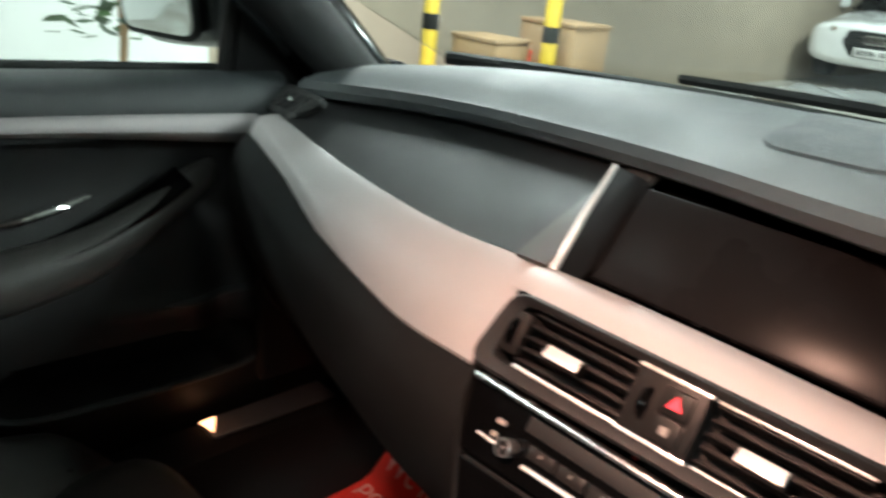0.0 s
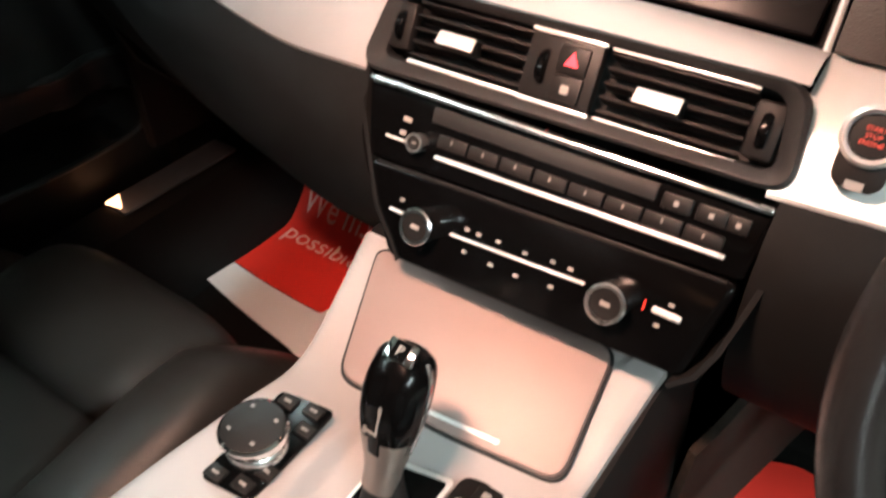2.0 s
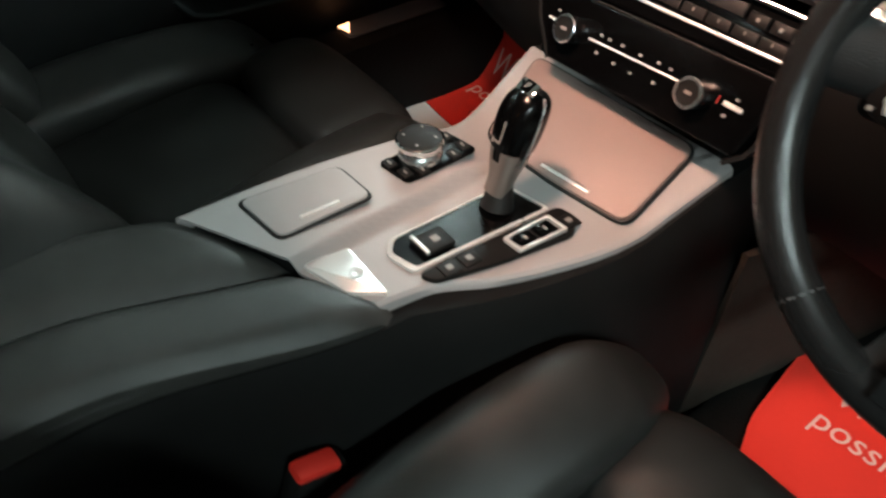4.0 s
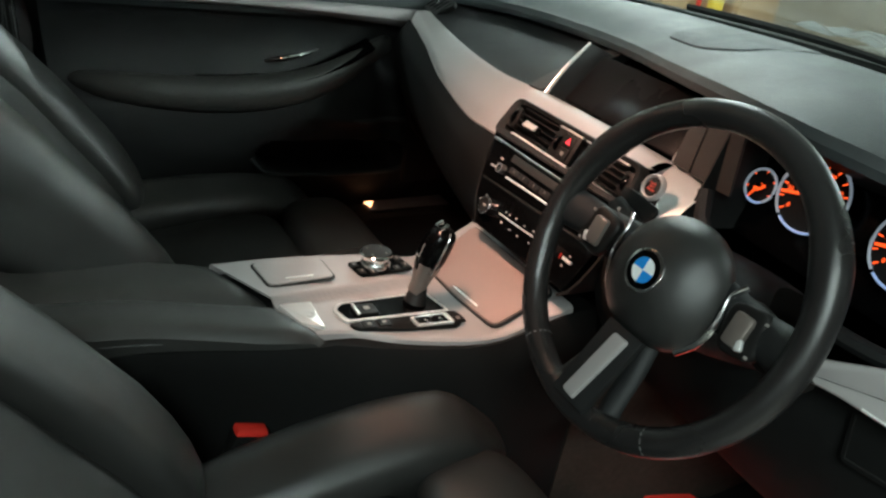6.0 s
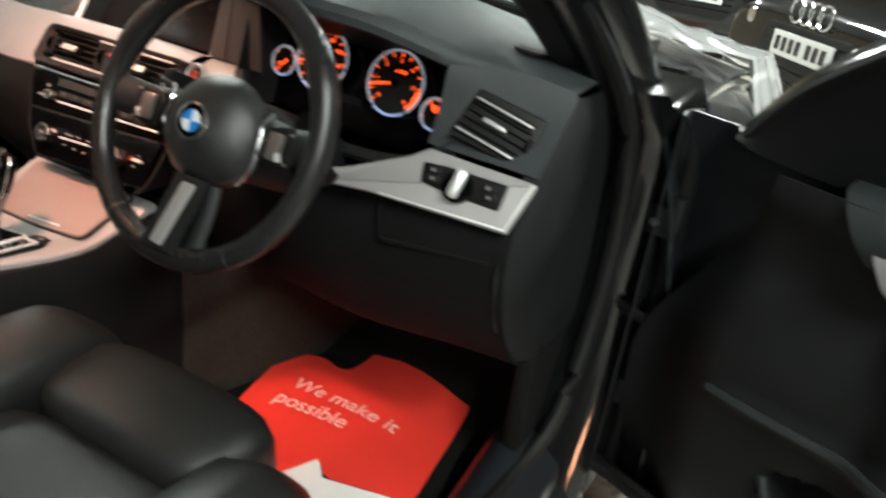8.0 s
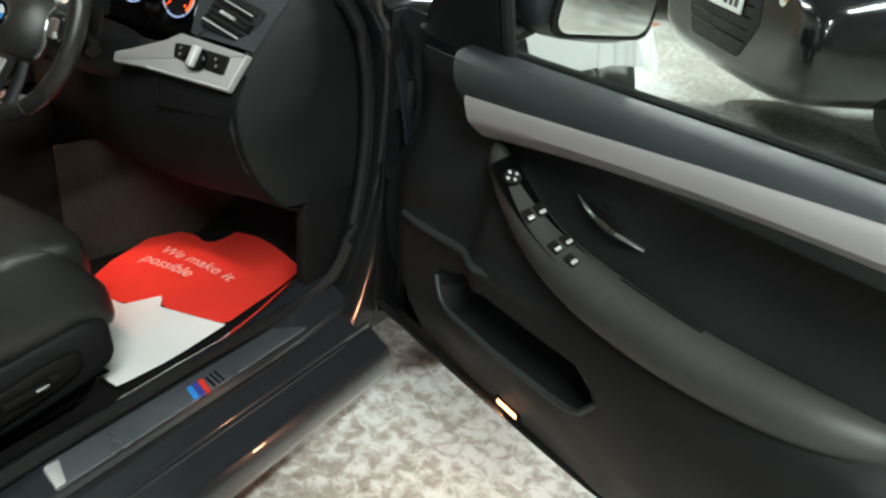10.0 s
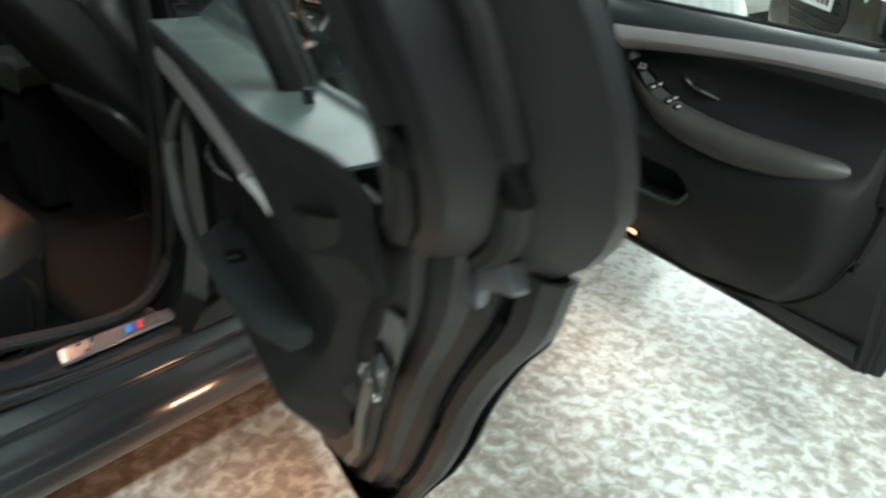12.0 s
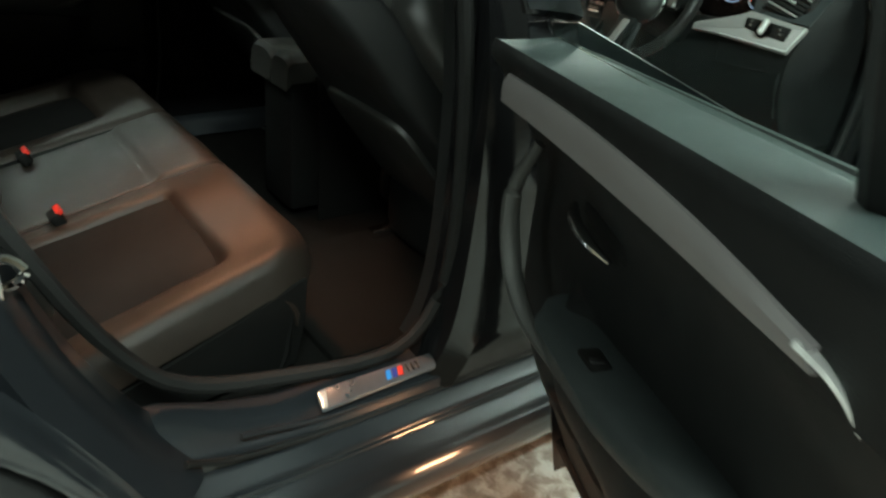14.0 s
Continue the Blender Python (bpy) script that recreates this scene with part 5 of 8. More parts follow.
for y in (0.012, -0.012):
    k = part("key", rbox((0.017, 0.020, 0.004), 0.002, m=FM @ Matrix.Translation((0.001, y, 0.001))), PIANO, spn)
    part("symbol", rbox((0.005, 0.003, 0.0005), 0, m=FM @ Matrix.Translation((0.001, y, 0.0033))), ICON, k)
for y in (-0.028, -0.050, 0.082):
    k = part("key", rbox((0.018, 0.019, 0.003), 0.002, m=GM @ Matrix.Translation((0.038 if y < 0 else 0.050, y, 0.005))), BUTTON, spn)
    part("symbol", rbox((0.006, 0.006, 0.0005), 0, m=GM @ Matrix.Translation((0.038 if y < 0 else 0.050, y, 0.0068))), ICON, k)
# selector
lev = part("gear_lever", tube([(0.012, 0.606, 0.674), (0.011, 0.610, 0.690), (0.010, 0.614, 0.705)], [0.017, 0.013, 0.010], 16), RUBBER, cons, "chrome and black electronic gear lever")
cs = [(0.0, 0.606, 0.690, 0.0125, 0.010), (0.0, 0.612, 0.706, 0.0130, 0.011), (0.0, 0.618, 0.724, 0.0165, 0.0150), (0.0, 0.625, 0.745, 0.0205, 0.0190), (0.0, 0.632, 0.765, 0.0215, 0.0200), (0.0, 0.639, 0.780, 0.0195, 0.0170), (0.0, 0.643, 0.788, 0.0130, 0.0105)]
rows = []
for k in np.linspace(0, len(cs) - 1, 22):
    x, y, z, rx, ry = cr(range(len(cs)), cs, k)
    rows.append([(0.010 + rx * math.copysign(abs(math.cos(t)) ** 0.8, math.cos(t)), y + ry * math.copysign(abs(math.sin(t)) ** 0.8, math.sin(t)) * 1.05, z - 0.004 * math.sin(t)) for t in np.linspace(0, 2 * math.pi, 20, endpoint=False)])
gr = part("lever_neck", sheet(rows[:10], close_v=True, cap=True), KEYMETAL, lev)
part("lever_grip", sheet(rows[9:], close_v=True, cap=True), PIANO, lev)
for t in (math.pi * 0.02, math.pi * 0.98):
    edge_ = [tuple(np.array(r[int(round(t / (2 * math.pi) * 20)) % 20])) for r in rows[7:21]]
    part("lever_edge", tube(edge_, 0.0018, 8), SATIN, lev)
bk = []
for k in np.linspace(2.0, 5.0, 12):
    x, y, z, rx, ry = cr(range(len(cs)), cs, k)
    bk.append([(0.010 + rx * 1.02 * math.cos(t), y + ry * 1.06 * math.sin(t), z - 0.004 * math.sin(t)) for t in np.linspace(math.pi * 1.08, math.pi * 1.92, 11)])
part("lever_face", sheet(bk, thick=0.0012), PIANO, lev)
sd = []
for k in np.linspace(2.4, 5.2, 10):
    x, y, z, rx, ry = cr(range(len(cs)), cs, k)
    sd.append([(0.010 + rx * 1.03 * math.cos(t), y + ry * 1.05 * math.sin(t), z - 0.004 * math.sin(t)) for t in np.linspace(-0.9, 0.75, 8)])
part("lever_side", sheet(sd, thick=0.0012), PIANO, lev)
TM = basis((0.010, 0.6365, 0.7925), (1, 0, 0), (0, 0.86, 0.45))
part("lever_crown", rbox((0.022, 0.014, 0.004), 0.002, m=TM), CHROME, lev)
part("crown_inlay", rbox((0.011, 0.0125, 0.001), 0.0, m=TM @ Matrix.Translation((0, 0, 0.002))), PIANO, lev)
letters("lever_letter", "P", 0.009, TM @ Matrix.Translation((0, 0, 0.0028)), ICON, lev)
DM = basis((0.010, 0.6080, 0.752), (1, 0, 0), (0, 0.33, 0.95))
for a, b, w, h in ((0.003, 0.006, 0.0012, 0.022), (-0.002, -0.004, 0.009, 0.0014), (0.003, 0.014, 0.0022, 0.004), (-0.006, -0.004, 0.002, 0.005)):
    part("lever_diagram", rbox((w, h, 0.0006), 0, m=DM @ Matrix.Translation((a, b, 0.0035))), ICON, lev)
# armrest
def arm(x0, x1, name, dx=0.0):
    rows = []
    for v in np.linspace(0, 1, 22):
        row = []
        for u in np.linspace(0, 1, 11):
            x = x0 + (x1 - x0) * u
            yf = float(cr([-0.15, -0.02, 0.06, 0.12], [[0.345], [0.412], [0.452], [0.476]], x)[0])
            y = -0.06 + (yf + 0.06) * v
            x -= 0.055 * smooth01(0.46, 0.20, y)
            z = 0.722 - 0.030 * smooth01(0.1, 1.0, v) - 0.016 * (abs(2 * u - 1) ** 4) - 0.018 * smooth01(0.94, 1.0, v)
            row.append((x, y, z))
        row = [(row[0][0] + 0.002, row[0][1], row[0][2] - 0.05)] + row + [(row[-1][0] - 0.002, row[-1][1], row[-1][2] - 0.05)]
        rows.append(row)
    rows.append([(p[0], p[1] + 0.002, p[2] - 0.03) for p in rows[-1]])
    rows.insert(0, [(p[0], p[1] - 0.012, p[2] - 0.012) for p in rows[0]])
    rows.insert(0, [(p[0], p[1] - 0.004, 0.640) for p in rows[0]])
    return part(name, sheet(rows, thick=0.003), ARMLEATHER, cons, "black leather armrest flap with stitched edge")


arm(-0.135, -0.022, "armrest_flap")
arm(-0.018, 0.070, "armrest_flap")
part("armrest_box", rbox((0.16, 0.44, 0.34), 0.015, (-0.075, 0.16, 0.49)), FRET, cons)
part("seam", tube(spline([(0.012, -0.05, 0.690), (0.014, 0.2, 0.682), (0.040, 0.38, 0.668), (0.066, 0.465, 0.655)], 16), 0.002, 6), LEATHER, cons)

# ---- steering wheel ----
sw = thing("steering_wheel", (0.378, 0.66, 0.92), "black leather three-spoke steering wheel with silver inlays", "steering wheel")
WM = basis((0.390, 0.650, 0.927), (1, 0, 0), (0, 0.40, 0.92)) @ Matrix.Diagonal((0.915, 0.915, 0.915, 1.0))


def wheel_ring(a0, a1, mat, name, r=0.0155, n=40, closed=False):
    path, rad = [], []
    for k in range(n if closed else n + 1):
        a = radians(a0 + (a1 - a0) * k / n)
        path.append(tuple(WM @ Vector((0.172 * math.cos(a), 0.172 * math.sin(a), 0.0))))
        rad.append(r + 0.0025 * (bump((math.degrees(a) % 360), 150, 14) + bump((math.degrees(a) % 360), 30, 14)))
    return part(name, tube(path, rad, 14, closed, ups=tuple((WM.to_3x3() @ Vector((0, 0, 1))))), mat, sw)


rimleather = material("rim_leather", (0.013, 0.012, 0.012), 0.27, grain=0.12, bump=0.15, bump_scale=1300)
wheel_ring(0, 360, rimleather, "rim", 0.0142, 96, True)
SEAM = material("grey_stitching", (0.10, 0.10, 0.10), 0.6, grain=0.1)
for a in (142, 38, 236, 304):
    m = WM @ Matrix.Rotation(radians(a), 4, "Z") @ Matrix.Translation((0.172, 0, 0)) @ Matrix.Rotation(math.pi / 2, 4, "X")
    part("rim_seam", lathe([(0.0138, -0.0012), (0.0153, -0.0008), (0.0155, 0.0), (0.0153, 0.0008), (0.0138, 0.0012)], m, 18), SEAM, sw)


def hubshape(x, y, z):
    r = math.hypot(x, y)
    return (x, y - 0.006 * (x / 0.08) ** 2, z - 2.2 * r * r)


hub = part("hub_pad", pillow((0.146, 0.142, 0.070), e=0.92, deform=hubshape, m=WM @ Matrix.Translation((0, -0.006, -0.012)), n=36), LEATHER, sw, "round black airbag pad")
HM = WM @ Matrix.Translation((0, -0.004, 0.0225))
bd = part("roundel", lathe([(0.0235, -0.002), (0.0235, 0.0005), (0.022, 0.0015), (0.0205, 0.0015)], HM, 40), CHROME, sw, "round blue and white enamel badge")
part("badge_ring", lathe([(0.0206, 0.0012), (0.0140, 0.0018)], HM, 40), PIANO, bd)
for k in range(4):
    a0 = math.pi / 2 * k
    out = [(0, 0)] + [(0.0138 * math.cos(a0 + math.pi / 2 * j / 8), 0.0138 * math.sin(a0 + math.pi / 2 * j / 8)) for j in range(9)]
    part("badge_quarter", plate(out, 0.0006, HM @ Matrix.Translation((0, 0, 0.0014)) @ Matrix.Rotation(radians(0), 4, "Z"), 0), BLUE if k % 2 else WHITE, bd)
# side spokes with keys
for s in (1, -1):
    sp = []
    for u, h, t in ((0.060, 0.034, -0.028), (0.085, 0.030, -0.026), (0.120, 0.026, -0.020), (0.155, 0.030, -0.006), (0.172, 0.034, 0.0)):
        sp.append([tuple(WM @ Vector((s * u, 0.004 + h * math.cos(a) * 0.8, t + 0.011 * math.sin(a)))) for a in np.linspace(0, 2 * math.pi, 14, endpoint=False)])
    spk = part("side_spoke", sheet(sp, close_v=True, cap=True), DASHB, sw)
    kp = part("key_pad", pillow((0.046, 0.052, 0.016), e=0.5, m=WM @ Matrix.Translation((s * 0.108, -0.002, -0.014)) @ Matrix.Rotation(s * 0.2, 4, "Z")), BUTTON, spk)
    part("rocker", rbox((0.022, 0.034, 0.010), 0.004, m=WM @ Matrix.Translation((s * 0.106, -0.003, -0.006))), KEYMETAL, kp)
    part("rocker_tip", rbox((0.008, 0.012, 0.006), 0.002, m=WM @ Matrix.Translation((s * 0.115, -0.014, -0.004)) @ Matrix.Rotation(0.4, 4, "Z")), BRIGHT, kp)
    for k in (0.016, -0.020):
        part("symbol", rbox((0.004, 0.003, 0.0006), 0, m=WM @ Matrix.Translation((s * 0.126, k, -0.006))), ICON, kp)
    pts_ = [WM @ Vector(p) for p in ((s * 0.084, 0.034, -0.018), (s * 0.076, 0.018, -0.014), (s * 0.078, -0.014, -0.014), (s * 0.070, -0.040, -0.018), (s * 0.052, -0.062, -0.022))]
    part("silver_edge", tube(spline([tuple(p) for p in pts_], 14), 0.0022, 8, flat=1.6), SATIN, sw)
    pd = [(s * 0.085, 0.05, -0.024), (s * 0.150, 0.055, -0.028), (s * 0.150, -0.035, -0.028), (s * 0.100, -0.03, -0.026)]
    part("shift_paddle", plate(rounded([(p[0], p[1]) for p in pd], 0.012), 0.004, WM @ Matrix.Translation((0, 0, -0.060)), 0.001), BUTTON, sw)
# lower double spoke
for s in (1, -1):
    p = [(s * 0.018, -0.062, -0.026), (s * 0.026, -0.105, -0.020), (s * 0.036, -0.150, -0.006), (s * 0.046, -0.166, 0.0)]
    part("lower_spoke", tube([tuple(WM @ Vector(q)) for q in spline(p, 14)], 0.0115, 10, flat=0.55), DASHB, sw)
part("spoke_web", plate([(-0.022, -0.062), (0.030, -0.062), (0.026, -0.160), (-0.026, -0.160)], 0.008, WM @ Matrix.Translation((0, -0.01, -0.020)) @ Matrix.Rotation(radians(-12), 4, 'X'), 0.002), DASHB, sw)
part("spoke_inlay", plate(rounded([(-0.003, -0.072), (0.018, -0.072), (0.008, -0.156), (-0.011, -0.154)], 0.004), 0.006, WM @ Matrix.Translation((0, -0.008, -0.014)) @ Matrix.Rotation(radians(-12), 4, 'X'), 0.002), ALU, sw, "brushed silver spoke inlay")
# stalks
for s, e in ((-1, (-0.135, 0.030, -0.040)), (1, (0.165, -0.02, -0.045))):
    p = [(s * 0.05, 0.01, -0.055), (s * 0.09, 0.018, -0.052), e]
    stk = part("stalk", tube([tuple(WM @ Vector(q)) for q in spline(p, 12)], [0.008 + 0.005 * smooth01(3, 11, k) for k in range(12)], 10, flat=0.8), BUTTON, dash, "black column stalk")
    part("symbol", rbox((0.004, 0.004, 0.0006), 0, m=WM @ Matrix.Translation((e[0] * 0.85, e[1] * 0.95, e[2] + 0.012))), ICON, stk)

# ---- seats ----
def front_seat(cx, name, label, dy=0.0, recline=24, by=0.170, bulge=0.0):
    s = 1 if cx > 0 else -1
    st = thing(name, (cx, 0.35, 0.30), label, "seat", "front seats")
    B = Matrix.Translation((cx, dy, 0))
    part("seat_base", pillow((0.47, 0.52, 0.20), e=0.35, m=B @ Matrix.Translation((0, 0.36, 0.40))), FRET, st)
    for k in (1, -1):
        part("side_shield", pillow((0.035, 0.46, 0.115), e=0.4, m=B @ Matrix.Translation((k * 0.252, 0.36, 0.43)) @ Matrix.Rotation(radians(5), 4, "X")), PANEL, st)
        part("runner", rbox((0.035, 0.56, 0.035), 0.006, (cx + k * 0.18, 0.34 + dy, 0.315)), SATIN, st)

    def sag(x, y, z):
        return (x, y, z - (0.018 * (1 - (x / 0.16) ** 2) if z > 0 else 0) + 0.0 * y)

    part("cushion", pillow((0.320, 0.38, 0.130), e=0.42, deform=sag, m=B @ Matrix.Translation((0, 0.32, 0.506)) @ Matrix.Rotation(radians(6), 4, "X")), LEATHER, st)
    part("thigh_support", pillow((0.320, 0.155, 0.125), e=0.5, deform=lambda x, y, z: (x, y, z - 0.35 * max(y, 0) ** 1.2), m=B @ Matrix.Translation((0, 0.578, 0.538)) @ Matrix.Rotation(radians(8), 4, "X")), LEATHER, st)
    for k in (1, -1):
        def curve(x, y, z, k=k):
            return (x + k * 0.020 * (y / 0.25) ** 2 * -1, y, z + 0.012 * math.cos(y * 5) - 0.05 * smooth01(0.18, 0.27, y))

        part("cushion_bolster", pillow((0.125, 0.54, 0.150), e=0.62, axis="y", deform=curve, m=B @ Matrix.Translation((k * 0.205, 0.355 if k * s > 0 else 0.402, 0.535 if k * s > 0 else 0.534)) @ Matrix.Rotation(radians(0 if k * s > 0 else 9), 4, "X") @ Matrix.Rotation(radians(k * -20), 4, "Y"), n=44), LEATHER, st)
        part("seam", tube(spline([(cx + k * 0.152, 0.15 + dy, 0.560), (cx + k * 0.155, 0.40 + dy, 0.578), (cx + k * 0.150, 0.545 + dy, 0.590)], 14), 0.0025, 6), FRET, st)
    lean = Matrix.Translation((cx, by + dy, 0.53)) @ Matrix.Rotation(radians(recline), 4, "X")

    def hollow(x, y, z):
        return (x * (1 - 0.12 * smooth01(0.1, 0.33, z)), y + 0.02 * math.cos(z * 5), z)

    part("backrest", pillow((0.34, 0.13, 0.64), e=0.40, deform=hollow, m=lean @ Matrix.Translation((0, -0.005, 0.31)), n=28), LEATHER, st)
    for k in (1, -1):
        part("back_bolster", pillow((0.115, 0.17, 0.54), e=0.55, deform=lambda x, y, z, k=k: (x - k * 0.05 * smooth01(0.05, 0.30, z) - k * 0.02 * smooth01(-0.1, -0.28, z), y + bulge * bump(z, 0.03, 0.16), z), m=lean @ Matrix.Translation((k * 0.205, 0.035, 0.28)) @ Matrix.Rotation(radians(k * 16), 4, "Z"), n=28), LEATHER, st)
    part("back_shell", pillow((0.45, 0.10, 0.66), e=0.38, deform=lambda x, y, z: (x * (1 - 0.25 * smooth01(0.0, 0.36, z)), y, z), m=lean @ Matrix.Translation((0, -0.075, 0.30)), n=28), PANEL, st)
    part("map_pocket", pillow((0.32, 0.03, 0.30), e=0.35, m=lean @ Matrix.Translation((0, -0.125, 0.20))), LEATHER, st)
    part("headrest", pillow((0.26, 0.10, 0.17), e=0.55, m=lean @ Matrix.Translation((0, 0.005, 0.735))), LEATHER, st)
    for k in (1, -1):
        part("headrest_post", tube([tuple(lean @ Vector((k * 0.06, -0.005, 0.58))), tuple(lean @ Vector((k * 0.06, 0.0, 0.70)))], 0.006, 8), CHROME, st)
    # adjuster keys on the outer shield
    o = part("adjuster_panel", pillow((0.016, 0.25, 0.055), e=0.5, m=B @ Matrix.Translation((s * 0.272, 0.40, 0.432)) @ Matrix.Rotation(radians(8), 4, "X")), BUTTON, st)
    for y, z, l in ((0.42, 0.440, 0.07), (0.335, 0.435, 0.03), (0.47, 0.446, 0.02)):
        part("adjuster_key", rbox((0.012, l, 0.016), 0.004, (cx + s * 0.283, y + dy, z)), BUTTON, o)
    part("key_glint", rbox((0.004, 0.022, 0.010), 0.002, (cx + s * 0.290, 0.445 + dy, 0.443)), SATIN, o)
    part("buckle_stalk", tube(spline([(cx - s * 0.27, 0.30 + dy, 0.36), (cx - s * 0.275, 0.325 + dy, 0.46), (cx - s * 0.280, 0.335 + dy, 0.545)], 8), 0.012, 8), FRET, st)
    bk = part("buckle", rbox((0.026, 0.052, 0.062), 0.006, m=Matrix.Translation((cx - s * 0.283, 0.340 + dy, 0.545)) @ Matrix.Rotation(radians(-18), 4, "X")), FRET, st)
    part("buckle_button", rbox((0.022, 0.042, 0.018), 0.004, m=Matrix.Translation((cx - s * 0.283, 0.345 + dy, 0.572)) @ Matrix.Rotation(radians(-18), 4, "X")), REDPLASTIC, bk, "red release button")
    return st


front_seat(0.375, "driver_seat", "black leather sports seat with raised side bolsters", 0.0, 38, 0.218)
front_seat(-0.405, "passenger_seat", "black leather sports seat beside the console", 0.070, 38, 0.205)

# rear bench
bench = thing("rear_bench", (0.0, -0.8, 0.30), "black leather rear bench lit warm from above", "seat")


part("bench_base", pillow((1.10, 0.46, 0.25), e=0.28, m=Matrix.Translation((0, -0.55, 0.370)) @ Matrix.Rotation(radians(13), 4, "X")), FRET, bench)


def bench_cushion(x0, x1, outer, hollow, name):
    """One cushion of the bench: rounded at its front and at the outer side, creased where it meets the next."""
    rows = []
    for j in np.linspace(0, 1, 56):
        yj = -0.262 - 0.55 * j
        y = yj
        edge = x1 + (0.10 * (-0.255 - y) if outer > 0 else 0.0)
        low = x0 - (0.10 * (-0.255 - y) if outer < 0 else 0.0)
        row = []
        for k in np.linspace(0, 1, 44):
            x = low + (edge - low) * k
            near_end = max(0.0, 0.13 - ((edge - x) if outer > 0 else (x - low))) / 0.13 if outer else 0.0
            y = yj - 0.075 * near_end**2.2 * (1 - j)
            z = 0.578 - 0.130 * j
            for d, r, drop in ((-0.262 - yj + 0.002, 0.075, 0.115), (edge - x if outer > 0 else 9, 0.045, 0.075), (x - low if outer < 0 else 9, 0.045, 0.075), (edge - x if outer <= 0 else 9, 0.016, 0.022), (x - low if outer >= 0 else 9, 0.016, 0.022)):
                if d < r:
                    z -= drop * (1 - math.sqrt(max(0.0, 1 - (1 - max(d, 0.0) / r) ** 2)))
            if hollow:
                a, b = low + (0.060 if outer > 0 else 0.080), edge - (0.090 if outer > 0 else 0.060)
                z -= 0.034 * smooth01(a, a + 0.014, x) * smooth01(b, b - 0.014, x) * smooth01(-0.425, -0.442, y)
                z += 0.010 * bump(x, (a + b) / 2, 0.10) * smooth01(-0.45, -0.53, y)
            else:
                z -= 0.010 * smooth01(-0.415, -0.430, y)
            # soft creases pulled by the seams
            z -= 0.003 * math.sin(31 * x + 9 * y) * math.sin(17 * y + 4 * x) * 0.5
            row.append((x, y, z))
        rows.append(row)
    o = part(name, sheet(rows, thick=0.008), REARLEATHER, bench, angle=60)
    skirt = []
    for x in np.linspace(x0, x1, 14):
        f = 0.075 * (max(0.0, 0.13 - min(abs(x - e) for e in (0.60, -0.60))) / 0.13) ** 2.2
        skirt.append([(x, -0.266 - f, 0.466), (x, -0.270 - f, 0.45), (x, -0.282 - f, 0.36), (x, -0.305 - f, 0.30)])
    part("cushion_skirt", sheet(skirt, thick=0.006), FRET, o)
    if outer:
        e_ = x1 if outer > 0 else x0
        side = []
        for j in np.linspace(0, 1, 14):
            y = -0.245 - 0.54 * j
            flare = 0.10 * (-0.255 - y)
            y -= 0.075 * (1 - j) * (1 - j)
            side.append([(e_ + outer * flare, y, 0.507 - 0.13 * j), (e_ + outer * (flare - 0.006), y, 0.42 - 0.05 * j), (e_ + outer * (flare - 0.02), y - 0.01, 0.32)])
        part("cushion_skirt", sheet(side, thick=0.006), FRET, o)
    return o


bench_cushion(0.166, 0.600, 1, True, "seat_cushion")
bench_cushion(-0.178, 0.164, 0, False, "centre_cushion")
bench_cushion(-0.600, -0.180, -1, True, "seat_cushion")
for cx in (0.36, -0.36):
    part("back_pad", pillow((0.30, 0.13, 0.50), e=0.4, m=Matrix.Translation((cx, -0.87, 0.75)) @ Matrix.Rotation(radians(22), 4, "X")), LEATHER, bench)
    for k in (1, -1):
        part("back_side", pillow((0.13, 0.16, 0.52), e=0.5, m=Matrix.Translation((cx + k * 0.20, -0.85, 0.75)) @ Matrix.Rotation(radians(22), 4, "X")), LEATHER, bench)
    part("headrest", pillow((0.26, 0.09, 0.15), e=0.5, m=Matrix.Translation((cx, -1.00, 1.06)) @ Matrix.Rotation(radians(15), 4, "X")), LEATHER, bench)
part("centre_back", pillow((0.22, 0.14, 0.52), e=0.45, m=Matrix.Translation((0, -0.855, 0.75)) @ Matrix.Rotation(radians(22), 4, "X")), LEATHER, bench)
for cx, cy, cz in ((0.185, -0.625, 0.500), (-0.140, -0.620, 0.500)):
    b = part("buckle", rbox((0.036, 0.022, 0.030), 0.005, m=Matrix.Translation((cx, cy, cz)) @ Matrix.Rotation(radians(35), 4, "X")), FRET, bench)
    part("buckle_button", rbox((0.030, 0.012, 0.012), 0.003, m=Matrix.Translation((cx, cy + 0.004, cz + 0.016)) @ Matrix.Rotation(radians(35), 4, "X")), REDPLASTIC, b, "red release button")

# ---- doors: built closed (u rearward of the hinge, w outward, z up), then swung ----
def swing(side, hx, hy, angle):
    t = radians(angle)
    a, n = Vector((math.sin(t), -math.cos(t), 0)), Vector((math.cos(t), math.sin(t), 0))
    m = Matrix((a, n, Vector((0, 0, 1)))).transposed().to_4x4()
    return Matrix.Scale(side, 4, (1, 0, 0)) @ Matrix.Translation((hx, hy, 0)) @ m


def tf(bm, m):
    bmesh.ops.transform(bm, matrix=m, verts=bm.verts)
    if m.determinant() < 0:
        bmesh.ops.reverse_faces(bm, faces=bm.faces)
    return bm


def field(u0, u1, z0, z1, w, nu=60, nz=48):
    """A moulded panel: w(u, z) over an outline given by its front, rear, lower and upper edges."""
    rows = []
    for k in np.linspace(0, 1, nu):
        row = []
        for j in np.linspace(0, 1, nz):
            z = z0(k) + (z1(k) - z0(k)) * j
            u = u0(z) + (u1(z) - u0(z)) * k
            row.append((u, w(u, z), z))
        rows.append(row)
    return sheet(rows, thick=0.004)


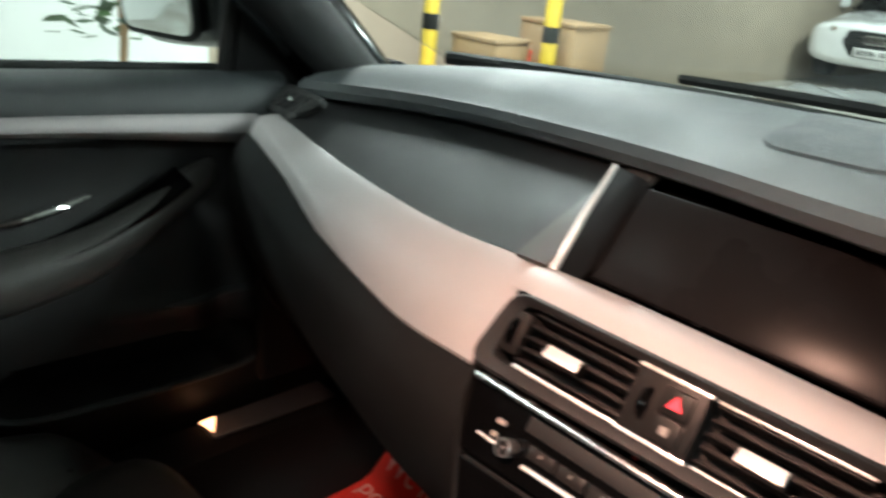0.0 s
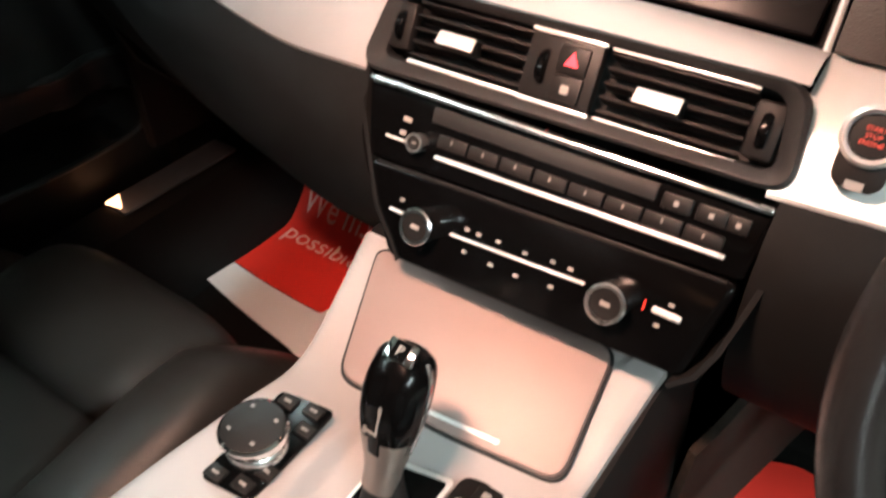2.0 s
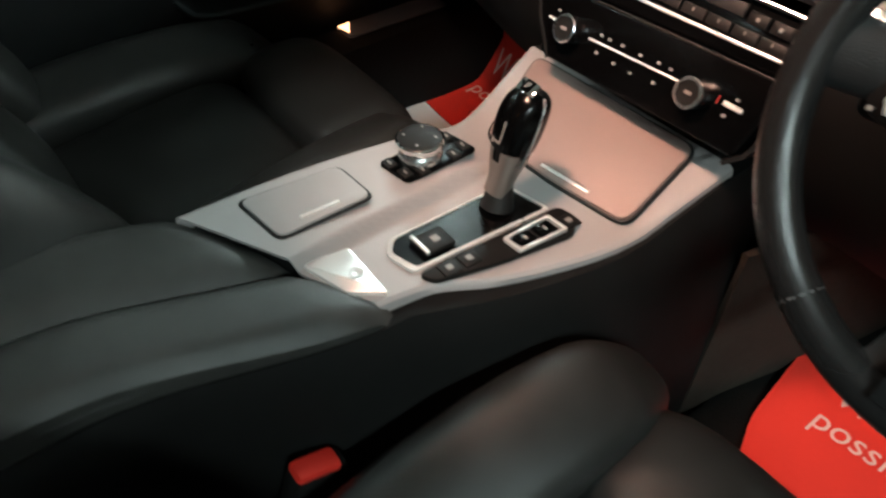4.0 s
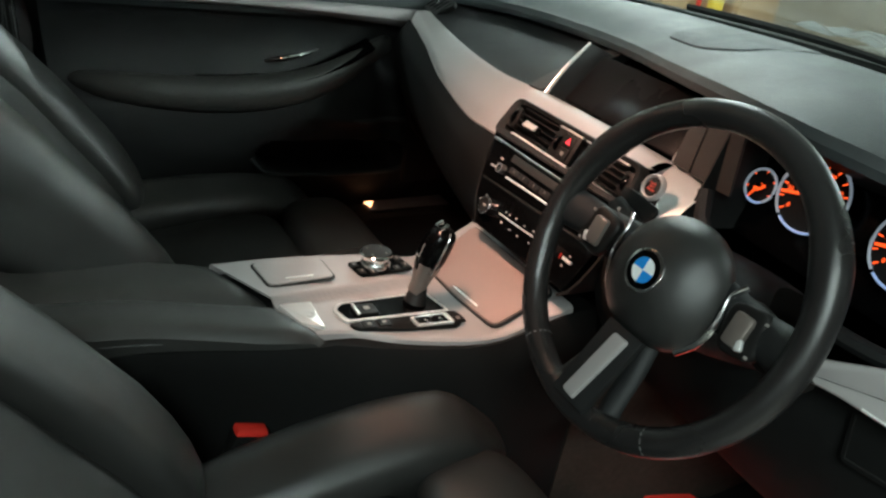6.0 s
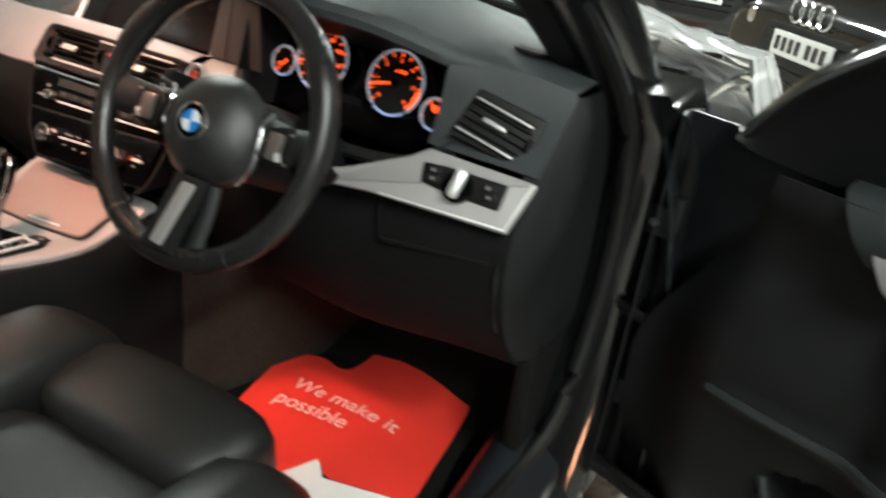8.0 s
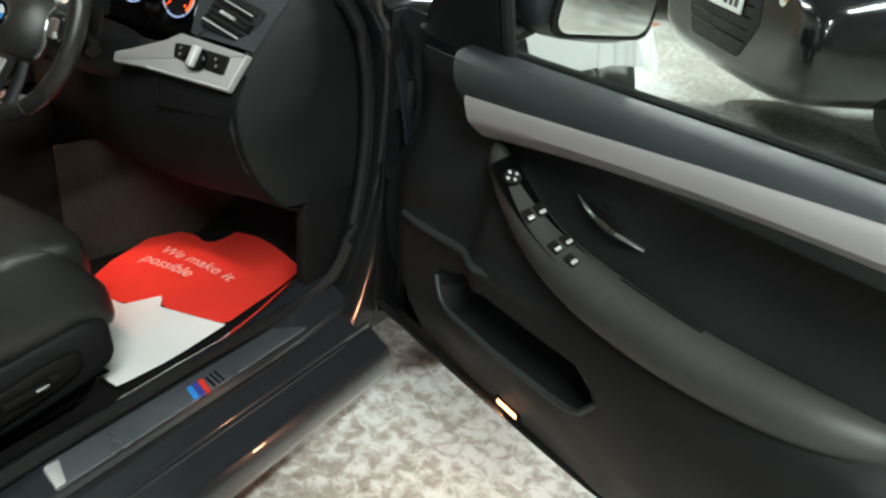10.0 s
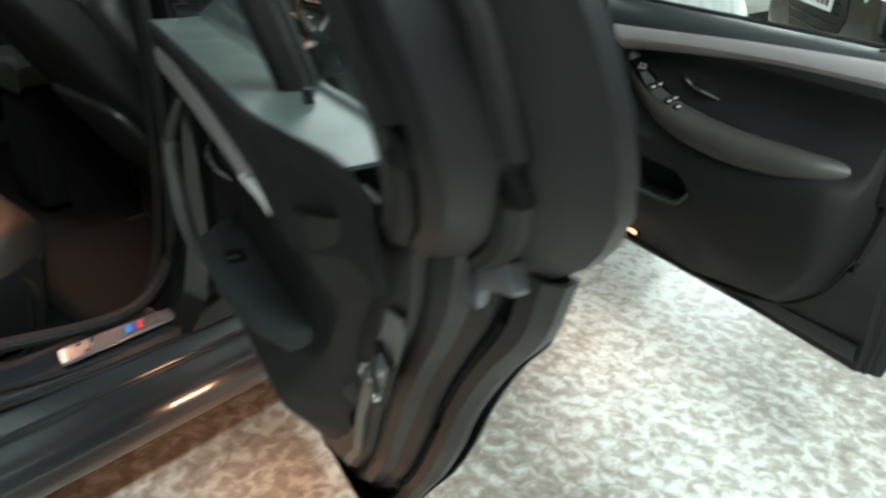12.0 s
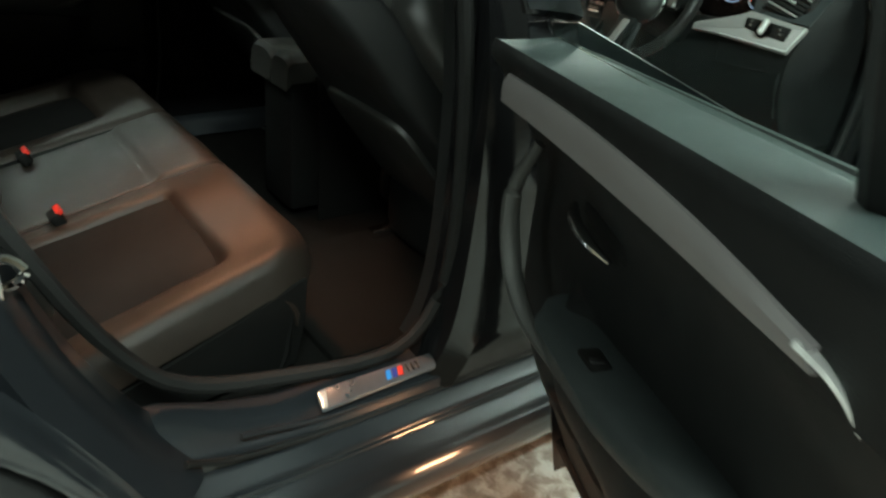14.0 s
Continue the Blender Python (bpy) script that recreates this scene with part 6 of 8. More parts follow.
def front_low(u):
    return 0.312 + 0.058 * min(max(u, 0.0), 1.15)


def front_rear(z):
    return float(cr([0.30, 0.375, 0.45, 0.70, 0.90, 1.0], [[1.120], [1.152], [1.156], [1.146], [1.130], [1.114]], z)[0])


def front_edge(z):
    """Rear edge of the trim panel."""
    return float(cr([0.34, 0.40, 0.44, 0.48, 0.54, 0.62, 0.73, 0.83, 0.97], [[0.70], [0.845], [0.93], [0.985], [1.035], [1.066], [1.084], [1.090], [1.092]], z)[0])


def front_shell(door, M, belt):
    """Painted shell: outer skin and its stepped edges."""
    P = lambda name, bm, mat, label="", parent=None: part(name, tf(bm, M), mat, parent or door, label)
    rows = []
    for k in np.linspace(0, 1, 14):
        row = []
        for j in np.linspace(0, 1, 16):
            z = front_low(1.13 * j) + (belt - front_low(1.13 * j)) * k
            u = front_rear(z) * j
            row.append((u, 0.030 + 0.022 * math.sin(math.pi * min(k * 0.9 + 0.08, 1)) - 0.025 * smooth01(0.7, 1.0, k), z))
        rows.append(row)
    P("outer_skin", sheet(rows, thick=0.003), PAINT, "dark grey painted door skin")
    P("front_flange", sheet([[(0.0, 0.030, z), (-0.002, -0.01, z), (0.02, -0.045, z)] for z in np.linspace(0.315, belt, 10)], thick=0.003), SHADEPAINT)
    prof = lambda z: [(front_rear(z), 0.036), (front_rear(z) + 0.003, 0.024), (front_rear(z) - 0.006, 0.014), (front_rear(z) - 0.014, 0.012), (front_rear(z) - 0.018, 0.000), (front_rear(z) - 0.028, -0.004), (front_rear(z) - 0.034, -0.028), (max(front_edge(z) + 0.010, front_edge(z) * 0.5 + (front_rear(z) - 0.036) * 0.5), -0.040), (front_edge(z) + 0.004, -0.052), (front_edge(z) - 0.05, -0.034)]
    zz = list(np.linspace(0.378, belt, 34))
    lowfade = lambda z, w_: w_ if w_ > 0 else w_ * (0.35 + 0.65 * smooth01(0.40, 0.56, z))
    P("rear_flange", sheet([[(u, lowfade(z, w_), z) for u, w_ in prof(z)] for z in zz], thick=0.003), SHADEPAINT, "stepped shut face of the door, body grey darkened for shade")
    P("lower_flange", sheet([[(u, w_, front_low(u) + dz) for w_, dz in ((0.033, 0.0), (0.020, -0.003), (0.006, 0.006), (-0.006, 0.016), (-0.014, 0.030), (-0.020, 0.060))] for u in np.linspace(0.0, 1.115, 20)], thick=0.003), SHADEPAINT)
    P("edge_seal", tube(spline([(0.02, -0.034, 0.36), (0.45, -0.030, 0.372), (0.78, -0.022, 0.392)] + [(front_edge(z) + 0.014, lowfade(z, -0.050), z) for z in (0.44, 0.50, 0.58, 0.68, 0.80, 0.92, 0.97)], 60), 0.008, 8), RUBBER, "black rubber edge seal")
    return P


def front_door(side, angle, name, label, hx=0.86, hy=1.08, lift=0.0, strip=(0.895, 0.072, 0.828, 0.090), lens_z=0.402, slant=0.0, dh=0.0):
    door = thing(name, (side * hx, hy, 0.25), label, "car door", "car doors")
    M = Matrix.Translation((0, 0, lift)) @ swing(side, hx, hy, angle)
    P = front_shell(door, M, 0.965)

    def arm_z(u):
        return float(cr([0.36, 0.42, 0.50, 0.60, 0.75, 0.95, 1.05], [[0.862], [0.845], [0.800], [0.762], [0.752], [0.766], [0.772]], u)[0])

    base = [[-0.012], [-0.048], [-0.082], [-0.096], [-0.098], [-0.080], [-0.062], [-0.066], [-0.086], [-0.088]]
    bz = [0.345, 0.42, 0.50, 0.60, 0.70, 0.77, 0.83, 0.88, 0.92, 0.97]

    def w(u, z):
        v = float(cr(bz, base, z)[0])
        on = smooth01(0.375, 0.43, u) * smooth01(1.07, 1.0, u)
        a = arm_z(u)
        v -= 0.022 * on * smooth01(a, a - 0.04, z) * smooth01(0.46, 0.66, z)
        v += 0.050 * smooth01(0.030, 0.0, front_edge(z) - u) * smooth01(0.40, 0.56, z)
        # crease below the speaker field
        v -= 0.010 * bump(z, 0.664 + 0.075 * (u - 0.25), 0.012) * smooth01(0.18, 0.22, u) * smooth01(0.58, 0.52, u)
        # open pocket
        zc = 0.578 + 0.075 * (u - 0.35)
        hh = 0.036 * math.sqrt(max(0.0, 1 - ((u - 0.490) / 0.190) ** 4)) + 0.0001
        inn = smooth01(0.295, 0.315, u) * smooth01(0.685, 0.665, u) * smooth01(zc - hh - 0.008, zc - hh, z) * smooth01(zc + hh + 0.008, zc + hh, z)
        v += 0.075 * inn
        # front end turns outward to the hinge
        v += 0.055 * smooth01(0.20, 0.06, u)
        return v

    u0 = lambda z: 0.035 + 0.16 * smooth01(0.60, 0.97, z)
    z0 = lambda k: 0.345 + 0.05 * k + 0.05 * smooth01(0.80, 1.0, k)
    P("inner_panel", field(u0, front_edge, z0, lambda k: 0.948, w, 90, 70), PANEL, "black moulded door trim panel")
    # belt top
    rows = []
    for u in np.linspace(0.262, 1.085, 34):
        top_ = 0.955 + 0.030 * u
        back = lambda d: u + 0.75 * d * smooth01(0.45, 0.25, u)
        rows.append([(back(0.075), -0.088, top_ - 0.075), (back(0.055), -0.098, top_ - 0.055), (back(0.03), -0.096, top_ - 0.030), (back(0.008), -0.080, top_ - 0.008), (u, -0.050, top_), (u, -0.018, top_ - 0.004)])
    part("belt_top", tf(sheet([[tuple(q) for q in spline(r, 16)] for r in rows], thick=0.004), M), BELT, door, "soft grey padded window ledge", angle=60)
    rows = []
    for u in np.linspace(0.322, 1.072, 34):
        k = (u - 0.298) / 0.774
        zt, zb = strip[0] + strip[1] * k, strip[2] + strip[3] * k
        zb += 0.016 * math.sin(math.pi * k)
        zt += 0.006 * math.sin(math.pi * k)
        row = [tuple(q) for q in spline([(u, -0.086, zt + 0.003), (u, -0.100, zt - 0.003), (u, -0.107, zb + (zt - zb) * 0.45), (u, -0.104, zb + (zt - zb) * 0.34), (u, -0.090, zb + 0.003), (u, -0.080, zb)], 16)]
        rows.append([(q[0] + slant * (zt - q[2]) / (zt - zb) * (1 - k), q[1], q[2]) for q in row])
    tr = P("trim_strip", sheet(rows, thick=0.003), DOORALU, "matt silver aluminium trim strip")
    # handle in its bowl
    P("handle_bowl", pillow((0.16, 0.02, 0.050), e=0.6, m=Matrix.Translation((0.60 + dh, -0.052, 0.808 + 0.7 * dh)) @ Matrix.Rotation(radians(7), 4, "Y")), FRET)
    hp = [(u + dh, w_, z + 0.7 * dh) for u, w_, z in ((0.535, -0.064, 0.822), (0.57, -0.074, 0.816), (0.62, -0.076, 0.806), (0.655, -0.064, 0.797))]
    P("inner_handle", tube(spline(hp, 14), [0.005 + 0.005 * math.sin(math.pi * k / 13) for k in range(14)], 10, flat=0.7), CHROME, "chrome inner door handle")
    # armrest: a padded rail that drops from the belt and runs back, with a switch field on top
    ap = [(0.350, -0.076, 0.842), (0.400, -0.112, 0.842), (0.480, -0.130, 0.804), (0.56, -0.136, 0.772), (0.66, -0.138, 0.756), (0.80, -0.136, 0.754), (0.95, -0.124, 0.768), (1.040, -0.088, 0.776)]
    path = spline(ap, 48)
    rows = []
    for k, c in enumerate(path):
        r = 0.034 * math.sin(math.pi * min(max(k / 47, 0.0), 1.0)) ** 0.35 + 0.004
        rows.append([(c[0] + 0.35 * r * math.cos(t) * (1 if k < 20 else 0.3), c[1] + 0.030 - 0.032 * math.cos(t) * (r / 0.034), c[2] - 0.012 + r * math.sin(t)) for t in np.linspace(0, 2 * math.pi, 18, endpoint=False)])
    P("armrest", sheet(rows, close_v=True, cap=True), ARMLEATHER, "padded black armrest sweeping down the panel")

    def on_arm(u, dw=0.0, dz=0.0):
        c = cr([q[0] for q in ap], ap, u)
        d = cr([q[0] for q in ap], ap, u + 0.02) - cr([q[0] for q in ap], ap, u - 0.02)
        return Matrix.Translation((u, c[1] + 0.018 + dw, c[2] + 0.016 + dz)) @ Matrix.Rotation(math.atan2(-d[2], d[0]), 4, "Y") @ Matrix.Rotation(radians(24), 4, "X")

    sw_ = P("switch_strip", sheet([[tuple(on_arm(u) @ Vector((0, v, 0.001))) for v in np.linspace(-0.018, 0.020, 4)] for u in np.linspace(0.43, 0.655, 16)], thick=0.006), PIANO)
    for u, v in ((0.525, -0.008), (0.525, 0.010), (0.585, -0.008), (0.585, 0.010), (0.615, -0.006)) if angle else ():
        k = part("window_switch", tf(rbox((0.020, 0.014, 0.007), 0.002, m=on_arm(u, 0, 0.004) @ Matrix.Translation((0, v, 0.002))), M), BUTTON, sw_)
        part("switch_tip", tf(rbox((0.005, 0.009, 0.003), 0.001, m=on_arm(u, 0, 0.004) @ Matrix.Translation((0.006, v, 0.006))), M), BRIGHT, k)
    if angle:
        part("mirror_control", tf(lathe([(0.013, 0), (0.012, 0.005), (0, 0.006)], on_arm(0.465, 0, 0.004), 18), M), BUTTON, sw_)
    for a_, b_ in ((-0.007, 0.0), (0.007, 0.0), (0.0, 0.007), (0.0, -0.007)) if angle else ():
        part("switch_tip", tf(rbox((0.005, 0.004, 0.002), 0.001, m=on_arm(0.465, 0, 0.004) @ Matrix.Translation((a_, b_, 0.006))), M), BRIGHT, sw_)
    # flat dark sheet paints the shade inside the pull cup
    P("pull_cup", sheet([[tuple(on_arm(u) @ Vector((0, v, 0.002))) for v in np.linspace(-0.012, 0.022, 4)] for u in np.linspace(0.675, 0.80, 8)], thick=0.003), FRET)
    # lip and crease in lighter grey paint the light along their edges
    P("pocket_lip", tube(spline([(0.300, -0.098, 0.588), (0.325, -0.100, 0.550), (0.41, -0.104, 0.544), (0.55, -0.110, 0.552), (0.66, -0.112, 0.566), (0.690, -0.110, 0.600)], 24), 0.005, 8), BELT)
    P("crease_roll", tube(spline([(u, w(u, 0.666 + 0.075 * (u - 0.25)) - 0.002, 0.666 + 0.075 * (u - 0.25)) for u in (0.20, 0.26, 0.32, 0.38, 0.43, 0.47)], 24), [0.006] * 22 + [0.003, 0.001], 8), BELT)
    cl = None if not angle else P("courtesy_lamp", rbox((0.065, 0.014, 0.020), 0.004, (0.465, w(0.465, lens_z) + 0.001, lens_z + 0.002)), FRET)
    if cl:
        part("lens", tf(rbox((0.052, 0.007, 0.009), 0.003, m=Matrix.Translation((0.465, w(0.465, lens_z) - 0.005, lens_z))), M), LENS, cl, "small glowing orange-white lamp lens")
    # latch on the shut face
    lt = P("latch", rbox((0.030, 0.040, 0.070), 0.006, (1.086, -0.040, 0.760)), RUBBER, "dark steel door latch")
    part("latch_claw", tf(tube(spline([(1.098, -0.062, 0.776), (1.104, -0.046, 0.780), (1.104, -0.034, 0.76), (1.102, -0.046, 0.742), (1.098, -0.062, 0.744)], 14), 0.005, 8), M), SATIN, lt)
    P("lip_strip", sheet([[(front_edge(z) + 0.008 + 0.014 * k, -0.056 + 0.006 * k, z) for k in (0, 0.5, 1)] for z in np.linspace(0.80, 0.955, 10)], thick=0.003), LIPGREY, "pale grey steel land above the latch")
    for z in (0.820, 0.715):
        part("bolt", tf(lathe([(0.007, 0), (0.006, 0.006), (0, 0.006)], Matrix.Translation((1.104, -0.022, z)) @ Matrix.Rotation(math.pi / 2, 4, "Y"), 12), M), SATIN, lt)
    P("drain_plug", lathe([(0.016, 0), (0.014, 0.003), (0, 0.003)], Matrix.Translation((1.010, 0.002, 0.440)) @ Matrix.Rotation(math.pi / 2, 4, "X"), 18), RUBBER)
    P("lock_pin", lathe([(0.010, -0.004), (0.010, 0.002), (0.0045, 0.004), (0.005, 0.016), (0.0055, 0.022), (0, 0.023)], Matrix.Translation((0.995, -0.052, 0.984)), 14), RUBBER)
    # window frame and glass
    fr = [(0.10, 0.0, 0.955), (0.19, -0.03, 1.055), (0.42, -0.09, 1.20), (0.70, -0.15, 1.335), (0.92, -0.178, 1.385), (1.07, -0.182, 1.39), (1.105, -0.172, 1.36), (1.105, -0.10, 1.20), (1.105, -0.03, 1.02)]
    P("window_frame", tube(spline(fr, 60), 0.021, 10, flat=1.25, ups=(0, 1, 0)), BLACKPAINT)
    P("frame_seal", tube(spline([(a, b - 0.022, c - 0.004) for a, b, c in fr], 60), 0.010, 8), RUBBER)
    P("frame_upright", sheet([[(1.025 + 0.015 * k + 0.085 * v, -0.030 - 0.150 * k + 0.004 * math.sin(math.pi * v), 0.965 + 0.41 * k) for v in np.linspace(0, 1, 5)] for k in np.linspace(0, 1, 10)], thick=0.014), PANEL, "broad black upright of the window frame")
    top_ = [tuple(p) for p in spline(fr[1:6], 20)]
    rows = [[(p[0], -0.02 + (p[1] + 0.02) * k, 0.950 + 0.03 * p[0] + (p[2] - 0.950 - 0.03 * p[0]) * k) for k in np.linspace(0, 1, 8)] for p in [(0.30, -0.06, 1.125)] + [q for q in top_ if q[0] > 0.30] + [(1.10, -0.17, 1.37)]]
    g_ = P("window_pane", sheet(rows, thick=0.004), GLASS)
    g_.visible_shadow = False
    P("window_strip", tube([(0.28, -0.018, 0.962), (0.7, -0.018, 0.976), (1.10, -0.018, 0.988)], 0.007, 8), RUBBER)
    lead = [tuple(q) for q in spline(fr[:3], 24) if q[0] < 0.34]
    P("mirror_sail", sheet([[(q[0], -0.030 + (q[1] + 0.018) * k, 0.948 + (q[2] - 0.948) * k) for k in np.linspace(0, 1, 6)] for q in lead], thick=0.012), PANEL)
    P("sail_post", tube([(0.338, -0.034, 0.955), (0.340, -0.060, 1.06), (0.342, -0.074, 1.145)], 0.011, 8), RUBBER)
    # door mirror
    mh = P("mirror_housing", pillow((0.12, 0.235, 0.155), e=0.55, deform=lambda x, y, z: (x + 0.25 * y * y, y, z - 0.08 * y), m=Matrix.Translation((0.285, 0.135, 1.049)) @ Matrix.Rotation(radians(-12), 4, "Z"), n=26), PAINT, "dark grey door mirror")
    part("mirror_arm", tf(tube(spline([(0.24, -0.02, 0.965), (0.25, 0.03, 0.975), (0.27, 0.09, 1.01)], 10), 0.026, 10, flat=0.7), M), RUBBER, mh)
    mm = Matrix.Translation((0.352, 0.132, 1.049)) @ Matrix.Rotation(radians(-10), 4, "Z") @ Matrix.Rotation(radians(2), 4, "Y")
    gl = Matrix(((0, 0, 1, 0), (1, 0, 0, 0), (0, 1, 0, 0), (0, 0, 0, 1)))
    part("mirror_rim", tf(plate(rounded([(-0.098, -0.062), (0.092, -0.066), (0.100, 0.045), (0.07, 0.066), (-0.085, 0.064)], 0.03, 5), 0.006, mm @ gl, 0.002), M), RUBBER, mh)
    part("mirror_glass", tf(plate(rounded([(-0.089, -0.054), (0.083, -0.058), (0.091, 0.040), (0.063, 0.058), (-0.077, 0.056)], 0.028, 5), 0.002, mm @ gl @ Matrix.Translation((0, 0, 0.006)), 0.0005), M), MIRROR, mh, "bright mirror glass")
    return door


front_door(1, 66.5, "front_door_open", "open dark grey front door with black trim and silver strip", hx=0.820, hy=1.130, strip=(0.904, 0.069, 0.850, 0.074), slant=0.045, dh=0.018)
front_door(-1, 0, "front_door_shut", "closed front door, black trim panel with silver strip", hx=0.785, hy=1.243, lift=0.03, strip=(0.918, 0.022, 0.869, 0.045), lens_z=0.438)


def rear_door(side, angle, name, label, hx=0.86, hy=-0.325):
    door = thing(name, (side * hx, hy, 0.25), label, "car door", "car doors")
    # the flank leans out below the belt line
    lean = Matrix(((1, 0, 0, 0), (0, 1, -0.22 if angle else -0.03, 0.22 if angle else 0.03), (0, 0, 1, 0), (0, 0, 0, 1)))
    M = swing(side, hx, hy, angle) @ lean
    P = lambda name, bm, mat, label="", parent=None: part(name, tf(bm, M), mat, parent or door, label)
    EZ = [0.27, 0.32, 0.415, 0.48, 0.58, 0.68, 0.778, 0.878, 0.942, 1.0]
    EU = [0.425, 0.462, 0.528, 0.575, 0.650, 0.716, 0.774, 0.846, 0.900, 0.930]
    edge = lambda z: float(cr(EZ, [[v] for v in EU], z)[0])
    low = lambda u: float(cr([0.0, 0.15, 0.30, 0.425], [[0.250], [0.245], [0.248], [0.270]], u)[0])
    pan = lambda z: float(cr([0.30, 0.393, 0.46, 0.513, 0.647, 0.724, 0.842, 0.893, 1.0], [[0.22], [0.375], [0.435], [0.485], [0.570], [0.625], [0.715], [0.755], [0.800]], z)[0])
    # outer skin: rows by height, each from the hinge to the rear edge, clipped by the rising lower edge
    skin = []
    for k in np.linspace(0, 1, 16):
        row = []
        for j in np.linspace(0, 1, 24):
            zt = 1.002
            u = 0.930 * j
            zb = low(u) if u < 0.425 else float(cr(EU, [[v] for v in EZ], u)[0])
            z = zb + (zt - zb) * k
            row.append((u, 0.030 + 0.020 * math.sin(math.pi * min(max((z - 0.3) / 0.75, 0), 1)), z))
        skin.append(row)
    P("outer_skin", sheet(skin, thick=0.003), PAINT, "dark grey painted door skin")
    # stepped shut face between the trim panel and the rear edge
    zz = list(np.linspace(0.285, 1.0, 40))
    face = lambda z, k: pan(z) + 0.012 + (edge(z) - pan(z) - 0.012) * k
    prof = lambda z: [(edge(z), 0.034), (edge(z) + 0.002, 0.024), (face(z, 0.94), 0.014), (face(z, 0.80), 0.012), (face(z, 0.77), 0.026), (face(z, 0.69), 0.026), (face(z, 0.66), 0.006), (face(z, 0.54), 0.000), (face(z, 0.50), -0.014), (face(z, 0.36), -0.018), (face(z, 0.32), -0.006), (face(z, 0.24), -0.006), (face(z, 0.20), -0.026), (face(z, 0.02), -0.034), (pan(z) - 0.045, -0.030)]
    P("rear_flange", sheet([[(u, w_, z) for u, w_ in prof(z)] for z in zz], thick=0.003), SHADEPAINT, "stepped shut face of the door, shade in its paint")
    uu = list(np.linspace(0.0, 0.430, 16))
    P("lower_flange", sheet([[(u, w_, low(u) + dz) for w_, dz in ((0.034, 0.0), (0.022, -0.002), (0.008, 0.010), (-0.004, 0.018), (-0.022, 0.032), (-0.030, 0.060))] for u in uu], thick=0.003), SHADEPAINT)
    P("front_flange", sheet([[(0.0, 0.036, z), (-0.002, 0.0, z), (0.012, -0.040, z)] for z in np.linspace(0.25, 1.0, 12)], thick=0.003), SHADEPAINT)
    P("edge_seal", tube(spline([(0.01, -0.026, 0.310), (0.15, -0.026, 0.312), (0.27, -0.024, 0.34), (face(0.40, 0.28), -0.008, 0.40)] + [(face(z, 0.28), -0.008, z) for z in (0.47, 0.56, 0.66, 0.76, 0.86, 0.95, 1.0)], 60), 0.009, 8), RUBBER, "black rubber edge seal")
    P("drain_channel", tube(spline([(face(z, 0.73), 0.022, z) for z in (0.46, 0.54, 0.62, 0.70)], 20), 0.0095, 8, flat=0.7), FRET)
    P("drain_channel", tube(spline([(face(z, 0.73), 0.022, z) for z in (0.76, 0.82, 0.88, 0.94)], 20), 0.0105, 8, flat=0.7), FRET)
    # pale band stands in for the paint's highlight along the inner lip
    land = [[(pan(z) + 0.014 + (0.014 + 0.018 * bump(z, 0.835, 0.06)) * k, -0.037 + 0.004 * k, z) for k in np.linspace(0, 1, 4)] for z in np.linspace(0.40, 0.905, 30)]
    P("lip_strip", sheet(land, thick=0.003), LIPGREY, "pale grey band painting the highlight down the shut face")
    bk = P("frame_bracket", plate(rounded([(-0.026, -0.012), (0.024, -0.010), (0.026, 0.012), (-0.022, 0.012)], 0.004), 0.010, basis((0.905, 0.0, 1.000), (0.93, 0, 0.36), (-0.36, 0, 0.93)), 0.002), PLATEDARK, "grey steel bracket at the corner of the frame")
    part("bracket_foot", tf(rbox((0.018, 0.012, 0.022), 0.003, m=Matrix.Translation((0.868, 0.000, 0.968)) @ Matrix.Rotation(radians(24), 4, "Y")), M), PLATEDARK, bk)
    part("bracket_hook", tf(tube(spline([(0.880, -0.006, 1.012), (0.886, -0.012, 1.030), (0.905, -0.014, 1.034), (0.925, -0.010, 1.030)], 10), 0.005, 8), M), PLATEDARK, bk)

    base = [[-0.020], [-0.042], [-0.070], [-0.082], [-0.068], [-0.052], [-0.052], [-0.076], [-0.080]]
    bz = [0.29, 0.40, 0.51, 0.62, 0.72, 0.80, 0.86, 0.93, 0.99]

    def arm_z(u):
        return float(cr([0.05, 0.12, 0.22, 0.34, 0.50, 0.64], [[0.88], [0.81], [0.740], [0.732], [0.742], [0.745]], u)[0])

    def w(u, z):
        v = float(cr(bz, base, z)[0])
        on = smooth01(0.19, 0.27, u) * smooth01(0.60, 0.50, u)
        a = arm_z(u)
        v -= 0.036 * on * smooth01(a + 0.006, a - 0.006, z) * smooth01(0.50, 0.68, z)
        v += 0.04 * smooth01(0.05, 0.0, u)
        v += 0.056 * smooth01(0.045, 0.0, pan(z) - u)
        zc = 0.53 - 0.05 * u
        v += 0.020 * smooth01(0.05, 0.09, u) * smooth01(0.30, 0.26, u) * smooth01(zc - 0.05, zc - 0.04, z) * smooth01(zc + 0.05, zc + 0.04, z)
        return v

    P("inner_panel", field(lambda z: 0.010, pan, lambda k: 0.300 + 0.015 * k, lambda k: 0.926 + 0.056 * k, w, 80, 70), PANEL, "black moulded rear door trim")
    rows = []
    for u in np.linspace(0.010, 0.825, 26):
        t_ = 0.980 + 0.080 * u
        e_ = 0.036 * smooth01(0.66, 0.81, u)
        zr = t_ - 0.078 - 0.02 * smooth01(0.5, 0.7, u)
        wr = w(min(u, pan(zr) - 0.02), zr) - 0.004
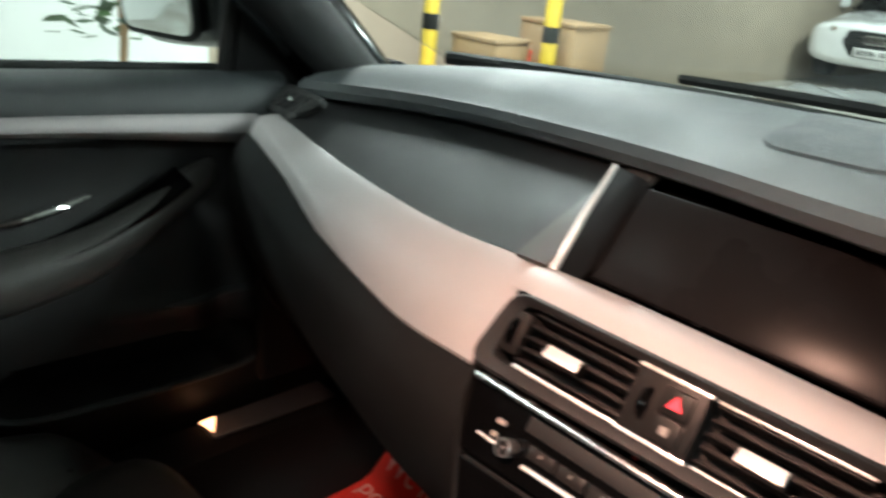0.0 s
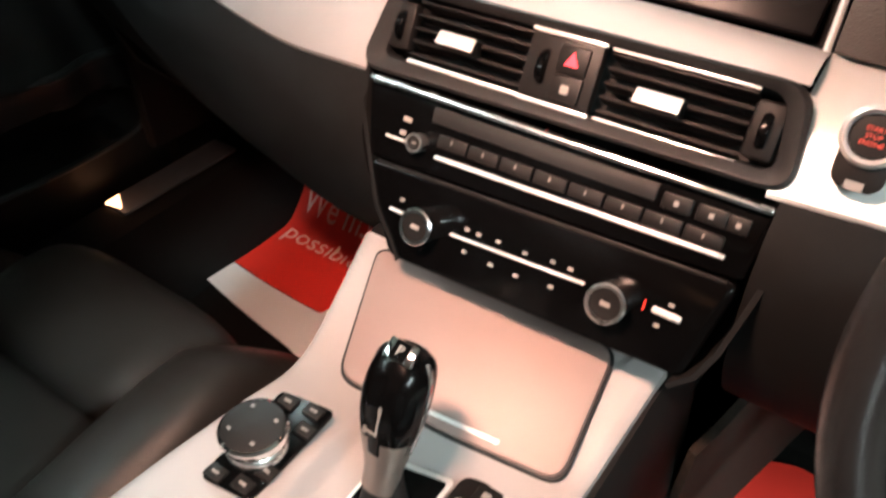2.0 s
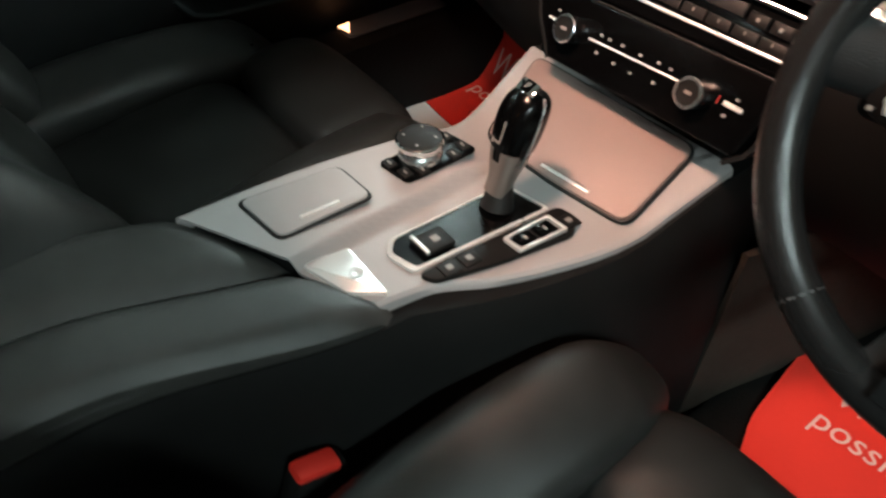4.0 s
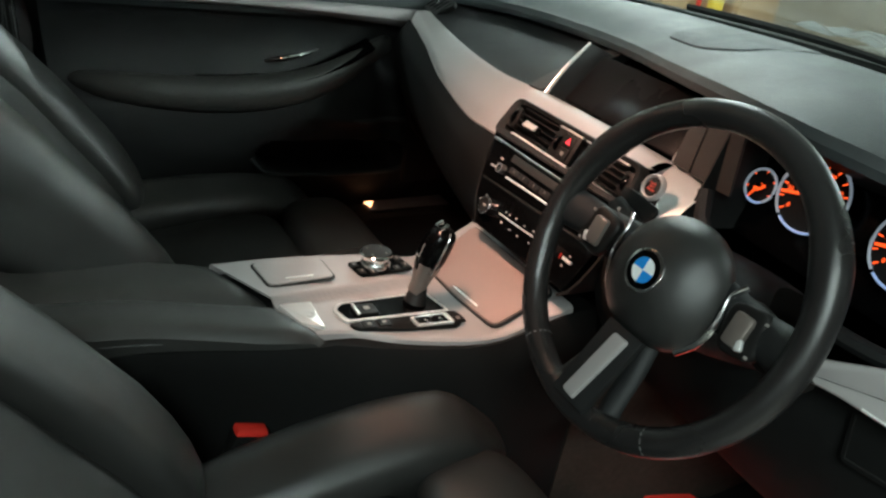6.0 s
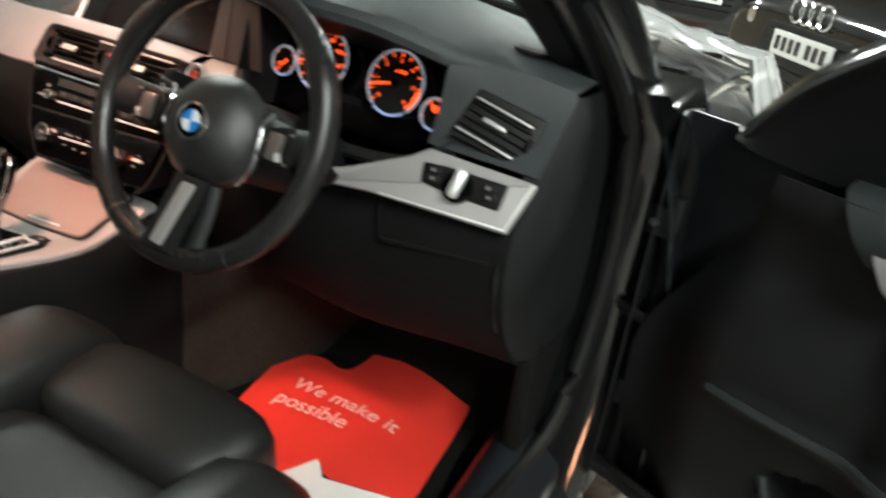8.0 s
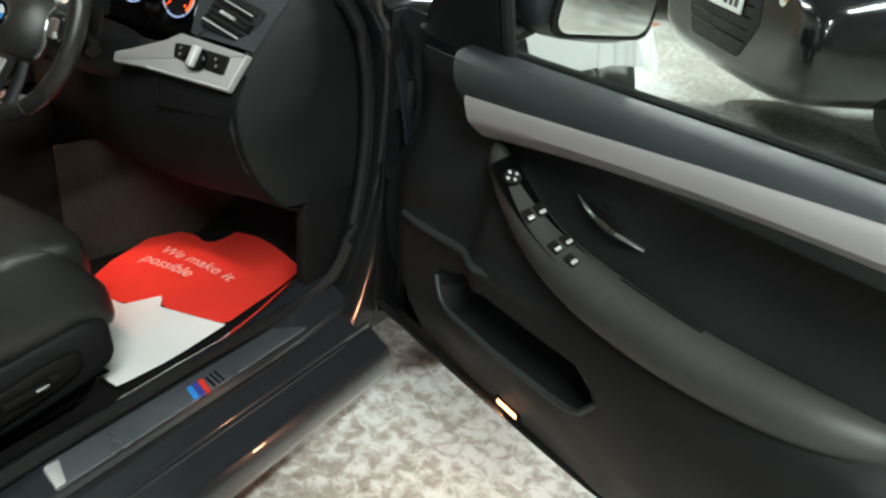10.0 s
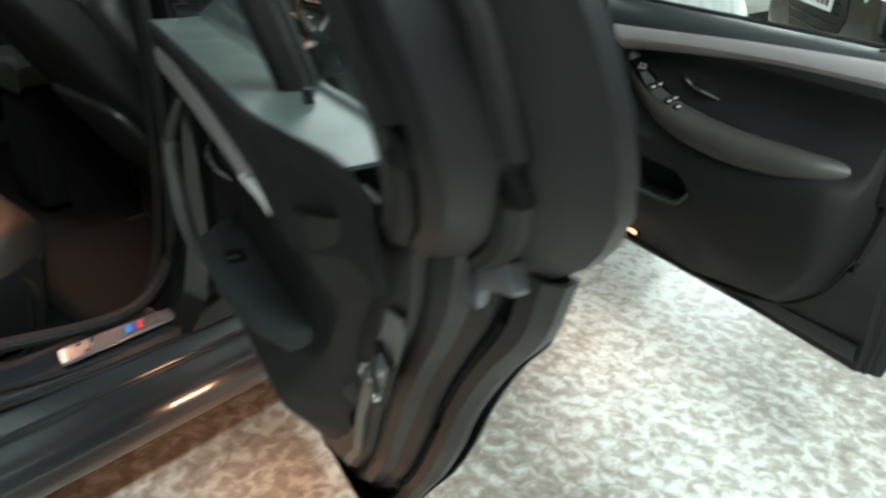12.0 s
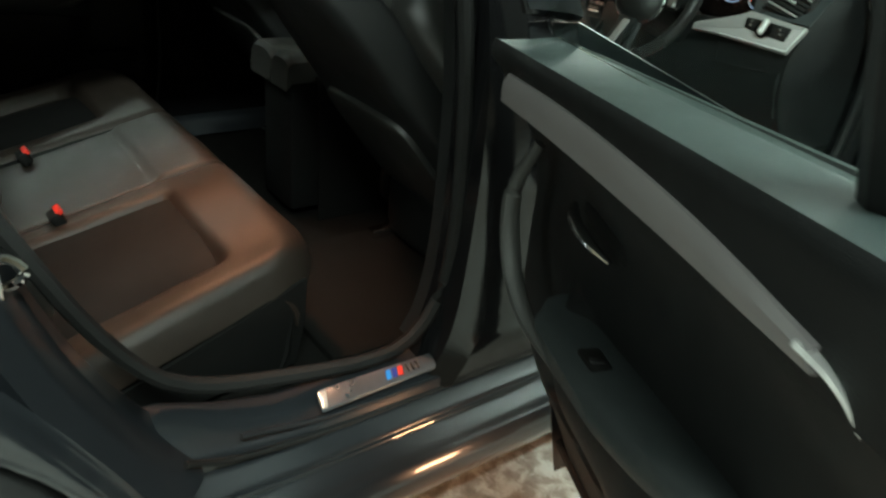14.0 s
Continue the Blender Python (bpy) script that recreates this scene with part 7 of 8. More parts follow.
        rows.append([(u, wr, zr), (u, (wr - 0.083 + e_) / 2, t_ - 0.052), (u, -0.084 + e_, t_ - 0.024), (u, -0.083 + e_ * 0.8, t_ - 0.012), (u, -0.078 + e_ * 0.6, t_ - 0.004), (u, 0.006, t_ + 0.003)])
    # one padded ledge: shaded roll painted dark, lit top lighter and teal
    part("belt_roll", tf(sheet([[tuple(q) for q in spline(r[:5], 14)] for r in rows], thick=0.004), M), DASHB, door, "padded roll under the ledge, darkened for shade", angle=60)
    part("belt_top", tf(sheet([[r[4], ((r[4][0] + r[5][0]) / 2, (r[4][1] + r[5][1]) / 2, r[4][2] + 0.003), r[5]] for r in rows], thick=0.003), M), LEDGE, door, "flat window ledge with teal light in its colour", angle=60)
    rows_ = []
    for u in np.linspace(0.20, 0.585, 20):
        k = (u - 0.20) / 0.385
        we = -0.128 + 0.030 * smooth01(0.45, 1.0, k) + 0.030 * smooth01(0.12, 0.0, k)
        we = -0.050 + (we + 0.050) * math.sqrt(max(0.0, 1 - max(0.0, (k - 0.70) / 0.30) ** 2))
        sink = 0.012 * smooth01(0.9, 1.0, k)
        dz = 0.09 * (u - 0.2) - 0.035
        rows_.append([(q[0], q[1] + sink, q[2]) for q in spline([(u, -0.045, 0.764 + dz), (u, (we - 0.045) / 2, 0.760 + dz), (u, we + 0.008, 0.757 + dz), (u, we, 0.746 + dz), (u, we + 0.006, 0.718 + dz), (u, -0.035, 0.64)], 14)])
    # greenish light on the armrest top is put into this grey
    part("armrest", tf(sheet(rows_, thick=0.003), M), BELT, door, "padded black armrest", angle=60)
    rows = []
    for u in np.linspace(0.074, 0.632, 30):
        k = (u - 0.074) / 0.558
        zt = float(cr([0.07, 0.235, 0.37, 0.505, 0.632], [[0.955], [0.970], [0.977], [0.977], [0.966]], u)[0])
        hgt = float(cr([0.0, 0.5, 0.8, 1.0], [[0.047], [0.043], [0.034], [0.020]], k)[0])
        sl_ = lambda d: u + (0.011 - 0.9 * d) * (1 - k) ** 3
        rows.append([(sl_(0), -0.080, zt + 0.003), (sl_(0), -0.090, zt), (sl_(hgt * 0.25), -0.094, zt - hgt * 0.25), (sl_(hgt * 0.6), -0.093, zt - hgt * 0.6), (sl_(hgt), -0.090, zt - hgt + 0.002), (sl_(hgt), -0.076, zt - hgt)])
    tr = P("trim_strip", sheet(rows, thick=0.003), DOORALU, "matt silver aluminium trim strip")
    part("trim_tail", tf(tube(spline([(0.622, -0.089, 0.961), (0.642, -0.087, 0.957), (0.655, -0.084, 0.948), (0.665, -0.081, 0.934)], 14), [0.0075 - 0.00035 * k for k in range(14)], 8, flat=0.6), M), BRIGHT, tr)
    P("handle_bowl", pillow((0.11, 0.016, 0.030), e=0.6, m=Matrix.Translation((0.268, -0.047, 0.846)) @ Matrix.Rotation(radians(7), 4, "Y")), FRET)
    hp = [(0.225, -0.066, 0.858), (0.25, -0.076, 0.851), (0.285, -0.076, 0.843), (0.312, -0.064, 0.833)]
    P("inner_handle", tube(spline(hp, 12), [0.004 + 0.0045 * math.sin(math.pi * k / 11) for k in range(12)], 10, flat=0.7), CHROME, "chrome inner door handle")
    P("pull_bar", tube(spline([(0.175, -0.085, 0.905), (0.158, -0.115, 0.840), (0.180, -0.130, 0.765), (0.235, -0.134, 0.722), (0.300, -0.122, 0.702)], 28), [0.008 + 0.004 * math.sin(math.pi * k / 27) for k in range(28)], 10, flat=0.8), ARMLEATHER, "curved black pull bar")
    ws_ = P("window_switch", rbox((0.040, 0.026, 0.012), 0.004, (0.345, -0.094, 0.738)), BUTTON)
    part("switch_tip", tf(rbox((0.008, 0.014, 0.004), 0.001, m=Matrix.Translation((0.352, -0.096, 0.7455))), M), CHROME, ws_)
    LB = basis((0.730, -0.036, 0.806), (0.87, 0, -0.5), (0.5, 0, 0.87))
    lt = P("latch", plate(rounded([(-0.018, -0.055), (0.012, -0.050), (0.016, 0.050), (-0.014, 0.050)], 0.006), 0.006, LB, 0.002), RUBBER, "steel rear door latch")
    part("latch_plate", tf(plate(rounded([(-0.006, -0.004), (0.011, -0.002), (0.013, 0.044), (0.0, 0.050), (-0.008, 0.030)], 0.004), 0.003, LB @ Matrix.Translation((0, 0, 0.005)), 0.001), M), PLATEDARK, lt)
    part("latch_claw", tf(tube([tuple(LB @ Vector(q)) for q in spline([(-0.016, -0.008, 0.006), (-0.022, -0.016, 0.012), (-0.018, -0.026, 0.012), (0.0, -0.018, 0.008), (0.010, -0.012, 0.006)], 14)], 0.0022, 8), M), SATIN, lt)
    for a, b in ((0.004, 0.024), (0.002, -0.040)):
        part("bolt", tf(lathe([(0.006, 0), (0.005, 0.004), (0, 0.004)], LB @ Matrix.Translation((a, b, 0.006)), 12), M), SATIN, lt)
    P("drain_plug", lathe([(0.013, 0), (0.011, 0.004), (0, 0.004)], Matrix.Translation((0.499, 0.012, 0.434)) @ Matrix.Rotation(math.pi / 2, 4, "X"), 18), RUBBER)
    P("lock_pin", lathe([(0.010, -0.004), (0.010, 0.002), (0.0045, 0.004), (0.005, 0.018), (0, 0.020)], Matrix.Translation((0.660, -0.030, 1.026)), 14), BUTTON)
    # window frame: a stepped section between an inner and an outer line
    inn = spline([(0.812, 1.008), (0.850, 1.045), (0.872, 1.105), (0.835, 1.190), (0.70, 1.285), (0.45, 1.325), (0.20, 1.335), (0.055, 1.320), (0.040, 1.20), (0.038, 1.02)], 60)
    out = spline([(0.915, 0.996), (0.968, 1.036), (1.002, 1.085), (1.004, 1.155), (0.955, 1.235), (0.80, 1.330), (0.56, 1.380), (0.25, 1.395), (0.03, 1.390), (-0.008, 1.25), (-0.004, 1.00)], 60)
    rows = []
    for a, b in zip(inn, out):
        row = []
        for t, d in ((0.0, -0.010), (0.06, -0.040), (0.22, -0.046), (0.30, -0.026), (0.40, -0.022), (0.48, -0.040), (0.60, -0.034), (0.68, -0.004), (0.80, 0.000), (0.90, 0.012), (1.0, 0.022), (0.98, 0.034), (0.4, 0.034), (0.05, 0.010)):
            q = a + (b - a) * t
            row.append((q[0], d - 0.20 * max(q[1] - 1.0, 0), q[1]))
        rows.append(row)
    P("window_frame", sheet(rows, close_v=True, cap=True), SHADEPAINT, "broad dark window frame with stepped seals")
    P("frame_seal", tube([((a + (b - a) * 0.30)[0], -0.036 - 0.20 * max(a[1] - 1.0, 0), (a + (b - a) * 0.30)[1]) for a, b in zip(inn, out)], 0.010, 8), RUBBER)
    P("frame_seal", tube([((a + (b - a) * 0.72)[0], -0.004 - 0.20 * max(a[1] - 1.0, 0), (a + (b - a) * 0.72)[1]) for a, b in zip(inn, out)], 0.009, 8), RUBBER)
    P("quarter_post", tube(spline([(0.590, -0.012, 1.00), (0.612, -0.045, 1.14), (0.640, -0.075, 1.28)], 10), 0.021, 8), RUBBER)
    rows = [[(a[0], 0.0 - 0.012 - 0.20 * max(1.0 + (a[1] - 1.0) * k - 1.0, 0), 0.99 + 0.05 * a[0] + (a[1] - 0.99 - 0.05 * a[0]) * k) for k in np.linspace(0, 1, 8)] for a in inn[8:52]]
    g_ = P("window_pane", sheet(rows, thick=0.004), GLASS)
    g_.visible_shadow = False
    P("window_strip", tube([(0.04, 0.004, 0.980), (0.4, 0.0, 1.008), (0.80, -0.004, 1.042)], 0.007, 8), RUBBER)
    # outside handle: a thick bowed grip with a bright lower edge
    # black pad paints the shade of the hollow behind the grip
    hd = P("handle_cup", pillow((0.150, 0.012, 0.062), e=0.6, m=Matrix.Translation((0.615, 0.0485, 0.872))), PIANO, "black pad for the shade behind the outside handle")
    gp = spline([(0.500, 0.048, 0.876), (0.520, 0.074, 0.877), (0.565, 0.096, 0.878), (0.620, 0.104, 0.879), (0.670, 0.098, 0.880), (0.705, 0.074, 0.881), (0.722, 0.048, 0.882)], 30)
    rows = []
    for k, c in enumerate(gp):
        r = 0.0220 + 0.005 * math.sin(math.pi * k / 29)
        rows.append([(c[0], c[1] + 0.013 * math.copysign(abs(math.sin(t)) ** 0.8, math.sin(t)), c[2] + r * math.copysign(abs(math.cos(t)) ** 0.8, math.cos(t))) for t in np.linspace(0, 2 * math.pi, 18, endpoint=False)])
    part("handle_grip", tf(sheet(rows, close_v=True, cap=True), M), PAINT, hd, "dark grey bowed outside door handle", angle=70)
    part("grip_edge", tf(tube([(c[0], c[1] + 0.008, c[2] - 0.016) for c in gp[3:-3]], 0.0045, 8), M), CHROME, hd, "chrome lower edge of the grip")
    # no lamp: this glow paints the tube light reflected on the grip
    if angle:
        part("grip_glint", tf(pillow((0.080, 0.032, 0.018), e=0.8, m=Matrix.Translation((0.592, 0.096, 0.898))), M), GRIPGLINT, hd, "white glow painting the light reflected on the grip")
    return door


rear_door(1, 66.3, "rear_door_open", "open dark grey rear door with black trim and silver strip", hx=0.919, hy=-0.151)
rear_door(-1, 0, "rear_door_shut", "closed rear door with black trim panel", hx=0.785, hy=-0.13)

# ---- paper mats and floor mats ----
def paper(name, red, white, m, label, waves, text_at, size):
    t = thing(name, m.translation, label, "paper mat", "paper floor mats")

    def bend(bm):
        bmesh.ops.triangulate(bm, faces=[f for f in bm.faces if len(f.verts) > 4])
        for _ in range(4):
            long = [e for e in bm.edges if e.calc_length() > 0.05]
            if not long:
                break
            bmesh.ops.subdivide_edges(bm, edges=long, cuts=1)
            bmesh.ops.triangulate(bm, faces=[f for f in bm.faces if len(f.verts) > 3])
        for v in bm.verts:
            v.co.z += waves(v.co.x, v.co.y)
        bmesh.ops.transform(bm, matrix=m, verts=bm.verts)
        return bm

    part("printed_area", bend(plate(red, 0.0008, Matrix(), 0)), REDPAPER, t, "bright red printed part", angle=60)
    part("plain_area", bend(plate(white, 0.0008, Matrix(), 0)), WHITEPAPER, t, "plain white strip", angle=60)
    for k, w in enumerate(("We make it", "possible")):
        o = letters("print", w, size, Matrix(), PALETEXT, None, 0.0002, "LEFT")
        tm = Matrix.Translation((text_at[0], text_at[1] - k * size * 1.05, 0.0))
        for v in o.data.vertices:
            p = tm @ v.co
            v.co = m @ Vector((p.x, p.y, waves(p.x, p.y) + 0.0022 + p.z))
        o.parent = t
        o.matrix_parent_inverse = world_of(t).inverted()
    return t


mw = lambda x, y: 0.006 * math.sin(x * 16 + 1.0) + 0.004 * math.sin(y * 19 + x * 6) + 0.05 * smooth01(1.10, 1.30, y)
PM = Matrix.Translation((0, 0, 0.330))
red = rounded([(0.222, 0.875), (0.200, 1.02), (0.215, 1.075), (0.262, 1.095), (0.300, 1.078), (0.325, 1.085), (0.335, 1.145), (0.352, 1.205), (0.40, 1.232), (0.49, 1.245), (0.545, 1.205), (0.570, 1.13), (0.612, 0.86), (0.47, 0.815), (0.44, 0.845), (0.405, 0.775), (0.27, 0.77)], 0.020, 4)
white = rounded([(0.272, 0.768), (0.405, 0.773), (0.44, 0.843), (0.47, 0.813), (0.612, 0.858), (0.612, 0.60), (0.25, 0.60)], 0.004, 3)
paper("paper_mat", red, white, PM, "red and white printed paper mat in the driver's footwell", mw, (0.272, 0.985), 0.048)
pw = lambda x, y: 0.006 * math.sin(x * 14) + 0.005 * math.sin(y * 17) + 0.42 * max(0.0, (y - 1.068) / 0.28) ** 1.3
QM = Matrix.Translation((0.036, 0.022, 0.327))
red2 = rounded([(-0.685, 0.946), (-0.692, 1.06), (-0.672, 1.275), (-0.25, 1.275), (-0.25, 0.99), (-0.437, 0.970), (-0.448, 0.932), (-0.60, 0.940)], 0.005, 3)
white2 = rounded([(-0.685, 0.944), (-0.681, 0.891), (-0.437, 0.849), (-0.25, 0.80), (-0.25, 0.988), (-0.437, 0.968), (-0.448, 0.930), (-0.60, 0.938)], 0.005, 3)
paper("paper_mat", red2, white2, QM, "red and white printed paper mat in the passenger's footwell", pw, (-0.636, 1.108), 0.050)


def carpet_mat(pts_, z, label):
    o = part("floor_mat", plate(rounded(pts_, 0.03, 4), 0.014, Matrix.Translation((0, 0, z)), 0.004), CARPET)
    return tagged(o, label, "floor mat", "floor mats")


carpet_mat([(0.17, 0.62), (0.62, 0.62), (0.64, 1.10), (0.17, 1.14)], 0.299, "black carpet mat in the driver's footwell")
carpet_mat([(-0.17, 0.62), (-0.62, 0.62), (-0.64, 1.10), (-0.17, 1.14)], 0.299, "black carpet mat in the passenger's footwell")
carpet_mat([(0.16, 0.14), (0.60, 0.14), (0.60, -0.26), (0.16, -0.26)], 0.299, "black carpet mat in the rear footwell")

# pedals
ped = thing("accelerator_pedal", (0.57, 1.21, 0.31), "black hinged floor pedal", "pedal", "pedals")
part("pedal_plate", rbox((0.055, 0.20, 0.014), 0.005, m=Matrix.Translation((0.575, 1.27, 0.42)) @ Matrix.Rotation(radians(52), 4, "X")), RUBBER, ped)
part("pedal_hinge", rbox((0.06, 0.03, 0.03), 0.006, (0.575, 1.21, 0.335)), FRET, ped)
brk = thing("brake_pedal", (0.42, 1.26, 0.62), "black rubber-faced brake pedal", "pedal", "pedals")
part("pedal_plate", rbox((0.095, 0.055, 0.016), 0.006, m=Matrix.Translation((0.42, 1.20, 0.50)) @ Matrix.Rotation(radians(60), 4, "X")), RUBBER, brk)
part("pedal_arm", rbox((0.02, 0.03, 0.24), 0.005, m=Matrix.Translation((0.42, 1.25, 0.61)) @ Matrix.Rotation(radians(-22), 4, "X")), FRET, brk)
# interior mirror
im = thing("rear_view_mirror", (0.0, 0.72, 1.30), "black framed rear-view mirror under the roof", "mirror")
MM = basis((0.0, 0.66, 1.265), (1, 0.12, 0), (0, 0.1, 1))
part("mirror_case", pillow((0.25, 0.075, 0.04), e=0.45, m=MM @ Matrix.Translation((0, 0, -0.015))), DASHB, im)
part("mirror_glass", plate(rounded([(-0.112, -0.026), (0.112, -0.026), (0.112, 0.028), (-0.112, 0.028)], 0.018), 0.003, MM @ Matrix.Translation((0, 0, 0.004))), MIRROR, im)
part("mirror_stem", tube([(0, 0.68, 1.27), (0, 0.72, 1.31), (0, 0.74, 1.335)], 0.012, 8), DASHB, im)


# ---- other cars in the garage ----
def other_car(m, paint, name, label, plate_y=0.42):
    c = thing(name, m.translation, label, "car", "parked cars")
    T = lambda bm: tf(bm, m)
    prof = [(2.205, 0.36, 0.70, 0.70), (2.19, 0.28, 0.74, 0.80), (2.08, 0.22, 0.79, 0.885), (1.6, 0.22, 0.86, 0.90), (0.95, 0.20, 0.95, 0.91), (0.0, 0.20, 0.96, 0.91), (-1.2, 0.20, 0.97, 0.91), (-1.9, 0.24, 0.98, 0.88), (-2.25, 0.45, 0.90, 0.80)]
    rows = []
    for k in np.linspace(0, len(prof) - 1, 36):
        y, lo, hi, hw = cr(range(len(prof)), prof, k)
        ring_ = []
        for t in np.linspace(0, 2 * math.pi, 28, endpoint=False):
            cx, sz = math.cos(t), math.sin(t)
            ring_.append((hw * math.copysign(abs(cx) ** 0.45, cx), y, (lo + hi) / 2 + (hi - lo) / 2 * math.copysign(abs(sz) ** 0.5, sz)))
        rows.append(ring_)
    part("body", T(sheet(rows, close_v=True, cap=True)), paint, c)
    cab = [(1.05, 0.93, 0.94, 0.70), (0.35, 0.93, 1.40, 0.62), (-0.2, 0.93, 1.46, 0.60), (-1.0, 0.93, 1.43, 0.60), (-1.75, 0.93, 0.98, 0.66)]
    rows = []
    for k in np.linspace(0, len(cab) - 1, 22):
        y, lo, hi, hw = cr(range(len(cab)), cab, k)
        rows.append([(s_ * (0.80 + (hw - 0.80) * j), y, lo + (hi - lo) * j) for s_, j in ((-1, 0), (-1, 0.5), (-1, 0.92), (-0.8, 1.0), (0, 1.03), (0.8, 1.0), (1, 0.92), (1, 0.5), (1, 0))])
    part("cabin_glass", T(sheet(rows)), SCREEN, c)
    part("roof", T(sheet([[(x, y, z + 0.012) for x, y, z in r[3:6]] for r in rows[7:18]], thick=0.01)), paint, c)
    for s_ in (1, -1):
        hl = part("headlamp", T(pillow((0.34, 0.16, 0.14), e=0.6, deform=lambda x, y, z, s_=s_: (x, y - 0.5 * abs(x) * (1 if x * s_ > 0 else 0.2), z + 0.15 * x * s_), m=Matrix.Translation((s_ * 0.62, 2.11, 0.68)))), FILMDARK, c)
        part("lamp_unit", T(lathe([(0.045, 0), (0.04, 0.02), (0, 0.025)], Matrix.Translation((s_ * 0.58, 2.185, 0.68)) @ Matrix.Rotation(-math.pi / 2, 4, "X"), 16)), CHROME, hl)
        for y in (1.40, -1.40):
            w_ = part("wheel", T(lathe([(0.18, -0.09), (0.31, -0.10), (0.325, -0.06), (0.325, 0.06), (0.31, 0.10), (0.24, 0.105)], Matrix.Translation((s_ * 0.80, y, 0.325)) @ Matrix.Rotation(s_ * math.pi / 2, 4, "Y"), 32)), TYRE, c)
            part("rim", T(lathe([(0.24, 0.10), (0.22, 0.09), (0.07, 0.06), (0, 0.07)], Matrix.Translation((s_ * 0.80, y, 0.325)) @ Matrix.Rotation(s_ * math.pi / 2, 4, "Y"), 24)), RIM, w_)
        part("door_mirror", T(pillow((0.20, 0.10, 0.13), e=0.6, m=Matrix.Translation((s_ * 0.98, 0.72, 1.0)))), paint, c)
    fm = basis((0, 2.192, 0.55), (-1, 0, 0), (0, 0, 1))
    gr = part("grille", T(plate(rounded([(-0.38, 0.14), (0.38, 0.14), (0.44, -0.02), (0.30, -0.20), (-0.30, -0.20), (-0.44, -0.02)], 0.04), 0.02, fm, 0.006)), RUBBER, c)
    for k in range(5):
        part("grille_bar", T(rbox((0.70, 0.010, 0.006), 0.002, m=fm @ Matrix.Translation((0, 0.10 - 0.055 * k, 0.021)))), PIANO, gr)
    for k in range(4):
        a = [(0.055 * math.cos(t) - 0.12 + 0.08 * k, 0.055 * math.sin(t), 0.032) for t in np.linspace(0, 2 * math.pi, 20, endpoint=False)]
        part("badge_ring", T(tube([tuple(fm @ Matrix.Translation((0, plate_y - 0.385, 0)) @ Vector(p)) for p in a], 0.006, 6, True)), CHROME, gr)
    pl = part("number_plate", T(rbox((0.52, 0.115, 0.01), 0.004, m=fm @ Matrix.Translation((0, plate_y - 0.55, 0.034)))), PLATE, c, "white number plate")
    for k in range(7):
        part("plate_bar", T(rbox((0.040, 0.066, 0.002), 0.0, m=fm @ Matrix.Translation((-0.205 + 0.062 * k + (0.03 if k > 3 else 0), plate_y - 0.55, 0.040)))), INK, pl)
    return c


FILMDARK = material("headlamp_glass", (0.35, 0.36, 0.37), 0.08, metal=0.6, grain=0.1)
other_car(Matrix.Translation((2.53, 5.41, 0.14)) @ Matrix.Rotation(radians(126), 4, "Z"), BLACKPAINT, "parked_car", "gloss black parked car with a white plate", 0.60)
other_car(Matrix.Translation((-0.34, 9.62, 0.14)) @ Matrix.Rotation(radians(176), 4, "Z"), BLACKPAINT, "parked_car", "tall black parked car with four-ring grille badge", 0.54)
other_car(Matrix.Translation((-3.45, 13.6, 0.1)) @ Matrix.Rotation(radians(184), 4, "Z"), WHITEPAINT, "parked_car", "white parked car at the end of the garage")

# clear film laid over the bonnet and hanging down the driver's side wing
rng = random.Random(7)
wob = [(rng.uniform(5, 30), rng.uniform(5, 30), rng.uniform(0, 6.28), rng.uniform(0.004, 0.012)) for _ in range(16)]
fl = thing("plastic_sheet", (0.0, 2.1, 0.9), "crumpled clear plastic film over the bonnet", "plastic film")
rows = []
for y in np.linspace(1.62, 2.72, 80):
    v = (y - 1.5) / 1.15
    row = []
    for u in np.linspace(-0.40, 1.20, 90):
        d = sum(a * abs(math.sin(fx * u + fy * y + ph)) for fx, fy, ph, a in wob) * 0.42
        c = min(abs(u), 1.0)
        zt = 0.985 + 0.01 * math.sin(3 * v) - 0.16 * v**1.8 - 0.045 * c**3 + 0.012 * bump(c, 0.62, 0.10)
        if u <= 1.0:
            row.append((0.80 * u * (1 - 0.06 * v), y - 0.10 * c**2.5 * (1 - v), zt + 0.012 + d))
        else:
            k = (u - 1.0) / 0.42
            row.append((0.80 * (1 - 0.06 * v) + 0.14 * math.sin(k * 1.5) + 0.6 * d + 0.012, y - 0.10 * (1 - v), zt + 0.012 + d * (1 - k) - 0.42 * k))
    rows.append(row)
part("film", sheet(rows), FILM, fl, angle=18)

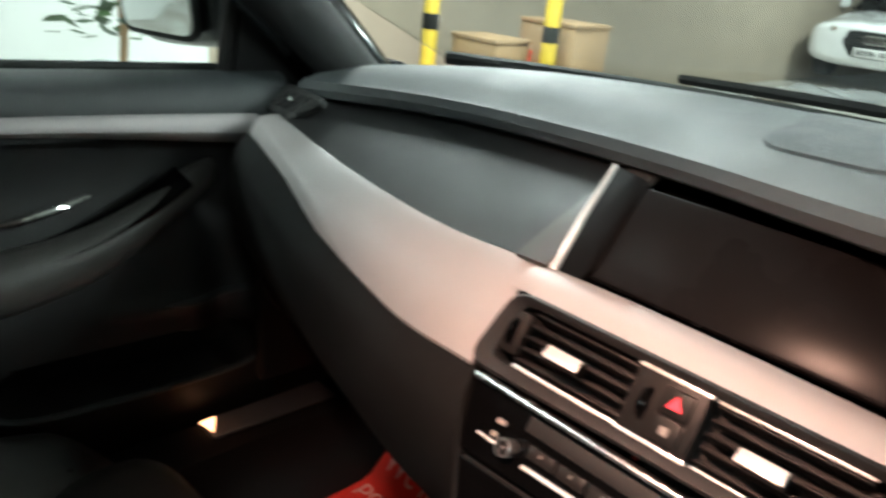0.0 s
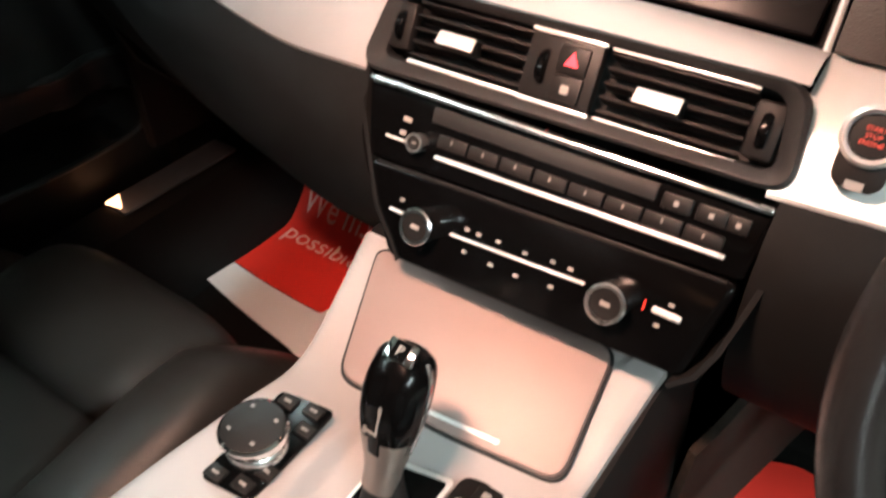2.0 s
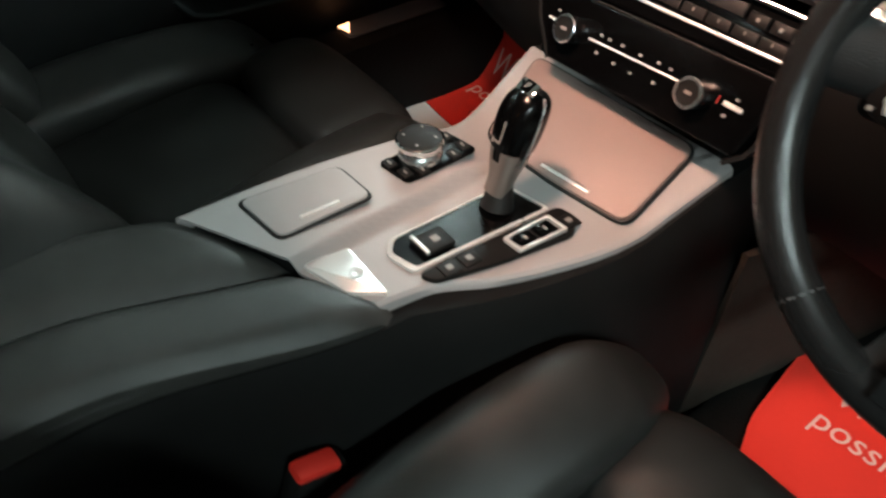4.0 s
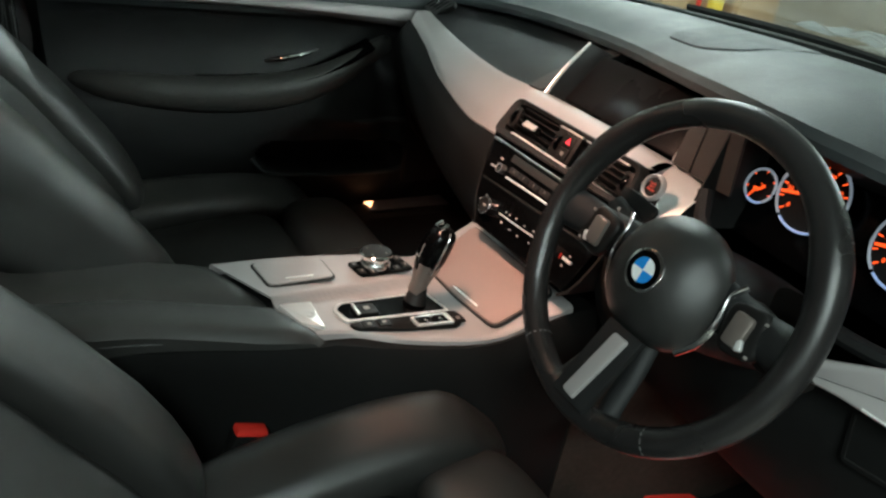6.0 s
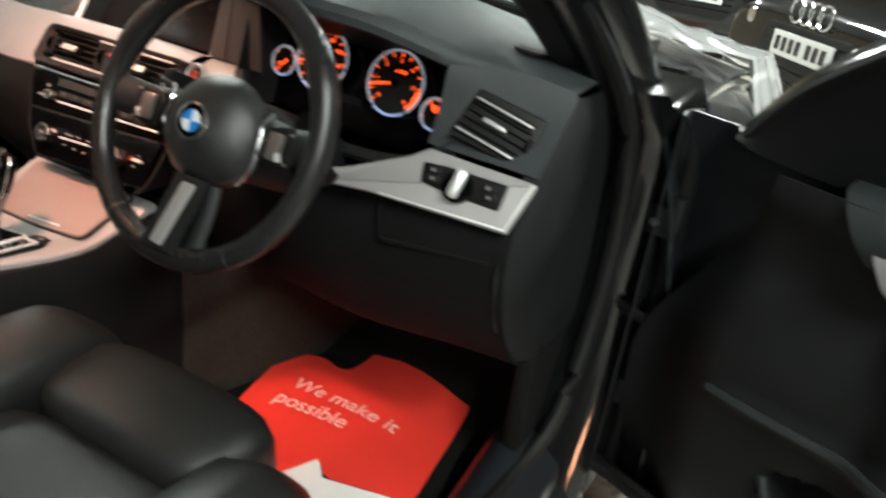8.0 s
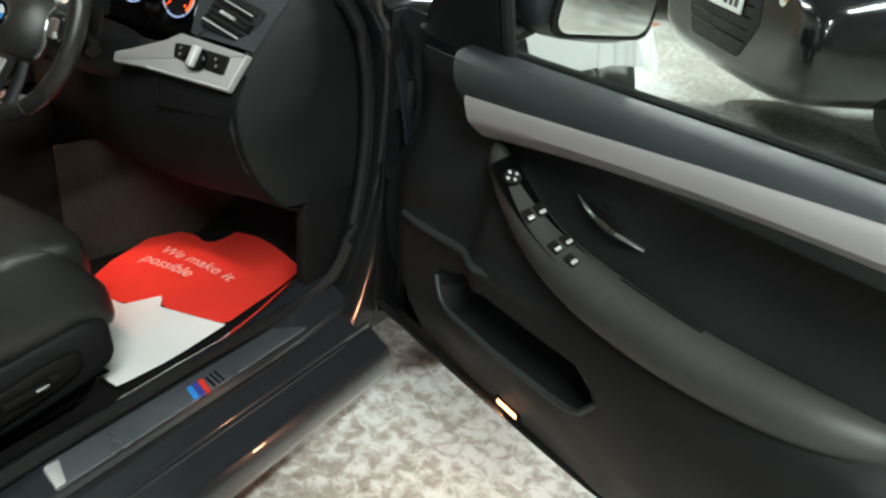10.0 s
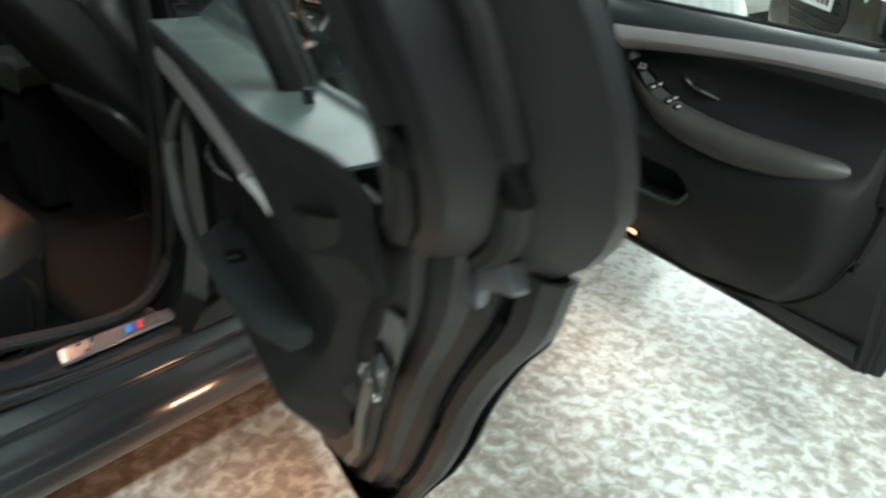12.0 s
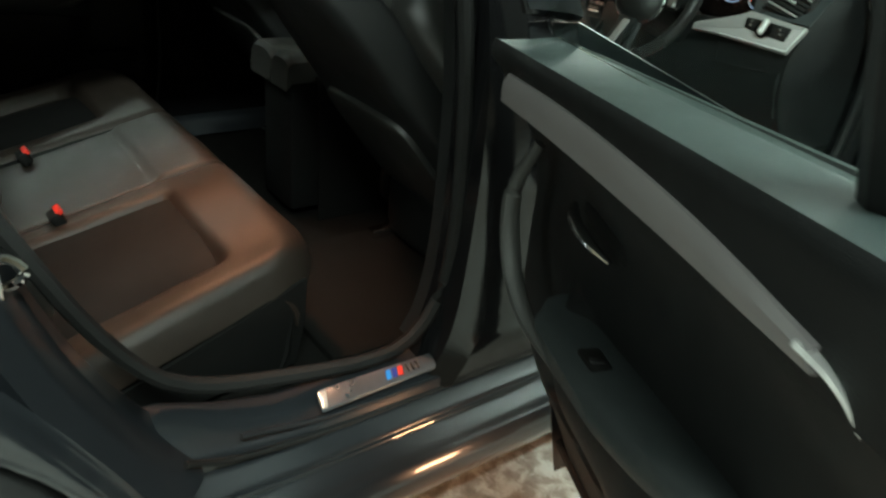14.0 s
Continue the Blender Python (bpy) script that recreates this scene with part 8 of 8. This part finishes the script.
# things along the far side of the garage
for px, py in ((-3.75, 4.0), (-3.1, 4.5)):
    po = thing("bollard", (px, py, 0.0), "yellow painted steel post with a black band", "bollard", "yellow posts")
    part("post", lathe([(0.0, 0.0), (0.055, 0.0), (0.055, 0.98), (0.045, 1.02), (0.0, 1.03)], Matrix.Translation((px, py, 0)), 20), YELLOW, po)
    part("band", lathe([(0.056, 0.70), (0.057, 0.705), (0.057, 0.80), (0.056, 0.805)], Matrix.Translation((px, py, 0)), 20), RUBBER, po)
    part("base_plate", rbox((0.18, 0.18, 0.012), 0.003, (px, py, 0.006)), YELLOW, po)
CARD = material("brown_cardboard", (0.34, 0.22, 0.12), 0.8, grain=0.15, scale=20)
for bx_, by_, bs, mt, lb in ((-3.45, 4.3, 0.42, CARD, "brown cardboard box on the floor"), (-3.6, 4.75, 0.36, REDPLASTIC, "red plastic crate against the wall"), (-3.3, 4.9, 0.5, CARD, "stacked brown cardboard box")):
    bo = thing("storage_box", (bx_, by_, 0.0), lb, "box", "boxes by the wall")
    part("carton", rbox((bs, bs * 0.8, bs * 1.6), 0.012, (bx_, by_, bs * 0.8)), mt, bo)
    part("lid", rbox((bs * 1.03, bs * 0.83, 0.03), 0.006, (bx_, by_, bs * 1.6 + 0.012)), mt, bo)
pt = thing("potted_plant", (-3.0, 1.62, 0.0), "green leafy plant in a tall white pot", "plant")
part("pot", lathe([(0.0, 0.0), (0.13, 0.0), (0.17, 0.60), (0.18, 0.62), (0.155, 0.62), (0.15, 0.56), (0.0, 0.56)], Matrix.Translation((-3.0, 1.62, 0)), 24), WHITE, pt)
LEAF = material("green_leaf", (0.045, 0.085, 0.03), 0.45, grain=0.25, scale=8)
bm = bmesh.new()
for k in range(150):
    a, r, h = rng.uniform(0, 6.28), rng.uniform(0.02, 0.24), rng.uniform(0.72, 1.25)
    c = Vector((-3.0 + r * math.cos(a), 1.62 + r * math.sin(a), h))
    d = Vector((math.cos(a), math.sin(a), rng.uniform(-0.3, 0.7))).normalized() * rng.uniform(0.06, 0.12)
    n_ = d.cross(Vector((rng.uniform(-0.3, 0.3), rng.uniform(-0.3, 0.3), 1))).normalized() * d.length * 0.28
    vs = [bm.verts.new(q) for q in (c, c + d * 0.5 + n_, c + d, c + d * 0.5 - n_)]
    bm.faces.new(vs)
part("foliage", bm, LEAF, pt)
part("stem", tube(spline([(-3.0, 1.62, 0.55), (-2.98, 1.63, 0.8), (-3.01, 1.61, 1.1)], 8), 0.018, 8), CARD, pt)
fmk = part("floor_marking", rbox((0.42, 0.5, 0.004), 0.0, (-0.66, 7.15, 0.003)), FADEDRED)
tagged(fmk, "worn orange-red painted mark on the concrete", "floor marking", kind="structure")
